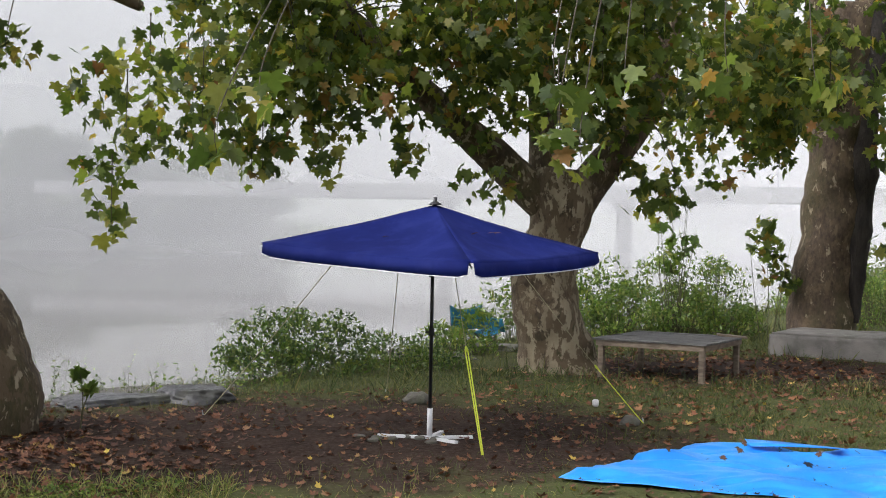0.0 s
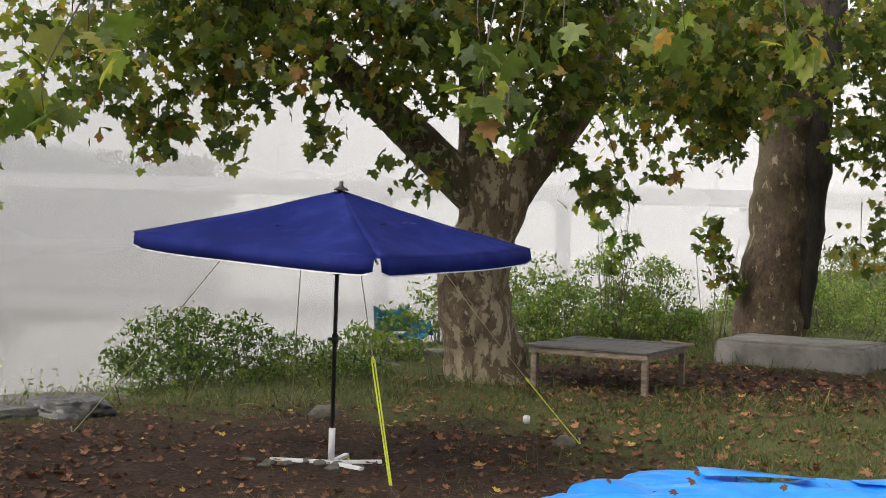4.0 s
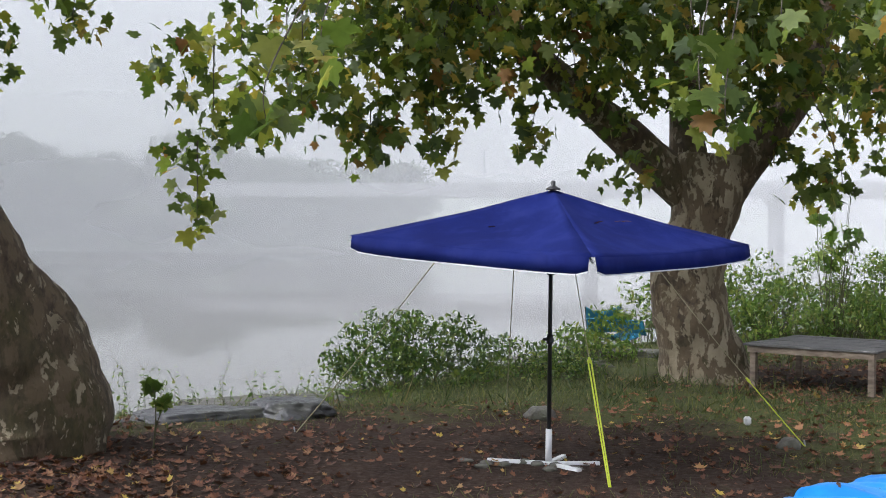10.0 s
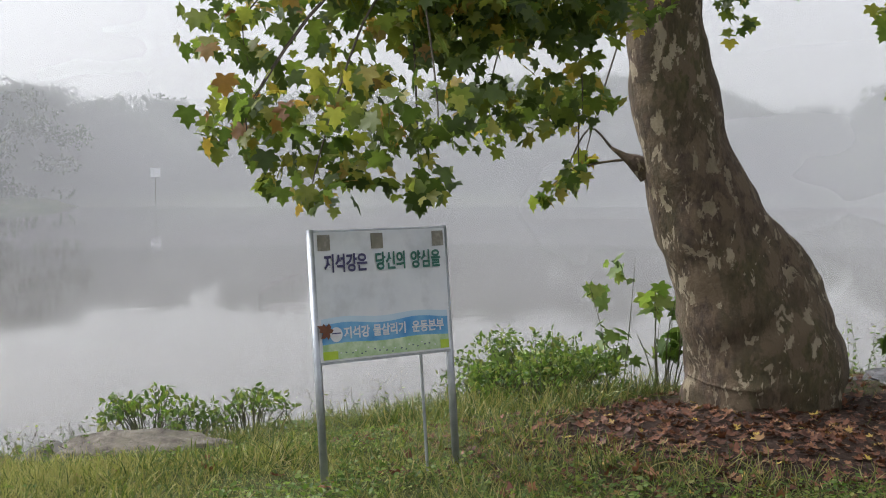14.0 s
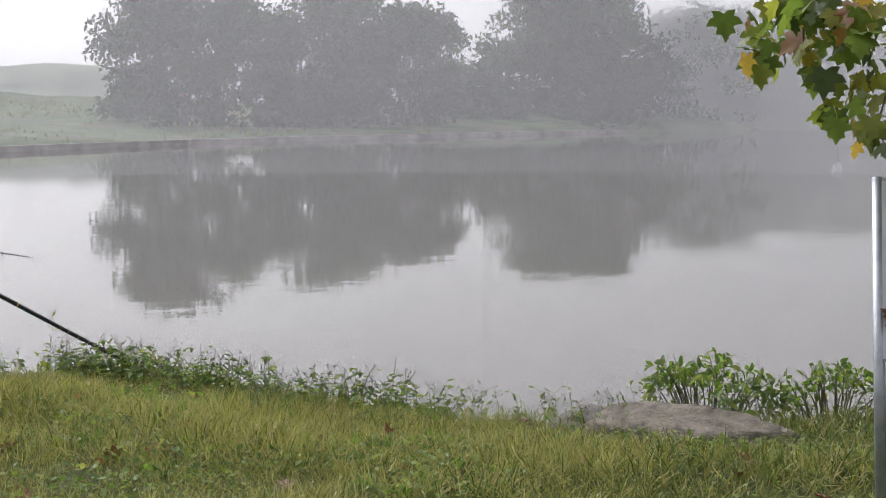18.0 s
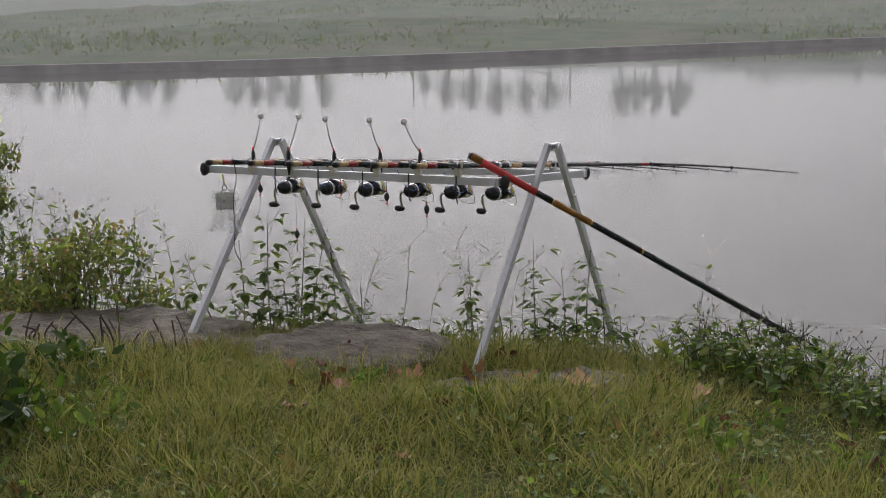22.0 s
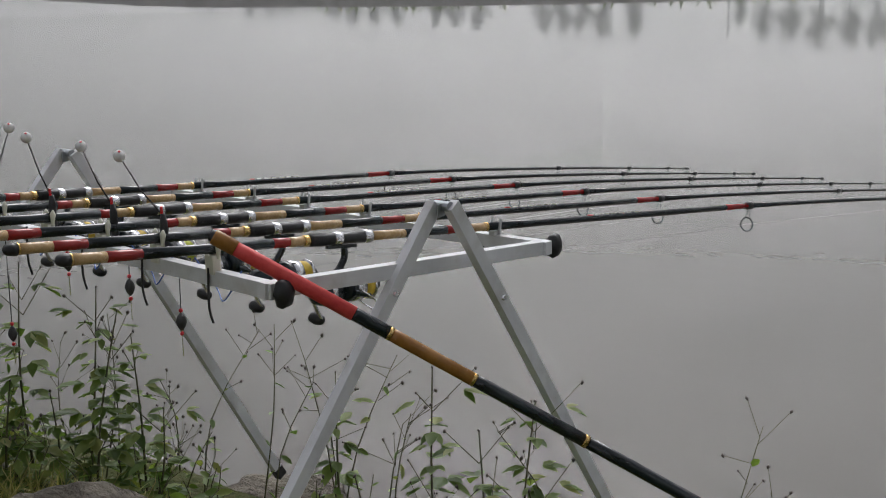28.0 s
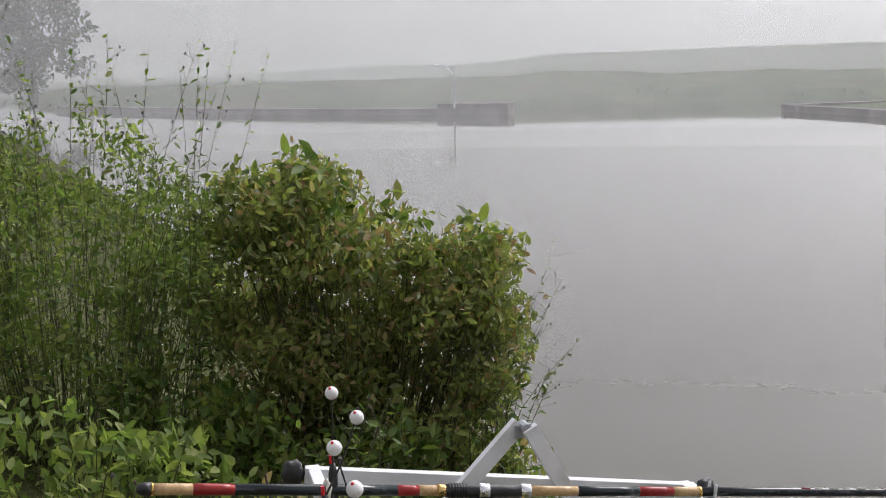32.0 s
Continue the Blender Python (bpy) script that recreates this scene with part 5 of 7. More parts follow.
def spinning_reel(parent, at, ax, yellow):
    """A spinning reel hung under the seat; ax is the rod's direction towards its tip."""
    side = Vector((0, 0, 1)).cross(ax).normalized()
    up = ax.cross(side)
    B = Matrix((ax, side, up)).transposed().to_4x4()
    B = B @ Matrix.Scale(1.16, 4)
    B.translation = at
    reel = part("reel_foot", beam(B @ Vector((-0.035, 0, -0.016)), B @ Vector((0.04, 0, -0.016)), 0.012, 0.008), BLACK_GLOSS, parent, "black reel foot")
    part("reel_stem", tube([B @ Vector(p) for p in smooth_line([(0.01, 0, -0.018), (0.012, 0, -0.04), (0.0, 0, -0.062), (-0.015, 0, -0.078)], 4)], 0.0085, 8), BLACK_GLOSS, reel)
    body = tube([B @ Vector((x, 0, -0.105)) for x in (-0.068, -0.06, -0.04, -0.01, 0.008)], [0.012, 0.026, 0.033, 0.031, 0.024], 16)
    part("reel_body", body, BLACK_GLOSS, reel, "glossy black reel body", True)
    # Chrome ring added in place of the bright highlights on the glossy body.
    part("body_highlight_ring", tube([B @ Vector((x, 0, -0.105)) for x in (-0.034, -0.032, -0.022, -0.020)], [0.031, 0.0345, 0.0345, 0.031], 20), CHROME, reel, "bright silver ring standing in for highlights on the body", True)
    part("rotor", tube([B @ Vector((x, 0, -0.10)) for x in (0.006, 0.012, 0.03)], [0.028, 0.036, 0.034], 20), BLACK_GLOSS, reel, smooth=True)
    part("spool_skirt", tube([B @ Vector((x, 0, -0.10)) for x in (0.028, 0.031, 0.052, 0.054)], [0.030, 0.035, 0.035, 0.03], 24), CHROME, reel, "silver spool skirt", True)
    part("line_winding", tube([B @ Vector((x, 0, -0.10)) for x in (0.053, 0.058, 0.074, 0.078)], [0.028, 0.0315, 0.0305, 0.028], 24), yellow, reel, "wound yellow line", True)
    part("spool_lip", tube([B @ Vector((x, 0, -0.10)) for x in (0.078, 0.080, 0.083, 0.090)], [0.034, 0.035, 0.030, 0.012], 24), CHROME, reel, smooth=True)
    part("drag_knob", tube([B @ Vector((x, 0, -0.10)) for x in (0.088, 0.102)], [0.014, 0.012], 12), BLACK, reel)
    bail = [(0.03, -0.038, -0.10), (0.055, -0.05, -0.12), (0.09, -0.03, -0.148), (0.095, 0.0, -0.152), (0.085, 0.03, -0.14), (0.03, 0.038, -0.105)]
    part("bail_wire", tube([B @ Vector(p) for p in smooth_line(bail, 5)], 0.0016, 6), CHROME, reel)
    part("rotor_arm", tube([B @ Vector(p) for p in ((0.012, -0.036, -0.105), (0.05, -0.042, -0.112))], [0.008, 0.005], 8), BLACK_GLOSS, reel)
    arm = [(-0.02, 0.03, -0.11), (-0.02, 0.055, -0.118), (-0.005, 0.062, -0.15), (0.012, 0.06, -0.178)]
    part("handle_arm", tube([B @ Vector(p) for p in smooth_line(arm, 4)], 0.0052, 8), CHROME, reel, "chrome crank arm", True)
    part("handle_knob", tube([B @ Vector((0.012, y, -0.18)) for y in (0.056, 0.062, 0.075, 0.092, 0.098)], [0.006, 0.012, 0.015, 0.012, 0.006], 12), BLACK, reel, "black knob", True)


def fishing_rod(b, ring, k):
    B = Vector((*b, ROD_Z(*b)))
    R = Vector((*ring, ROD_Z(*ring)))
    ax = (R - B).normalized()
    G = (R - B).length
    L = G * 2.15
    up = (Vector((0, 0, 1)) - ax * ax.z).normalized()
    side = ax.cross(up)

    def at(s):
        return ax * s - Vector((0, 0, 0.075 * max(0.0, (s - G) / (L - G)) ** 1.5))
    rad = lambda s: float(np.interp(s, [0, 0.65, 1.3, G, G + 0.05, 1.6 * G, L], [0.0118, 0.0112, 0.0102, 0.0086, 0.0078, 0.0056, 0.0026]))
    rod = thing("fishing_rod", "black and tan telescopic fishing rod with red bands, wet with drops", "fishing rod", B, group="rods on the stand")

    def sleeve(name, s0, s1, material, grow=0.0, label="", n=3, sides=14):
        pts = [at(s0 + (s1 - s0) * i / n) for i in range(n + 1)]
        rr = [rad(s0 + (s1 - s0) * i / n) + grow for i in range(n + 1)]
        return part(name, tube(pts, rr, sides), material, rod, label, True)
    part("butt_cap", tube([at(s) for s in (-0.022, -0.018, -0.008, 0.006)], [0.004, 0.010, 0.0135, 0.0138], 14), BLACK, rod, "black rubber butt cap", True)
    sleeve("trim_ring", 0.006, 0.010, GOLD, 0.0016)
    sleeve("tan_band", 0.010, 0.085, TAN)
    sleeve("red_band", 0.085, 0.165, RED)
    sleeve("blank", 0.165, 0.49, BLACK_GLOSS, 0, "dark green-black lacquered blank")
    sleeve("red_band", 0.49, 0.535, RED)
    sleeve("tan_band", 0.535, 0.575, TAN)
    sleeve("trim_ring", 0.575, 0.592, GOLD, 0.0018)
    seat = sleeve("reel_seat", 0.592, 0.77, BLACK, 0.0028, "black reel seat")
    for i in range(7):
        p = at(0.598 + 0.006 * i)
        part("thread", tube([p, p + ax * 0.003], rad(0.6) + 0.0042, 12), BLACK, seat)
    for s in (0.662, 0.752):
        part("hood", tube([at(s), at(s + 0.003), at(s + 0.02), at(s + 0.023)], [0.0145, 0.0162, 0.0158, 0.0145], 16), CHROME, seat, "silver hood", True)
    sleeve("tan_band", 0.778, 0.88, TAN)
    sleeve("blank", 0.88, 1.02, BLACK_GLOSS)
    sleeve("red_band", 1.02, 1.10, RED)
    sleeve("tan_band", 1.10, 1.16, TAN)
    sleeve("trim_ring", 1.16, 1.166, GOLD, 0.0014)
    sleeve("blank", 1.166, G - 0.13, BLACK_GLOSS, 0, "", 6)
    sleeve("red_band", G - 0.13, G - 0.012, RED)
    sleeve("blank", G - 0.012, L, BLACK_GLOSS, 0, "", 14, 8)
    for i in range(7):
        s = 0.66 * G + 0.035 * i
        part("print_mark", beam(at(s) + up * (rad(s) - 0.0002) + side * 0.003, at(s + 0.02) + up * (rad(s) - 0.0002) + side * (0.003 + 0.002 * (-1) ** i), 0.0016, 0.001), IVORY if i else RED, rod)
    for s, r in ((G, 0.022), (1.55 * G, 0.013), (1.85 * G, 0.010), (2.04 * G, 0.007), (L - 0.02, 0.005)):
        c = at(s)
        guide = part("line_guide", tube([c - ax * 0.012, c + ax * 0.014], rad(s) + 0.0035, 12), BLACK, rod, "black guide collar", True)
        leg = 0.038 if r > 0.02 else 0.02
        q = c - up * (leg + r)
        loop = [q + side * r * math.cos(a) + up * r * math.sin(a) for a in np.linspace(0, 2 * math.pi, 15)]
        part("guide_ring", tube(loop, max(0.0011, 0.1 * r), 6, False), BLACK_GLOSS, guide)
        for e in (-1, 1):
            part("guide_leg", tube([c - up * rad(s) + side * 0.003 * e + ax * 0.008, q + up * r * 0.9 + side * r * 0.35 * e], 0.0011, 5), BLACK_GLOSS, guide)
    drops = []
    for s in np.arange(0.2, 1.7 * G, 0.022):
        s += rng.uniform(-0.008, 0.008)
        drops.append((*(at(s) - up * (rad(s) + 0.0005) + side * rng.uniform(-0.003, 0.003)),))
    V = [(math.cos(a) * c, math.sin(a) * c, z) for z, c in ((-1, 0.4), (0, 1)) for a in (0, 2.1, 4.2)] + [(0, 0, 1.2)]
    F = [(0, 1, 4, 3), (1, 2, 5, 4), (2, 0, 3, 5), (3, 4, 6), (4, 5, 6), (5, 3, 6), (2, 1, 0)]
    tagged(scatter("water_drops", V, F, placed(turns(len(drops), 0.1), rng.uniform(0.0007, 0.0017, len(drops)), drops), CHROME, rod), "hanging water drops", kind="stuff")
    spinning_reel(rod, at(0.685), ax, YELLOW_LINE if k != 2 else YELLOW_ROPE)
    line = [at(0.78) - up * 0.1, at(G) - up * 0.06, at(1.55 * G) - up * 0.03, at(1.85 * G) - up * 0.02]
    part("line", tube(line, 0.0004, 4), LEAD, rod, "thin fishing line")
    return rod, at, ax, up


RODS = [((-8.70, 0.295), (-10.80, 0.615)), ((-8.673, 0.499), (-10.775, 0.89)), ((-8.613, 0.695), (-10.76, 1.15)), ((-8.584, 0.909), (-10.738, 1.417)), ((-8.532, 1.093), (-10.722, 1.687)), ((-8.502, 1.265), (-10.746, 1.977))]
BALLS = [(-9.039, 0.399), (-9.019, 0.588), (-8.919, 0.749), (-8.874, 0.964), (-8.807, 1.138)]


PALE_CLIP = surface("cloudy_clear_plastic", (0.46, 0.47, 0.47), (0.56, 0.57, 0.57), 30, 0.15, bump=0.03, dist=0.0005)


def rest_clip(p, ax, up, clear=False):
    """A two-pronged clip on a bar that holds a rod at p."""
    c = thing("rod_clip", "clear plastic rod clip on the rear bar" if clear else "ivory two-pronged rod clip on the front bar", "rod clip", p - up * 0.05, group="rod clips")
    side = ax.cross(up)
    mat = PALE_CLIP if clear else IVORY
    part("base", beam(Vector((0, 0, 0.026 if clear else -0.004)), Vector((0, 0, 0.038)), 0.022 if clear else 0.03, 0.022, ax, 0.004), mat, c)
    for e in (-1, 1):
        q = side * 0.0145 * e
        part("prong", tube([q + up * z for z in (0.03, 0.045, 0.06, 0.07)], [0.004, 0.005, 0.007, 0.002] if not clear else [0.004, 0.004, 0.004, 0.003], 8), mat, c, smooth=True)


for k, (b, ring) in enumerate(RODS):
    rod, at, ax, up = fishing_rod(b, ring, k)
    origin = rod.matrix_world.translation
    for ends, clear in (((FA, FB), False), ((RA, RB), True)):
        a, e = (Vector((v.x, v.y, 0)) for v in ends)
        n = Vector((-(e - a).y, (e - a).x, 0))
        s = (a - Vector((*b, 0))).dot(n) / ax.dot(n)
        rest_clip(origin + at(s), ax, up, clear)
    if k < 5:
        bx, by = BALLS[k]
        foot = origin + at(0.36 if k != 1 else 0.30) + up * 0.005
        ball = Vector((bx, by, 0.864))
        bell = thing("bite_bell", "white ball bell on a springy stalk clipped to a rod", "bite bell", foot, group="bite bells")
        top = ball - foot
        part("clip", tube([(0, 0, -0.06), (0, 0, -0.02), (0, 0, 0.03), (0, 0, 0.05)], [0.004, 0.010, 0.009, 0.005], 10), BLACK, bell, smooth=True)
        part("clip_arm", tube([(0.004, 0, 0.05), (0.004, 0, 0.066)], 0.0035, 6), RED_BEAD, bell)
        part("stalk", tube([(0, 0, 0.045), top * 0.5 + Vector((0, 0, 0.01)), top], [0.0022, 0.0018, 0.0014], 6), BLACK, bell)
        bm = bmesh.new()
        bmesh.ops.create_uvsphere(bm, u_segments=16, v_segments=10, radius=0.0132, matrix=Matrix.Translation(top))
        sphere = part("ball", bm, WHITE_BALL, bell, smooth=True)
        bm = bmesh.new()
        bmesh.ops.create_uvsphere(bm, u_segments=8, v_segments=6, radius=0.003, matrix=Matrix.Translation(top + Vector((0.005, 0.005, 0.0105))))
        part("red_dot", bm, RED_BEAD, sphere)
        low = foot + Vector((-0.02, 0.02, -0.05))
        drop = (0.06, 0.26, 0.05, 0.08, 0.13)[k]
        sk = thing("sinker_rig", "dark lead sinker with red beads hanging on a cord", "sinker", low, group="hanging sinkers")
        part("cord", tube([(0, 0, 0), (0.005, 0.0, -drop)], 0.0013, 5), BLACK, sk)
        part("sinker", tube([(0.005, 0, -drop - z) for z in (0.0, 0.008, 0.02, 0.032, 0.04)], [0.003, 0.009, 0.0125, 0.009, 0.003], 12), LEAD, sk, smooth=True)
        for z in (0.006, -0.048):
            bm = bmesh.new()
            bmesh.ops.create_uvsphere(bm, u_segments=8, v_segments=6, radius=0.005, matrix=Matrix.Translation((0.005, 0, -drop + z)))
            part("bead", bm, RED_BEAD, sk)
        part("swivel", tube([(0.005, 0, -drop - 0.05), (0.005, 0, -drop - 0.10)], 0.0012, 5), CHROME, sk)


def wire(label, pts, r=0.0022, material=None):
    o = Vector(pts[0])
    t = thing("loose_wire", label, "wire", o, group="loose wires")
    part("strand", tube([p - o for p in smooth_line(pts, 7)], r, 6), material or BLACK, t)


BLUE_WIRE = surface("blue_wire_sheath", (0.02, 0.08, 0.32), (0.03, 0.11, 0.4), 30, 0.4)
wire("black cable hanging from the front bar", [(-8.93, 0.30, 0.69), (-8.94, 0.31, 0.60), (-8.92, 0.30, 0.50), (-8.90, 0.31, 0.38), (-8.91, 0.30, 0.28), (-8.88, 0.34, 0.22)])
for k in range(5):
    y = 0.42 + 0.22 * k
    x = -9.02 + 0.2 * (y - 0.4)
    wire("thin blue wire looped under the front bar", [(x, y, 0.65), (x - 0.03, y + 0.03, 0.58), (x + 0.02, y + 0.09, 0.57), (x + 0.02, y + 0.14, 0.64)], 0.0016, BLUE_WIRE)
    wire("black lead hanging under a rod", [(x + 0.03, y + 0.06, 0.64), (x + 0.035, y + 0.06, 0.56), (x + 0.03, y + 0.065, 0.52)], 0.003)


def control_box():
    c = thing("control_box", "small grey box in a clear plastic bag hung from the bar", "box", (-8.968, 0.238, 0.486))
    body = part("body", box((0.028, 0.082, 0.082), pose(0, 0, 0, 0, 0, 15), 0.005), GREY_BOX, c)
    part("dial", tube([(0.015, 0.004, 0.0), (0.018, 0.004, 0.0)], 0.006, 10), CHROME, body)
    for y in (-0.033, 0.033):
        for z in (-0.033, 0.033):
            part("screw", tube([(0.013 - 0.25 * y, y, z), (0.0165 - 0.25 * y, y, z)], 0.003, 8), CHROME, body)
    part("ring_hook", tube([Vector((0.0, 0.012 * math.cos(a), 0.06 + 0.012 * math.sin(a))) for a in np.linspace(0, 6.283, 13)], 0.003, 6, False), BLACK, c)
    part("hook_tie", tube([(0, 0, 0.07), (-0.03, -0.02, 0.115)], 0.003, 6), YELLOW_ROPE, c, "yellow tie")
    m, nt, bs = nodes_of("clear_plastic_film", 0.12)
    bs.inputs["Base Color"].default_value = (0.85, 0.86, 0.87, 1)
    tp = nt.nodes.new("ShaderNodeBsdfTransparent")
    mx = nt.nodes.new("ShaderNodeMixShader")
    rr = nt.nodes.new("ShaderNodeMapRange")
    rr.inputs["To Min"].default_value, rr.inputs["To Max"].default_value = 0.10, 0.38
    nt.links.new(noise_fac(nt, coords(nt), 26, 4), rr.inputs["Value"])
    nt.links.new(rr.outputs["Result"], mx.inputs["Fac"])
    nt.links.new(tp.outputs["BSDF"], mx.inputs[1])
    nt.links.new(bs.outputs["BSDF"], mx.inputs[2])
    nt.links.new(mx.outputs["Shader"], nt.nodes["Material Output"].inputs["Surface"])
    bm = bmesh.new()
    n = 14
    for x0 in (0.024, -0.024):
        V = [[bm.verts.new((x0 * (1 if j < 8 else max(0.25, 1 - 0.12 * (j - 8))) + 0.008 * noise.noise(Vector((i, j, x0)) * 0.5), -0.055 - 0.002 * j + (0.11 + 0.004 * j) * i / n, 0.055 - 0.2 * j / n + 0.008 * noise.noise(Vector((i, j, 3)) * 0.4))) for j in range(n + 1)] for i in range(n + 1)]
        for i in range(n):
            for j in range(n):
                bm.faces.new((V[i][j], V[i + 1][j], V[i + 1][j + 1], V[i][j + 1]))
    part("bag", bm, m, c, "crumpled clear plastic bag", True)


control_box()


def net_pole():
    a, b = Vector((-8.729, 1.444, 0.734)), Vector((-9.48, 2.87, -0.222))
    d = b - a
    p = thing("pole_handle", "long black pole with a coral red grip and gold end", "pole", a)
    seg = lambda n, s0, s1, r, m, label="": part(n, tube([d * s0, d * (s0 + 0.08 * (s1 - s0)), d * s1], [r * 0.97, r, r], 18), m, p, label, True)
    part("end_cap", tube([d * -0.004, d * 0.002], [0.012, 0.0155], 18), BLACK, p)
    seg("gold_end", 0.0, 0.027, 0.0165, AMBER, "gold lacquered end")
    seg("grip", 0.027, 0.172, 0.0155, CORAL, "coral red grip")
    seg("black_section", 0.172, 0.215, 0.0145, BLACK_GLOSS)
    seg("trim_ring", 0.215, 0.219, 0.0150, GOLD)
    seg("amber_section", 0.219, 0.32, 0.0143, AMBER)
    seg("trim_ring", 0.32, 0.324, 0.0148, GOLD)
    seg("black_section", 0.324, 0.463, 0.0140, BLACK_GLOSS)
    seg("trim_ring", 0.463, 0.468, 0.0146, GOLD)
    seg("black_section", 0.468, 1.0, 0.0135, BLACK_GLOSS)


net_pole()


# ---- bank: rocks, weeds, bushes ----
ROCKS = [(-8.72, -0.32, 0.62, 0.72), (-8.78, 0.88, 0.40, 0.50), (-8.28, 1.78, 0.33, 0.48)]
stone("broad lichen-grey bank rock beside the rod stand", (-8.72, -0.32, -0.25), (0.64, 0.74, 0.28), 41.0, BANK_ROCK, True, "bank rocks", 10)
stone("broad mossy bank rock under the rods", (-8.74, 0.90, -0.235), (0.45, 0.52, 0.24), 44.0, BANK_ROCK, True, "bank rocks", -15)
stone("rock under a rear trestle foot", (-10.2, 0.51, -0.78), (0.34, 0.32, 0.22), 51.0, BANK_ROCK, True, "bank rocks", 0)
stone("rock under a rear trestle foot", (-10.03, 1.93, -0.78), (0.32, 0.30, 0.22), 54.0, BANK_ROCK, True, "bank rocks", 30)
stone("broad dark bank rock by the trestle foot", (-8.28, 1.80, -0.21), (0.36, 0.5, 0.17), 47.0, BANK_ROCK, True, "bank rocks", 25)


def bush(label, at, clusters, leaf, material, density=7.0, twig=0.006, shape=None, sprigs=3):
    t = thing("bush", label, "bush", at)
    scatter("foliage", *(shape or OVAL_LEAF), crown_mats(clusters, leaf, density), material, t)
    bm = bmesh.new()
    for x, y, z, a, b in clusters:
        root = Vector((x * 0.35, y * 0.35, -0.25))
        for _ in range(sprigs):
            tip = Vector((x + rng.uniform(-a, a), y + rng.uniform(-a, a), z + rng.uniform(0, b)))
            line = smooth_line([root, root.lerp(tip, 0.5) + Vector((rng.uniform(-0.05, 0.05), 0, 0.08)), tip], 4)
            add_tube(bm, line, spread([twig, twig * 0.6, twig * 0.25], len(line)), 4)
    tagged(part("twig_work", bm, STEM, t), kind="stuff")
    return t


def heap(w, d, h, n, r):
    """Clusters that make up a low mound of leaves."""
    out = []
    for _ in range(n):
        a, q = rng.uniform(0, 6.283), math.sqrt(rng.uniform(0, 1))
        x, y = q * math.cos(a), q * math.sin(a)
        out.append((x * w, y * d, h * math.sqrt(max(0.05, 1 - q * q)) * rng.uniform(0.35, 1.0), r * rng.uniform(0.7, 1.3), r * rng.uniform(0.5, 0.9)))
    return out


bush("dense dark green bush overhanging the water", (-1.42, 12.3, -0.1), heap(0.92, 0.55, 0.86, 60, 0.2), 0.058, VINE, 8, 0.005, None, 1)
bush("low green bush along the bank edge", (-0.25, 13.2, -0.05), heap(0.8, 0.5, 0.42, 24, 0.2), 0.05, VINE, 8, 0.005, None, 1)
bush("low green bush along the bank edge", (0.45, 14.9, 0.0), heap(0.5, 0.5, 0.45, 16, 0.2), 0.07, WEED, 8)
bush("leafy shrub behind the camp chair", (1.35, 17.6, 0), heap(0.8, 0.5, 0.9, 20, 0.26), 0.08, WEED, 7)
for i, (x, y, h) in enumerate(((2.4, 18.2, 0.95), (3.3, 18.7, 1.15), (4.2, 19.3, 1.2), (5.1, 19.9, 1.1), (3.0, 17.4, 0.7), (4.0, 17.9, 0.7), (4.8, 18.5, 0.7), (7.2, 20.6, 0.9), (8.4, 21.6, 0.9))):
    bush("tall light green weeds along the bank", (x, y, 0), heap(0.62, 0.5, h * 1.18, 26, 0.24), 0.075, WEED, 7)
bush("young plane sapling among the weeds", (3.9, 17.9, 0), [(0, 0, 1.15, 0.34, 0.2), (0.1, 0, 1.45, 0.3, 0.22), (-0.15, 0, 1.7, 0.2, 0.14), (0.1, 0, 1.92, 0.14, 0.12)], 0.15, WEED, 8, 0.012, PLANE_LEAF)
bush("leafy plane shoots beside the tall tree", (5.15, 17.0, 0), [(0, 0, 1.1, 0.28, 0.22), (-0.05, 0, 1.4, 0.28, 0.2), (-0.1, 0, 1.75, 0.18, 0.16), (0.25, 0, 0.9, 0.2, 0.2), (-0.25, 0, 1.6, 0.12, 0.1)], 0.13, LEAF, 9, 0.01, PLANE_LEAF, 1)
bush("plane shoots sprouting at the tree base", (-4.45, 8.5, -0.05), [(0, 0, 0.35, 0.16, 0.14), (-0.05, 0, 0.65, 0.14, 0.12), (0.15, 0, 0.6, 0.1, 0.16), (0.1, 0.1, 0.3, 0.14, 0.12)], 0.13, WEED, 9, 0.008, PLANE_LEAF)
bush("plane shoots and brambles by the leaning tree", (-5.3, 8.15, -0.2), heap(0.7, 0.35, 0.42, 30, 0.13), 0.10, WEED, 6, 0.007, PLANE_LEAF)
bush("tangled bramble weeds between the sign and the tree", (-5.05, 7.75, -0.1), heap(0.85, 0.4, 0.5, 60, 0.13), 0.045, WEED, 6, 0.004, None, 2)
bush("leafy plane shoot at the trunk foot", (-4.55, 8.0, -0.05), [(-0.1, 0, 0.45, 0.16, 0.1), (-0.2, 0, 0.72, 0.2, 0.1), (0.02, 0, 0.9, 0.12, 0.1), (0.0, 0.1, 0.25, 0.18, 0.12)], 0.12, WEED, 5, 0.006, PLANE_LEAF, 1)
bush("thin two-leaved shoot at the trunk foot", (-2.72, 8.2, 0), [(0.03, 0, 0.42, 0.04, 0.03), (0.12, 0, 0.3, 0.04, 0.03)], 0.10, WEED, 4, 0.010, PLANE_LEAF, 1)
bush("low green shrub at the bank edge", (-6.35, 5.25, -0.1), heap(0.38, 0.36, 0.3, 16, 0.12), 0.05, WEED, 9)
bush("low green shrub at the bank edge", (-6.15, 5.9, -0.12), heap(0.3, 0.34, 0.22, 12, 0.1), 0.045, WEED, 9)
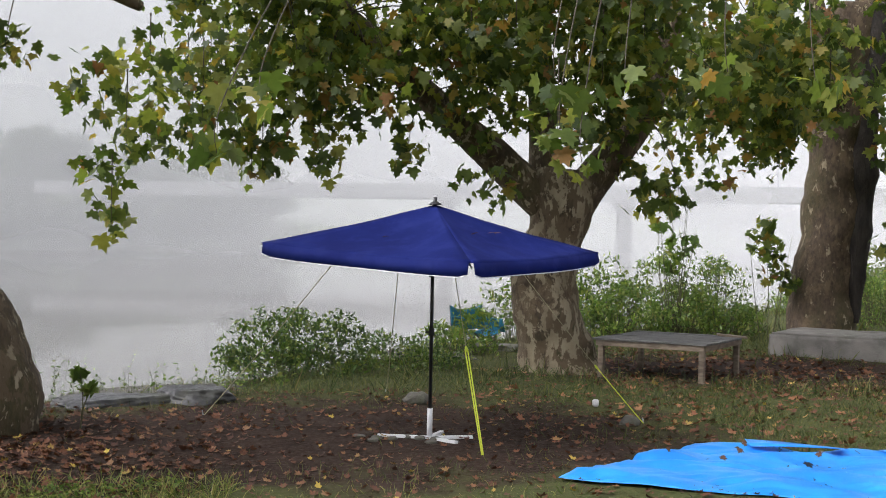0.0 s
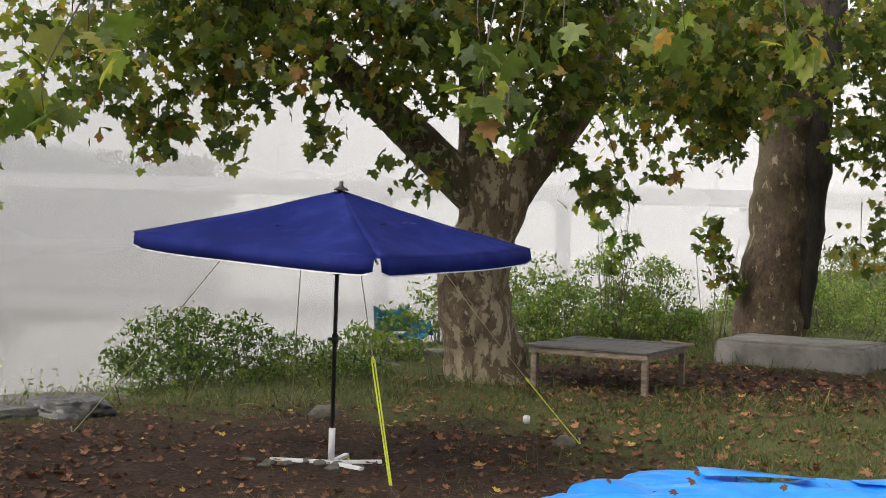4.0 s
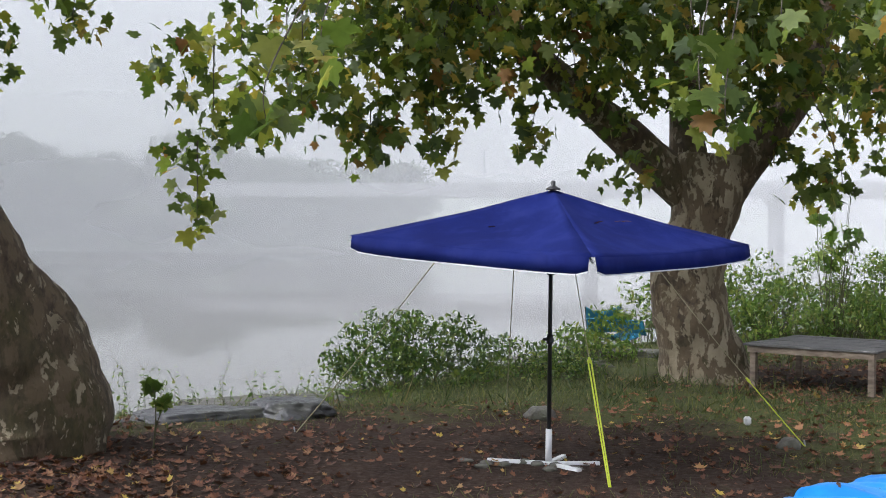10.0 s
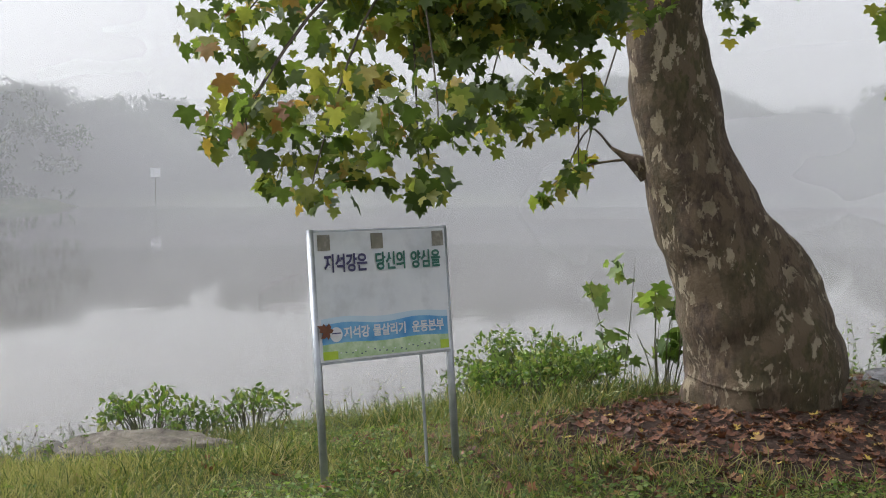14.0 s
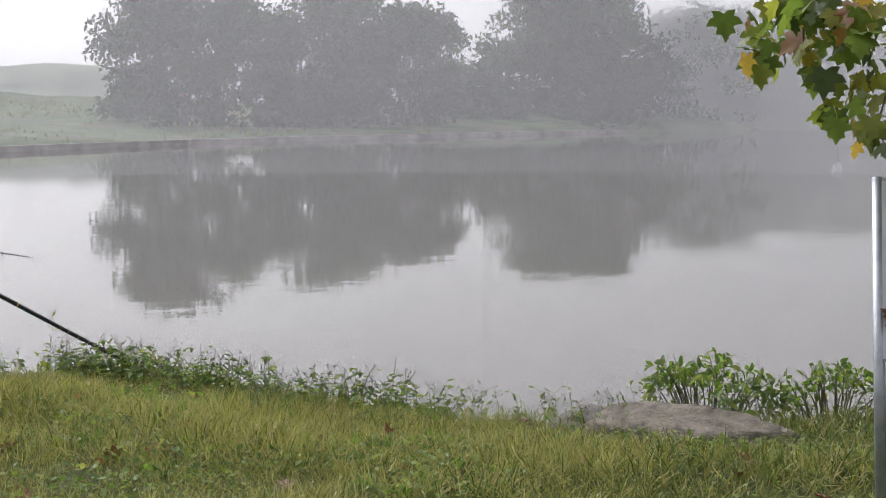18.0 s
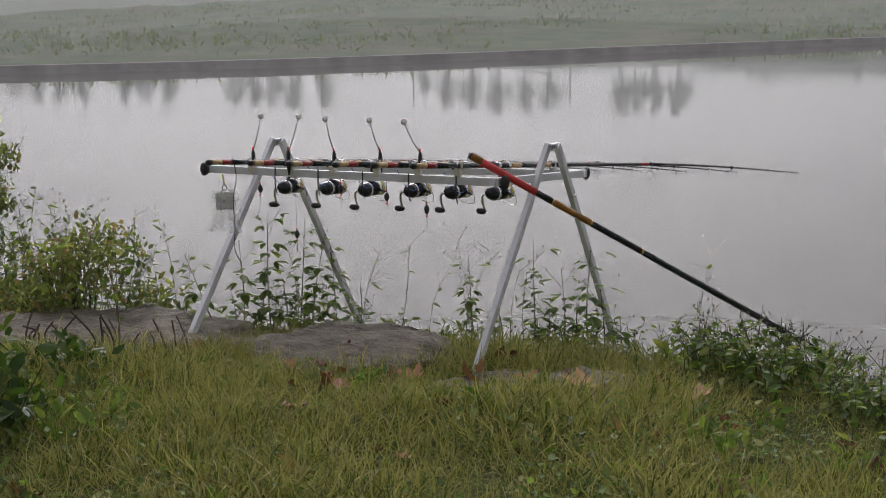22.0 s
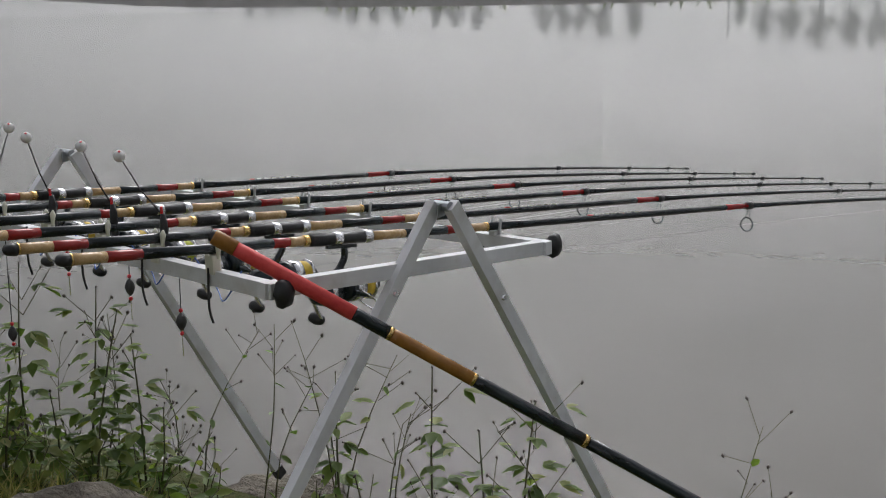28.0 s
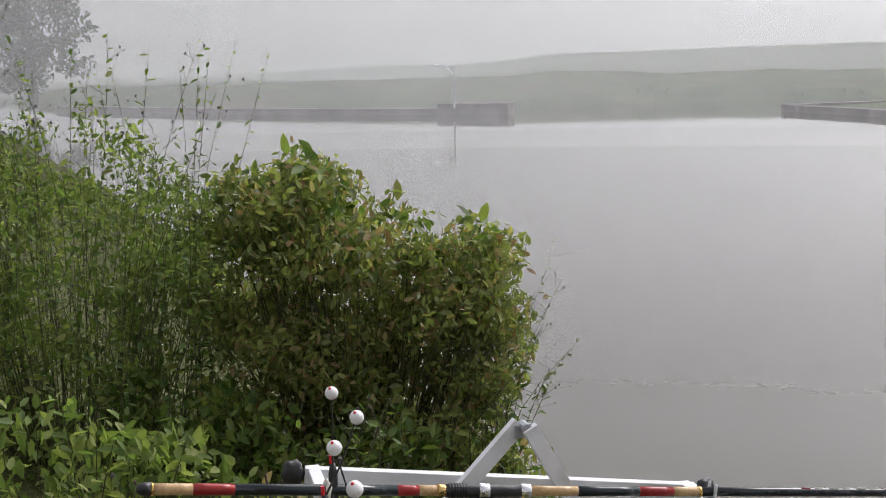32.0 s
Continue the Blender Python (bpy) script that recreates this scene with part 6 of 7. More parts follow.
def wall_of_leaves(a, b, tops, low, thick, n, r):
    """Clusters that fill a hedge between two points under a line of heights."""
    A, B = Vector(a), Vector(b)
    side = Vector((-(B - A).y, (B - A).x, 0)).normalized()
    out = []
    for _ in range(n):
        u, w = rng.uniform(0, 1), rng.uniform(-1, 1)
        top = float(np.interp(u, np.linspace(0, 1, len(tops)), tops)) - 0.22 * w * w
        p = A.lerp(B, u) + side * thick * w
        k = rng.uniform(0, 1) ** 0.7
        out.append((p.x, p.y, low + (top - low - 0.06) * k, r * rng.uniform(0.6, 1.3), r * rng.uniform(0.5, 0.9)))
    return out


bush("dense dark vine-covered bush at the water's edge", (-10.2, -2.62, -0.35), wall_of_leaves((0.62, -0.17, 0), (-0.62, 0.26, 0), (1.4, 1.52, 1.55, 1.36, 1.22, 1.2, 1.1), -0.25, 0.42, 260, 0.15), 0.042, DARK_WEED, 15, 0.005, None, 1)
bush("bright climbing vine over the dark bush", (-10.2, -2.62, -0.35), wall_of_leaves((0.55, -0.05, 0), (-0.55, 0.36, 0), (1.48, 1.5, 1.58, 1.38, 1.3, 1.25, 1.25), 1.0, 0.2, 34, 0.10), 0.075, WEED, 5, 0.004, None, 1)
bush("leafy nettles at the foot of the dark bush", (-9.85, -2.1, -0.4), wall_of_leaves((0.75, -0.2, 0), (-0.45, 0.08, 0), (0.9, 0.75, 0.6, 0.62, 0.6), -0.1, 0.16, 80, 0.13), 0.06, WEED, 10, 0.004, None, 1)
FEATHER = leaf_material("feathery_weed_leaf", [(0.0, (0.12, 0.18, 0.05)), (0.5, (0.22, 0.31, 0.08)), (1.0, (0.40, 0.44, 0.16))], 0.6, 0.6)
bush("weeds hanging over the water's edge", (-10.85, -2.95, -0.75), heap(0.45, 0.6, 0.5, 40, 0.13), 0.045, WEED, 6, 0.004, None, 1)
bush("tall feathery light green weeds", (-9.0, -2.6, -0.2), wall_of_leaves((0.65, 0.1, 0), (-0.55, -0.1, 0), (1.5, 1.6, 1.55, 1.65, 1.55, 1.3), -0.1, 0.4, 190, 0.13), 0.032, FEATHER, 7, 0.004, None, 1)
bush("broad-leaved green weeds in front of the bush", (-8.85, -1.45, -0.2), wall_of_leaves((0.45, 0.1, 0), (-0.5, -0.1, 0), (0.7, 0.72, 0.66, 0.6), -0.05, 0.25, 80, 0.13), 0.058, FEATHER, 6, 0.005, None, 1)
bush("weeds hanging over the water's edge", (-9.8, -1.0, -0.55), heap(0.4, 0.6, 0.36, 34, 0.12), 0.038, WEED, 3.5, 0.004, None, 1)
bush("weeds hanging over the water's edge", (-9.65, -0.25, -0.6), heap(0.25, 0.4, 0.3, 24, 0.11), 0.05, WEED, 7, 0.004, None, 1)
for x0, y0, tall0 in ((-7.5, -0.2, 0.2), (-7.2, 0.2, 0.17), (-6.9, 0.3, 0.14), (-7.75, 0.1, 0.16), (-7.15, 0.6, 0.12), (-6.7, 0.0, 0.16), (-7.0, -0.3, 0.2), (-6.5, 0.5, 0.12), (-6.3, 0.2, 0.14), (-7.4, 0.35, 0.13)):
    bush("dense leafy green weeds in the bank grass", (x0, y0, -0.04), heap(0.24, 0.24, tall0, 16, 0.08), 0.055, SHRUB if tall0 > 0.15 else WEED, 7, 0.003, None, 1)
bush("mugwort weeds behind the bank rock", (-9.25, -0.75, -0.3), heap(0.3, 0.5, 0.62, 26, 0.16), 0.042, DARK_WEED, 8, 0.004)
bush("dark broad-leaved plant in the grass", (-6.95, 0.05, -0.05), heap(0.2, 0.28, 0.36, 12, 0.12), 0.085, DARK_WEED, 7, 0.006)


def weeds(label, spots, tall, leaf, n_leaf, seedy=0.4, spread_r=0.05):
    """Upright weeds: thin stems with leaves up their length and dry seed heads."""
    t = thing("bank_weeds", label, "weeds", (0, 0, 0), kind="stuff")
    bm, L, S = bmesh.new(), [], []
    for x, y in spots:
        z0 = max(on_flat(x, y), -0.5) - 0.02
        h = tall * rng.uniform(0.5, 1.25)
        lean = Vector((rng.normal(0, 0.14), rng.normal(0, 0.14), 1)).normalized()
        a = Vector((x, y, z0))
        mid = a + lean * h * 0.55
        tip = a + lean * h + Vector((rng.normal(0, spread_r), rng.normal(0, spread_r), 0))
        line = smooth_line([a, mid, tip], 3)
        add_tube(bm, line, spread([0.0028, 0.0018, 0.0008], len(line)), 4, False)
        for i in range(n_leaf):
            p = a.lerp(mid, min(1, 2 * i / n_leaf)) if i < n_leaf / 2 else mid.lerp(tip, 2 * i / n_leaf - 1)
            L.append((p, leaf * rng.uniform(0.5, 1.3) * (1.15 - 0.6 * i / n_leaf)))
        if rng.uniform() < seedy:
            for _ in range(6):
                b0 = mid.lerp(tip, rng.uniform(0.3, 1))
                b1 = b0 + Vector((rng.normal(0, 0.05), rng.normal(0, 0.05), rng.uniform(0.02, 0.09)))
                add_tube(bm, [b0, b1], [0.0009, 0.0006], 3, False)
                S.append(tuple(b1))
    part("stems", bm, STEM, t)
    n = len(L)
    scatter("leaves", *OVAL_LEAF, placed(turns(n, 0.5), [s for _, s in L], [tuple(p) for p, _ in L]), WEED, t)
    if S:
        V = [(1, 0, 0), (-0.5, 0.8, 0), (-0.5, -0.8, 0), (0, 0, 1.4), (0, 0, -1.4)]
        F = [(0, 1, 3), (1, 2, 3), (2, 0, 3), (1, 0, 4), (2, 1, 4), (0, 2, 4)]
        scatter("seed_heads", V, F, placed(turns(len(S), 0.3), rng.uniform(0.003, 0.0065, len(S)), S), FAR_BARK, t)
    return t


def along(points, n, jitter):
    P = smooth_line([(*p, 0) for p in points], 8)
    out = []
    for _ in range(n):
        p = P[int(rng.integers(len(P)))]
        out.append((p.x + rng.normal(0, jitter), p.y + rng.normal(0, jitter)))
    return out


def lance_weeds(label, spots):
    """Upright branching weeds with opposite sprays of three lance-shaped leaves and knobbly seed heads."""
    t = thing("bank_weeds", label, "weeds", (0, 0, 0), kind="stuff")
    bm, M, S = bmesh.new(), [], []

    def spray(p, yaw, size):
        for da, k in ((-0.7, 0.75), (0.0, 1.0), (0.7, 0.75)):
            a = yaw + da
            R = np.array(Matrix.Rotation(a - math.pi / 2, 3, "Z") @ Matrix.Rotation(rng.uniform(-0.6, 0.25), 3, "X"))
            M.append(np.column_stack([R * (size * k), np.array(p + Vector((math.cos(yaw), math.sin(yaw), 0)) * size * 0.35)]))

    for x, y, h in spots:
        a = Vector((x, y, max(on_flat(x, y), -0.5) - 0.03))
        h -= a.z
        tip = a + Vector((rng.normal(0, 0.05), rng.normal(0, 0.05), h))
        line = smooth_line([a, a.lerp(tip, 0.5) + Vector((rng.normal(0, 0.015), rng.normal(0, 0.015), 0)), tip], 5)
        add_tube(bm, line, spread([0.0042, 0.003, 0.0014], len(line)), 5, False)
        yaw = rng.uniform(0, 6.28)
        for i in range(int(h / 0.055)):
            u = 0.15 + 0.8 * i * 0.055 / h
            p = a.lerp(tip, u)
            yaw += 1.57
            for e in (0, math.pi):
                if u < 0.75:
                    spray(p, yaw + e, rng.uniform(0.06, 0.105) * (1.15 - 0.5 * u))
                else:
                    q = p + Vector((math.cos(yaw + e), math.sin(yaw + e), 1.1)) * rng.uniform(0.04, 0.12)
                    add_tube(bm, [p, q], [0.0013, 0.0009], 4, False)
                    spray(p.lerp(q, 0.5), yaw + e, rng.uniform(0.04, 0.07))
                    S.append(tuple(q))
        S.append(tuple(tip))
    part("stems", bm, STEM, t)
    V = [(0, 0, 0), (0.27, 0.35, 0.03), (0.18, 0.7, 0.0), (0, 1.0, -0.12), (-0.18, 0.7, 0.0), (-0.27, 0.35, 0.03)]
    scatter("leaves", V, OVAL_LEAF[1], M, WEED, t)
    V = [(1, 0, 0), (-0.5, 0.8, 0), (-0.5, -0.8, 0), (0, 0, 1.4), (0, 0, -1.4)]
    F = [(0, 1, 3), (1, 2, 3), (2, 0, 3), (1, 0, 4), (2, 1, 4), (0, 2, 4)]
    scatter("seed_heads", V, F, placed(turns(len(S), 0.3), rng.uniform(0.003, 0.006, len(S)), S), FAR_BARK, t)
    return t


weeds("leafy weeds and dry seed heads round the rod stand", along([(-9.3, 0.35), (-9.3, 0.7), (-9.25, 1.5), (-9.2, 2.1), (-9.05, 2.7), (-8.8, 3.1)], 120, 0.13), 0.2, 0.06, 9, 0.3)
weeds("tall dry seed stalks at the water's edge", along([(-9.5, 0.2), (-9.5, 1.0), (-9.45, 1.7), (-9.4, 2.4)], 16, 0.15), 0.5, 0.05, 6, 1.0, 0.09)
lance_weeds("bright leafy weeds along the bank edge", [(float(x), float(y), float(rng.uniform(-0.06, 0.12))) for x, y in along([(-9.0, 2.4), (-8.6, 2.9), (-8.0, 3.3), (-7.4, 3.8)], 34, 0.12)])
weeds("low leafy weeds on the bank edge", along([(-9.0, 2.3), (-8.6, 2.9), (-7.8, 3.4), (-7.2, 3.9)], 260, 0.16), 0.22, 0.065, 9, 0.25)
weeds("thin weeds along the bank edge", along([(-7.2, 3.9), (-6.6, 4.6), (-6.3, 5.4), (-6.0, 6.6), (-5.5, 8.0)], 130, 0.15), 0.22, 0.05, 7, 0.4)
weeds("tall thin weeds by the flat rocks", along([(-3.7, 10.3), (-3.2, 10.8), (-2.7, 11.2)], 34, 0.15), 0.42, 0.06, 8, 0.4)
weeds("mixed weeds by the bank bushes", along([(-2.2, 11.3), (-1.2, 12.2), (-0.4, 13.0), (0.4, 14.2), (0.7, 15.8)], 170, 0.25), 0.32, 0.07, 8, 0.3)
weeds("grey seed plumes along the meadow edge", along([(6.8, 18.4), (8.5, 20.0), (11.0, 22.0), (14.0, 25.0)], 260, 0.7), 0.75, 0.06, 7, 1.0, 0.12)
weeds("tall weeds by the big bush", along([(-9.2, -0.3), (-9.5, -0.9), (-9.9, -1.5)], 40, 0.14), 0.6, 0.07, 12, 0.6)
weeds("tall feathery seed stalks above the weeds", along([(-8.4, -2.2), (-8.8, -2.5), (-9.2, -2.5), (-9.5, -2.45)], 80, 0.2), 1.5, 0.055, 30, 0.8, 0.14)
weeds("thin seed sprays at the side of the bush", along([(-10.5, -2.1), (-10.7, -2.2), (-10.8, -2.3)], 30, 0.06), 0.95, 0.055, 24, 0.9, 0.12)


bush("tall dark leafy weed clump in the bank grass", (-6.98, 0.12, -0.08), heap(0.26, 0.3, 0.62, 34, 0.11), 0.06, SHRUB, 6, 0.005, None, 1)
lance_weeds("tall leafy weeds above the dark clump", [(-6.95, 0.2, 0.3), (-7.05, 0.05, 0.2), (-6.85, 0.0, 0.12), (-7.1, 0.3, 0.1)])
lance_weeds("leafy green weeds with dark seed heads behind the trestle", [(-9.25, 0.32, 0.44), (-9.35, 0.42, 0.34), (-9.2, 0.2, 0.26), (-9.1, 0.12, 0.22), (-9.3, 0.5, 0.3), (-9.15, 0.3, 0.12), (-9.4, 0.6, 0.22), (-9.25, 0.42, 0.06), (-9.05, 0.22, 0.04), (-9.3, 0.7, 0.05)])
lance_weeds("leafy green weeds with dark seed heads in front of the water", [(-9.35, 1.60, 0.28), (-9.3, 1.45, 0.02), (-9.35, 1.72, 0.14), (-9.38, 1.84, 0.22), (-9.3, 1.92, 0.08), (-9.4, 1.28, 0.2), (-9.25, 1.66, 0.0), (-9.3, 1.8, 0.04)])
bm = bmesh.new()
for _ in range(22):
    x, y = rng.uniform(-8.35, -8.15), rng.uniform(-0.35, 0.35)
    z = on_flat(x, y)
    add_tube(bm, smooth_line([(x, y, z - 0.02), (x + rng.normal(0, 0.02), y + rng.normal(0, 0.02), z + 0.08), (x + rng.normal(0, 0.03), y + rng.normal(0, 0.03), z + rng.uniform(0.1, 0.22))], 3), 0.004, 5)
tagged(finish("dry_stubs", bm, FAR_BARK), "dry broken plant stubs in front of the rock", "stubs", kind="stuff")


# ---- grass and fallen leaves ----
def keep_land(P, lo=0.15):
    P = np.asarray(P)
    near = polyline_distance(P, NEAR_EDGE)
    left = polyline_distance(P, [(p.x, p.y) for p in smooth_line([(*q, 0) for q in PATH_LEFT], 5)])
    on_path = (left > 0.03) & (left < 2.5)
    return P[(near > lo) & ~on_path], None


def bare_amount(P):
    return np.exp(-(((P[:, 0] + 0.6) / 2.6) ** 2 + ((P[:, 1] - 8.2) / 2.0) ** 2)) + np.exp(-(((P[:, 0] - 4.0) / 2.7) ** 2 + ((P[:, 1] - 13.3) / 1.8) ** 2)) + 0.8 * np.exp(-(((P[:, 0] + 3.0) / 1.5) ** 2 + ((P[:, 1] - 6.9) / 1.4) ** 2))


def grass(label, x0, x1, y0, y1, n, lo, hi, lean=0.35, wide=1.0, land=0.1, material=None):
    P = np.column_stack([rng.uniform(x0, x1, n), rng.uniform(y0, y1, n)])
    P, _ = keep_land(P, land)
    clump = soft_noise(P, 1.3, 21.0) + 0.5 * soft_noise(P, 4.0, 31.0)
    tarp = (P[:, 0] > 0.9) & (P[:, 0] < 4.3) & (P[:, 1] > 5.2) & (P[:, 1] < 7.5)
    ok = (rng.uniform(0, 1, len(P)) > np.clip(bare_amount(P) * 1.25, 0, 0.985)) & (clump + rng.normal(0, 0.35, len(P)) > -0.65) & ~tarp
    for rx, ry, ra, rb in ROCKS:
        ok &= ((P[:, 0] - rx) / ra) ** 2 + ((P[:, 1] - ry) / rb) ** 2 > 0.75
    P = P[ok]
    h = rng.uniform(lo, hi, len(P)) * (1 + 0.7 * np.clip(clump[ok], -0.5, 1))
    pos = np.column_stack([P, ground_height(P) - 0.005])
    V = [(x * wide, y, z) for x, y, z in BLADE[0]]
    return tagged(scatter("grass", V, BLADE[1], placed(turns(len(P), lean), h, pos), material or GRASS), label, "grass", kind="stuff")


grass("worn green and straw-coloured bank grass", -9.4, -1.2, -1.0, 6.2, 170000, 0.035, 0.12, 0.75, 1.2)
def ground_cover(label, x0, x1, y0, y1, n, leaf, high, bias, seed):
    """Low broad-leaved plants in patches among the grass."""
    P, _ = keep_land(np.column_stack([rng.uniform(x0, x1, n), rng.uniform(y0, y1, n)]), 0.05)
    patch = soft_noise(P, 1.1, seed) + 0.6 * soft_noise(P, 3.1, seed + 7)
    P = P[(patch + rng.normal(0, 0.12, len(P)) > bias) & (bare_amount(P) < 0.55)]
    for rx, ry, ra, rb in ROCKS:
        P = P[((P[:, 0] - rx) / ra) ** 2 + ((P[:, 1] - ry) / rb) ** 2 > 0.8]
    pos = np.column_stack([P, ground_height(P) + high * rng.uniform(0.2, 1.0, len(P))])
    V = [(x * 1.5, y, z) for x, y, z in OVAL_LEAF[0]]
    tagged(scatter("ground_cover", V, OVAL_LEAF[1], placed(turns(len(P), 0.45), leaf * rng.uniform(0.5, 1.3, len(P)), pos), WEED), label, "weeds", kind="stuff")


ground_cover("low broad-leaved green plants among the bank grass", -9.0, -1.5, -1.0, 6.4, 60000, 0.032, 0.06, 0.22, 61.0)
ground_cover("clover-like green patches among the bank grass", -9.0, -1.5, -1.0, 6.4, 50000, 0.02, 0.05, 0.3, 83.0)
grass("long dry grass beside the bank rocks", -9.1, -6.8, -0.8, 3.2, 9000, 0.06, 0.13, 0.8, 0.7, 0.0, STRAW)
grass("dry straw mixed through the bank grass", -9.2, -4.2, -0.8, 5.0, 20000, 0.05, 0.11, 0.8, 0.9, 0.0, STRAW)
grass("yellowing long grass along the water's edge", -9.2, -5.2, -0.8, 4.2, 60000, 0.05, 0.13, 0.75, 0.9, 0.0, STRAW)
grass("long coarse grass in front of the bank rocks", -8.3, -6.6, -0.6, 3.0, 2500, 0.08, 0.18, 0.8, 0.7, 0.1, STRAW)
grass("short worn grass along the walk", -1.2, 7.0, -3.0, 6.2, 30000, 0.03, 0.07, 0.7, 1.6)
grass("short worn grass behind the weeds", -9.8, -1.2, -6.0, -1.0, 14000, 0.03, 0.08, 0.7, 1.6)
grass("patchy short grass under the trees", -4.5, 6.0, 6.2, 13.0, 60000, 0.03, 0.075, 0.6, 1.4, 0.1, LAWN)
grass("short green lawn beside the path", 2.4, 14.0, 5.6, 20.0, 118000, 0.03, 0.075, 0.6, 2.2, 0.1, LAWN)
grass("long meadow grass behind the trees", 5.0, 34.0, 18.0, 58.0, 70000, 0.09, 0.24, 0.6, 2.0, 0.1, LAWN)
grass("rough tangled grass by the sign and the leaning tree", -6.2, -4.2, 6.3, 8.5, 9000, 0.08, 0.2, 0.6, 0.9, -0.1)
grass("rough grass at the foot of the bank bushes", -3.2, 5.5, 10.4, 18.0, 14000, 0.06, 0.17, 0.5, 1.3, -0.2, LAWN)


def litter(label, x0, x1, y0, y1, n, size, focus=None, material=None):
    P = np.column_stack([rng.uniform(x0, x1, n), rng.uniform(y0, y1, n)])
    near = polyline_distance(P, NEAR_EDGE)
    P = P[near > 0.0]
    if focus is not None:
        fx, fy, r = focus
        P = P[rng.uniform(0, 1, len(P)) < np.exp(-((P[:, 0] - fx) ** 2 + (P[:, 1] - fy) ** 2) / (r * r))]
    pos = np.column_stack([P, ground_height(P) + (0.012 if size < 0.08 else 0.022)])
    return tagged(scatter("fallen_leaves", *CURLED_LEAF, placed(turns(len(P), 0.3 if size < 0.08 else 0.5), size * rng.uniform(0.5, 1.25, len(P)), pos), material or DEAD_LEAF), label, "leaves", kind="stuff")


litter("brown plane leaves lying on the earth", -4.2, 4.5, 4.6, 10.8, 3000, 0.042)
litter("rusty plane leaves strewn round the parasol", -2.0, 4.5, 5.0, 10.5, 700, 0.042, None, DEAD_LEAF)
litter("rusty fallen leaves over the lawn", 0.5, 8.5, 7.5, 13.0, 800, 0.065, None, BIG_DEAD)
litter("brown plane leaves heaped round the leaning tree", -5.4, -1.4, 4.8, 9.4, 5200, 0.052, (-3.2, 6.6, 1.7))
litter("brown plane leaves round the table", 1.8, 8.6, 10.5, 16.0, 2600, 0.06)
litter("scattered brown leaves in the bank grass", -8.6, -1.5, -0.5, 5.5, 260, 0.08, None, BIG_DEAD)
litter("large curled brown leaves in the bank grass", -8.4, -4.0, 0.3, 3.6, 14, 0.14, None, BIG_DEAD)
for x0, y0, w0, d0 in ((10, 22, 1.6, 1.2), (13, 24, 1.8, 1.3), (16, 27, 2.0, 1.5), (9, 25, 1.5, 1.2), (12, 29, 2.2, 1.5), (18, 32, 2.4, 1.8), (14, 34, 2.4, 1.8), (22, 40, 3.0, 2.2), (17, 42, 3.0, 2.2)):
    bush("low light green vines over the meadow edge", (x0, y0, 0), heap(w0, d0, 0.6, 30, 0.45), 0.08, WEED, 3, 0.006, None, 1)
for k in range(26):
    x0, y0 = rng.uniform(-8.2, -4.6), rng.uniform(0.2, 4.2)
    bush("low broad-leaved weed in the bank grass", (x0, y0, on_flat(x0, y0)), heap(0.16, 0.16, 0.08, 7, 0.06), 0.045, WEED, 6, 0.003, None, 1)
litter("brown leaves caught by the trestle foot", -9.0, -7.9, 0.0, 2.6, 70, 0.12, (-8.35, 1.35, 0.6), BIG_DEAD)
litter("brown leaves on the path", 4.5, 12.0, 5.0, 13.5, 150, 0.10)
spots = [(1.6, 6.9), (2.2, 7.2), (2.6, 6.8), (3.0, 7.15), (3.3, 7.3), (3.5, 7.0), (1.9, 6.6), (2.4, 6.4), (3.9, 7.2), (2.9, 6.9), (3.15, 6.6), (2.1, 6.95)]
tagged(scatter("fallen_leaves", *PLANE_LEAF, placed(turns(len(spots), 0.5), rng.uniform(0.035, 0.085, len(spots)), [(x, y, 0.115) for x, y in spots]), DEAD_LEAF), "dead leaves lying on the tarpaulin", "leaves", kind="stuff")
spots = [(0.42, 7.35, 1.565), (0.27, 7.32, 1.555), (-0.35, 7.2, 1.525)]
tagged(scatter("fallen_leaves", *PLANE_LEAF, placed(turns(3, 0.3), [0.085, 0.05, 0.04], spots), DEAD_LEAF), "dead leaves lying on the parasol", "leaves", kind="stuff")


# ---- distance: trees, levee rows, bridge ----
def far_tree(label, at, h, w, leaf, n=26, low=0.12, group="far trees", dense=16.0, foliage=None):
    t = thing("far_tree", label, "tree", at, group=group)
    C = []
    for _ in range(n):
        a, q, z = rng.uniform(0, 6.283), math.sqrt(rng.uniform(0, 1)), rng.uniform(low, 1.0)
        r = math.sqrt(max(0.06, 1 - ((z - 0.45) / 0.62) ** 2))
        C.append((q * r * w * math.cos(a), q * r * w * math.sin(a), z * h, w * 0.28 * rng.uniform(0.7, 1.3), h * 0.10 * rng.uniform(0.7, 1.4)))
    scatter("crown", *OVAL_LEAF, crown_mats(C, leaf, dense), foliage or FAR_LEAF, t)
    part("trunk", tube([(0, 0, -0.5), (0, 0, h * 0.4), (0.1, 0, h * 0.75)], [0.04 * h, 0.03 * h, 0.012 * h], 8), FAR_BARK, t)
    return t


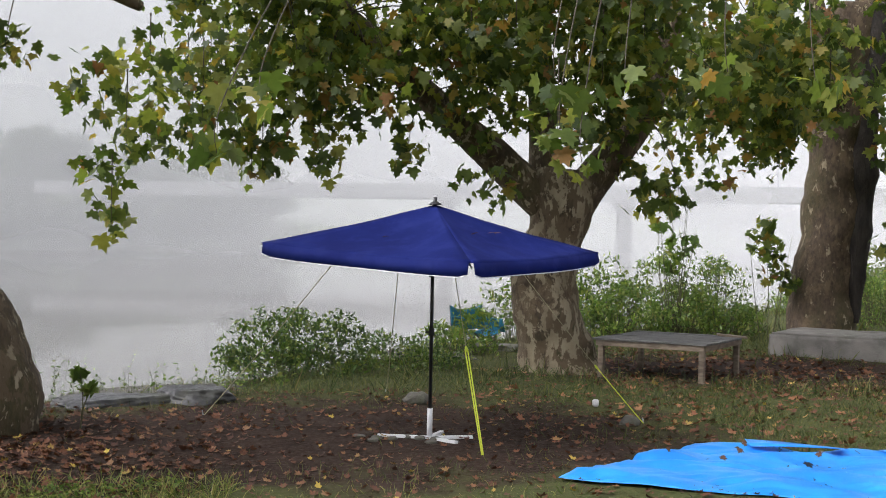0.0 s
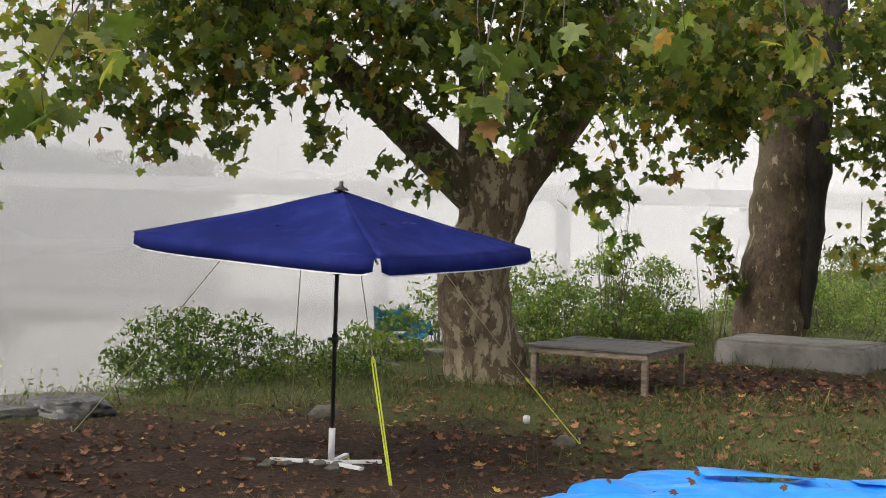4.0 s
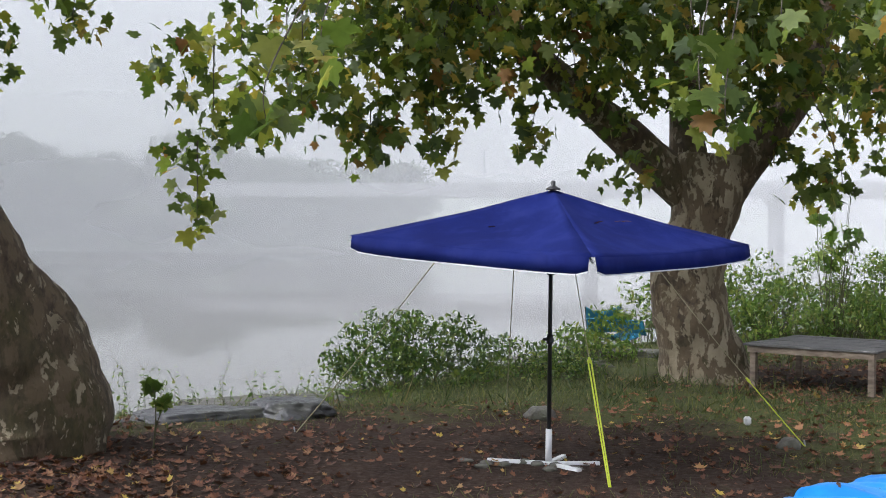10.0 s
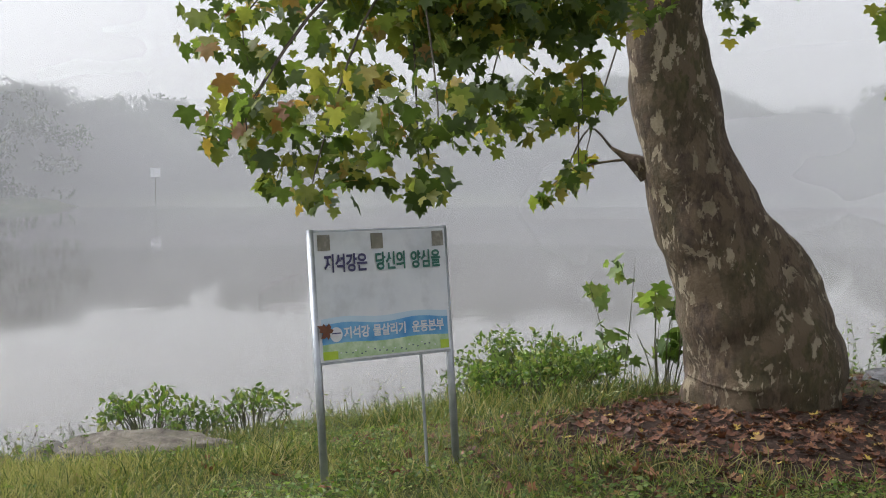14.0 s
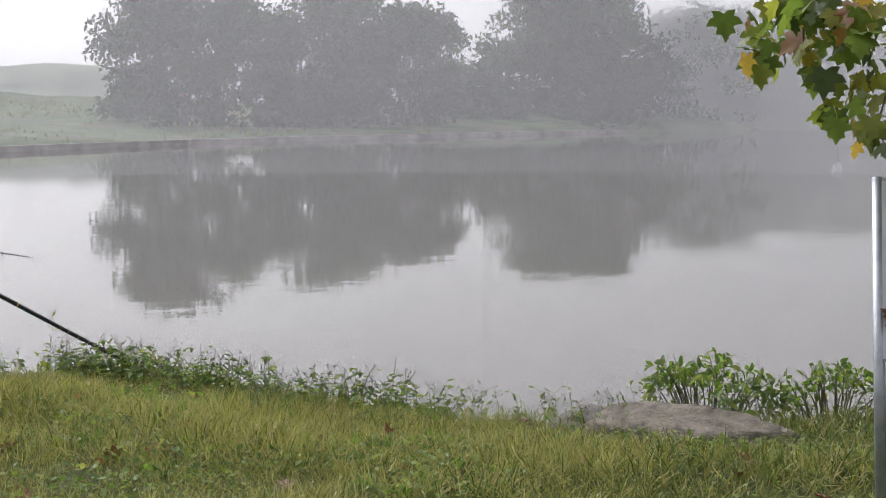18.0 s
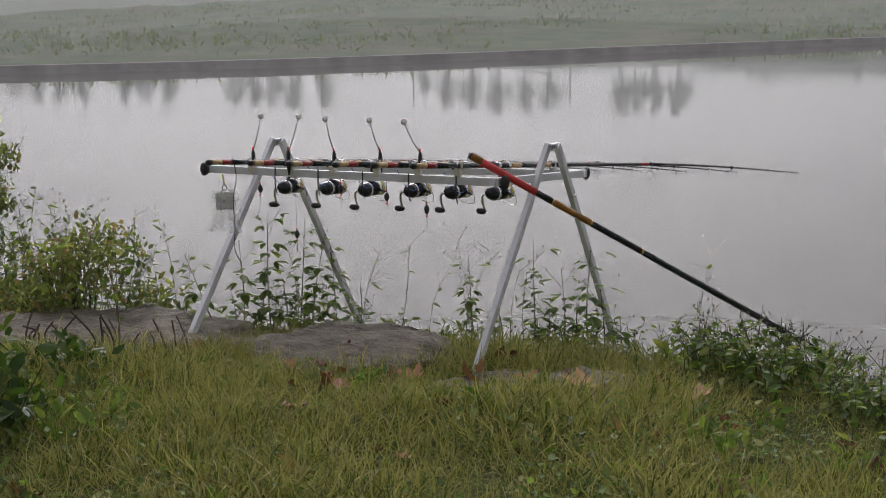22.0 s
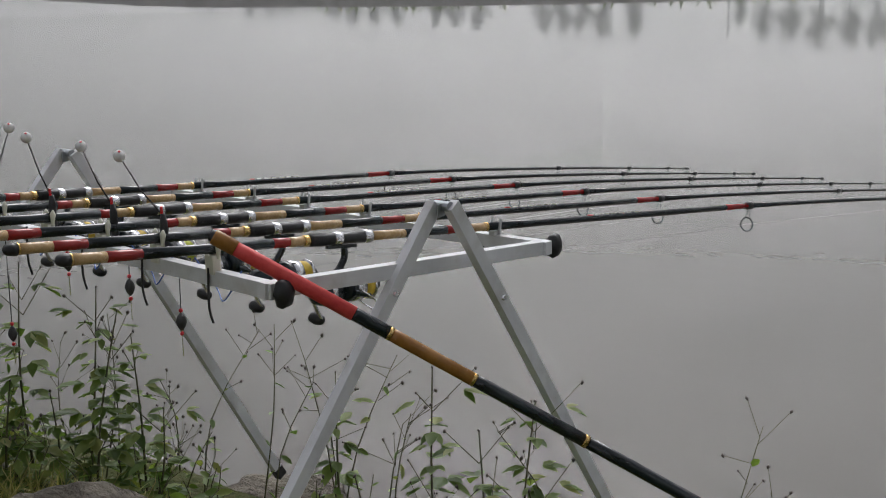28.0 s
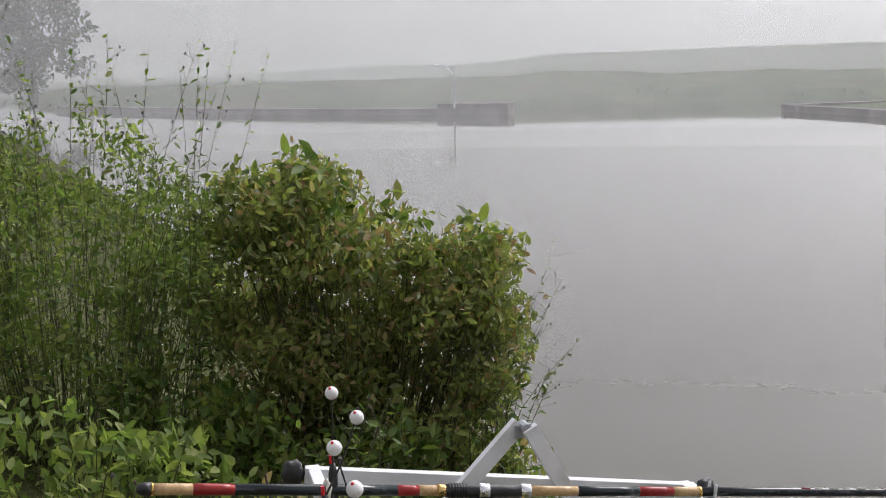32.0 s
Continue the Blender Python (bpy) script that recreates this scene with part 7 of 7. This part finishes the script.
for x, y, h, w in ((-106, 24.5, 12.6, 6.6), (-106, 36.5, 11.4, 6.6), (-107, 45, 10.0, 5.0), (-114, 66.5, 13.5, 9.0), (-120, 88, 12.0, 8.5), (-124, 101, 10.5, 8.0), (-112, 55, 5.5, 4.5), (-118, 77, 6.5, 6.0)):
    far_tree("big rounded tree in the mist across the river", (x, y + 3.0, -0.3), h, w, 0.5, 120, 0.02, dense=17)
for x, y, h, w in ((-126, 114, 11, 9), (-122, 130, 12, 10), (-117, 146, 14, 10), (-106, 160, 15, 11), (-94, 172, 15.5, 11), (-82, 184, 14, 11), (-70, 192, 13, 10), (-56, 202, 14, 11), (-42, 212, 13, 11), (-28, 220, 12, 10)):
    far_tree("tree of the misty wood along the far bank", (x, y, 0.2), h * rng.uniform(0.85, 1.12), w, 0.8, 100, 0.0, "far wood", 17)
def levee_pine(y, top, w):
    base = float(far_land_height([(-168, y)])[0])
    h = top - base
    t = thing("levee_pine", "small pine in a misty row on the levee", "tree", (-168, y, base), group="levee trees")
    C, lean = [], rng.normal(0, 0.25)
    for k in range(5):
        z, r = 0.36 + 0.145 * k, w * (1.0, 1.3, 1.2, 0.95, 0.55)[k] * rng.uniform(0.75, 1.1)
        for _ in range(4):
            a, q = rng.uniform(0, 6.283), rng.uniform(0.2, 0.75)
            C.append((r * q * math.cos(a) + lean * z, r * q * math.sin(a), z * h, r * 0.6, h * 0.075))
    scatter("crown", *OVAL_LEAF, crown_mats(C, 0.28, 12.0), FAR_LEAF, t)
    for e in (-0.12, 0.1)[:rng.integers(1, 3)]:
        part("trunk", tube([(0, e, -0.2), (0.1, e * 2, h * 0.3), (lean * 0.6, e, h * 0.8)], [0.1, 0.08, 0.03], 6), FAR_BARK, t)


for y, top, w in ((-128, 7.9, 1.5), (-125, 8.0, 1.5), (-118, 8.8, 1.6), (-114.3, 8.7, 1.6), (-110.7, 8.4, 1.4), (-103, 8.8, 1.6), (-99.3, 9.4, 1.6), (-95.7, 9.2, 1.5), (-92, 9.3, 1.6), (-85.8, 9.2, 1.7), (-82.2, 9.2, 1.5), (-79.2, 9.5, 1.5),
                  (-69.3, 9.9, 1.6), (-66.7, 9.9, 1.6), (-63.8, 9.7, 1.5), (-61, 10.3, 1.9), (-56.3, 9.9, 1.7), (-42.9, 8.2, 1.0), (-39.6, 9.9, 1.6), (-36.4, 10.0, 1.7), (-32.8, 10.6, 1.9), (-29.3, 10.4, 1.6), (-26.2, 10.3, 1.7),
                  (-17.2, 10.7, 1.8), (-15.2, 10.4, 1.5), (-13.0, 10.4, 1.5), (-9.9, 10.6, 1.9)):
    levee_pine(y, top, w)


def pavilion():
    z = float(far_land_height([(-168, -107.5)])[0])
    p = thing("pavilion", "small misty pavilion with a pointed tiled roof", "pavilion", (-168, -107.5, z))
    R = [(2.6, 1.7), (1.5, 2.15), (0.7, 2.7), (0.15, 3.2)]
    part("roof", tube([(0, 0, h) for _, h in R], [r for r, _ in R], 6), FAR_BARK, p)
    part("finial", tube([(0, 0, 3.1), (0, 0, 3.8)], [0.12, 0.03], 6), FAR_BARK, p)
    for k in range(6):
        a = math.radians(60 * k + 20)
        part("post", tube([(2.0 * math.cos(a), 2.0 * math.sin(a), -0.4), (2.0 * math.cos(a), 2.0 * math.sin(a), 1.9)], 0.1, 6), FAR_BARK, p)
    part("floor", tube([(0, 0, -0.4), (0, 0, 0.15)], 2.3, 6), FAR_BARK, p)


pavilion()
for y, top in ((-44.2, 9.7), (-23.6, 9.7)):
    z = float(far_land_height([(-168, y)])[0])
    pole = thing("utility_pole", "thin grey pole on the levee", "pole", (-168, y, z), group="levee poles")
    part("shaft", tube([(0, 0, -0.3), (0, 0, top - z)], 0.09, 6), FAR_BARK, pole)
    part("crossarm", tube([(0, -0.25, top - z - 0.5), (0, 0.25, top - z - 0.5)], 0.05, 5), FAR_BARK, pole)
rail = thing("levee_fence", "low dark fence along the levee top", "fence", (-166, -63, 0))
for k in range(16):
    y = -8 + 1.05 * k
    z = float(far_land_height([(-166, -63 + y)])[0])
    part("post", tube([(0, y, z - 0.2), (0, y, z + 0.75)], 0.05, 5), FAR_BARK, rail)
zs = [float(far_land_height([(-166, -63 - 8 + 1.05 * k)])[0]) for k in range(16)]
for up in (0.35, 0.65):
    part("rail", tube([(0, -8 + 1.05 * k, zs[k] + up) for k in range(16)], 0.04, 5), FAR_BARK, rail)
for k in range(34):
    y = -6 + 1.35 * k + rng.uniform(-0.5, 0.5)
    x = -158 + 0.55 * max(0, k - 10) + rng.uniform(-2, 2)
    far_tree("rounded misty bush along the levee top", (x, y, float(far_land_height([(x, y)])[0]) - 0.1), rng.uniform(1.0, 2.4), rng.uniform(1.4, 2.6), 0.3, 14, 0.0, "levee bushes", 12)
far_tree("misty tree on the bank beyond the weeds", (-20, -92, -0.2), 9.5, 4.2, 0.45, 60, 0.15)
for x, y, h in ((46.5, 63, 13), (51, 61.5, 14.5), (54, 70, 15), (58, 66, 14), (61, 72, 13)):
    far_tree("dark tree in the mist beyond the path", (x, y, 0), h, 4.4, 0.36, 74, 0.2, "trees beyond the path", 18)
for k in range(26):
    a, d = radians(21 + 0.42 * k if k < 22 else 12 + 1.1 * k), rng.uniform(34, 44)
    far_tree("low misty green bush at the meadow edge", (d * math.sin(a), d * math.cos(a) - 0.5, -0.1), rng.uniform(0.9, 1.7), rng.uniform(1.2, 2.0), 0.14, 14, 0.0, "meadow bushes", 7, TUFT)


def bridge():
    b = thing("road_bridge", "pale concrete road bridge fading into the mist", "bridge", (0, 0, 0))
    A, B = Vector((-46, 168, 6.0)), Vector((95, 128, 6.0))
    part("deck", beam(A, B, 8, 1.0, bevel=0.05), BRIDGE_MAT, b)
    for o in (-3.8, 3.8):
        d = (B - A).normalized()
        s = Vector((-d.y, d.x, 0)) * o
        part("parapet", beam(A + s + Vector((0, 0, 0.85)), B + s + Vector((0, 0, 0.85)), 0.3, 0.65, bevel=0.02), BRIDGE_MAT, b)
    for i in range(2, 7):
        p = A.lerp(B, 0.07 + 0.145 * i)
        part("pier", tube([(p.x, p.y, -2), (p.x, p.y, 4.4), (p.x, p.y, 5.3)], [0.9, 0.9, 1.6], 14), BRIDGE_MAT, b)
    for i in range(9):
        p = A.lerp(B, 0.04 + 0.115 * i)
        part("lamp_post", tube([(p.x, p.y - 3.6, 7), (p.x, p.y - 3.6, 11.0), (p.x + 1.0, p.y - 3.6, 11.4)], 0.09, 6), GALV, b)


bridge()
gate = thing("sluice_post", "pale gauge post with a crossarm on the harbour wall", "post", (-38.6, -62.6, -0.65))
part("post", tube([(0, 0, 0), (0, 0, 2.35)], 0.06, 8), WHITE_METAL, gate)
part("crossarm", tube([(0, 0, 2.25), (0.75, -0.95, 2.4)], 0.05, 6), WHITE_METAL, gate)
part("brace", tube([(0, 0, 1.8), (0.3, -0.36, 2.3)], 0.035, 6), WHITE_METAL, gate)
bb = thing("bank_notice", "small white board on the far bank", "sign", (-100, 91, 0))
part("board", box((0.1, 1.3, 0.9), pose(0, 0, 2.6), 0.02), SIGN_WHITE, bb)
part("post", tube([(0, 0, -0.5), (0, 0, 2.3)], 0.04, 6), FAR_BARK, bb)
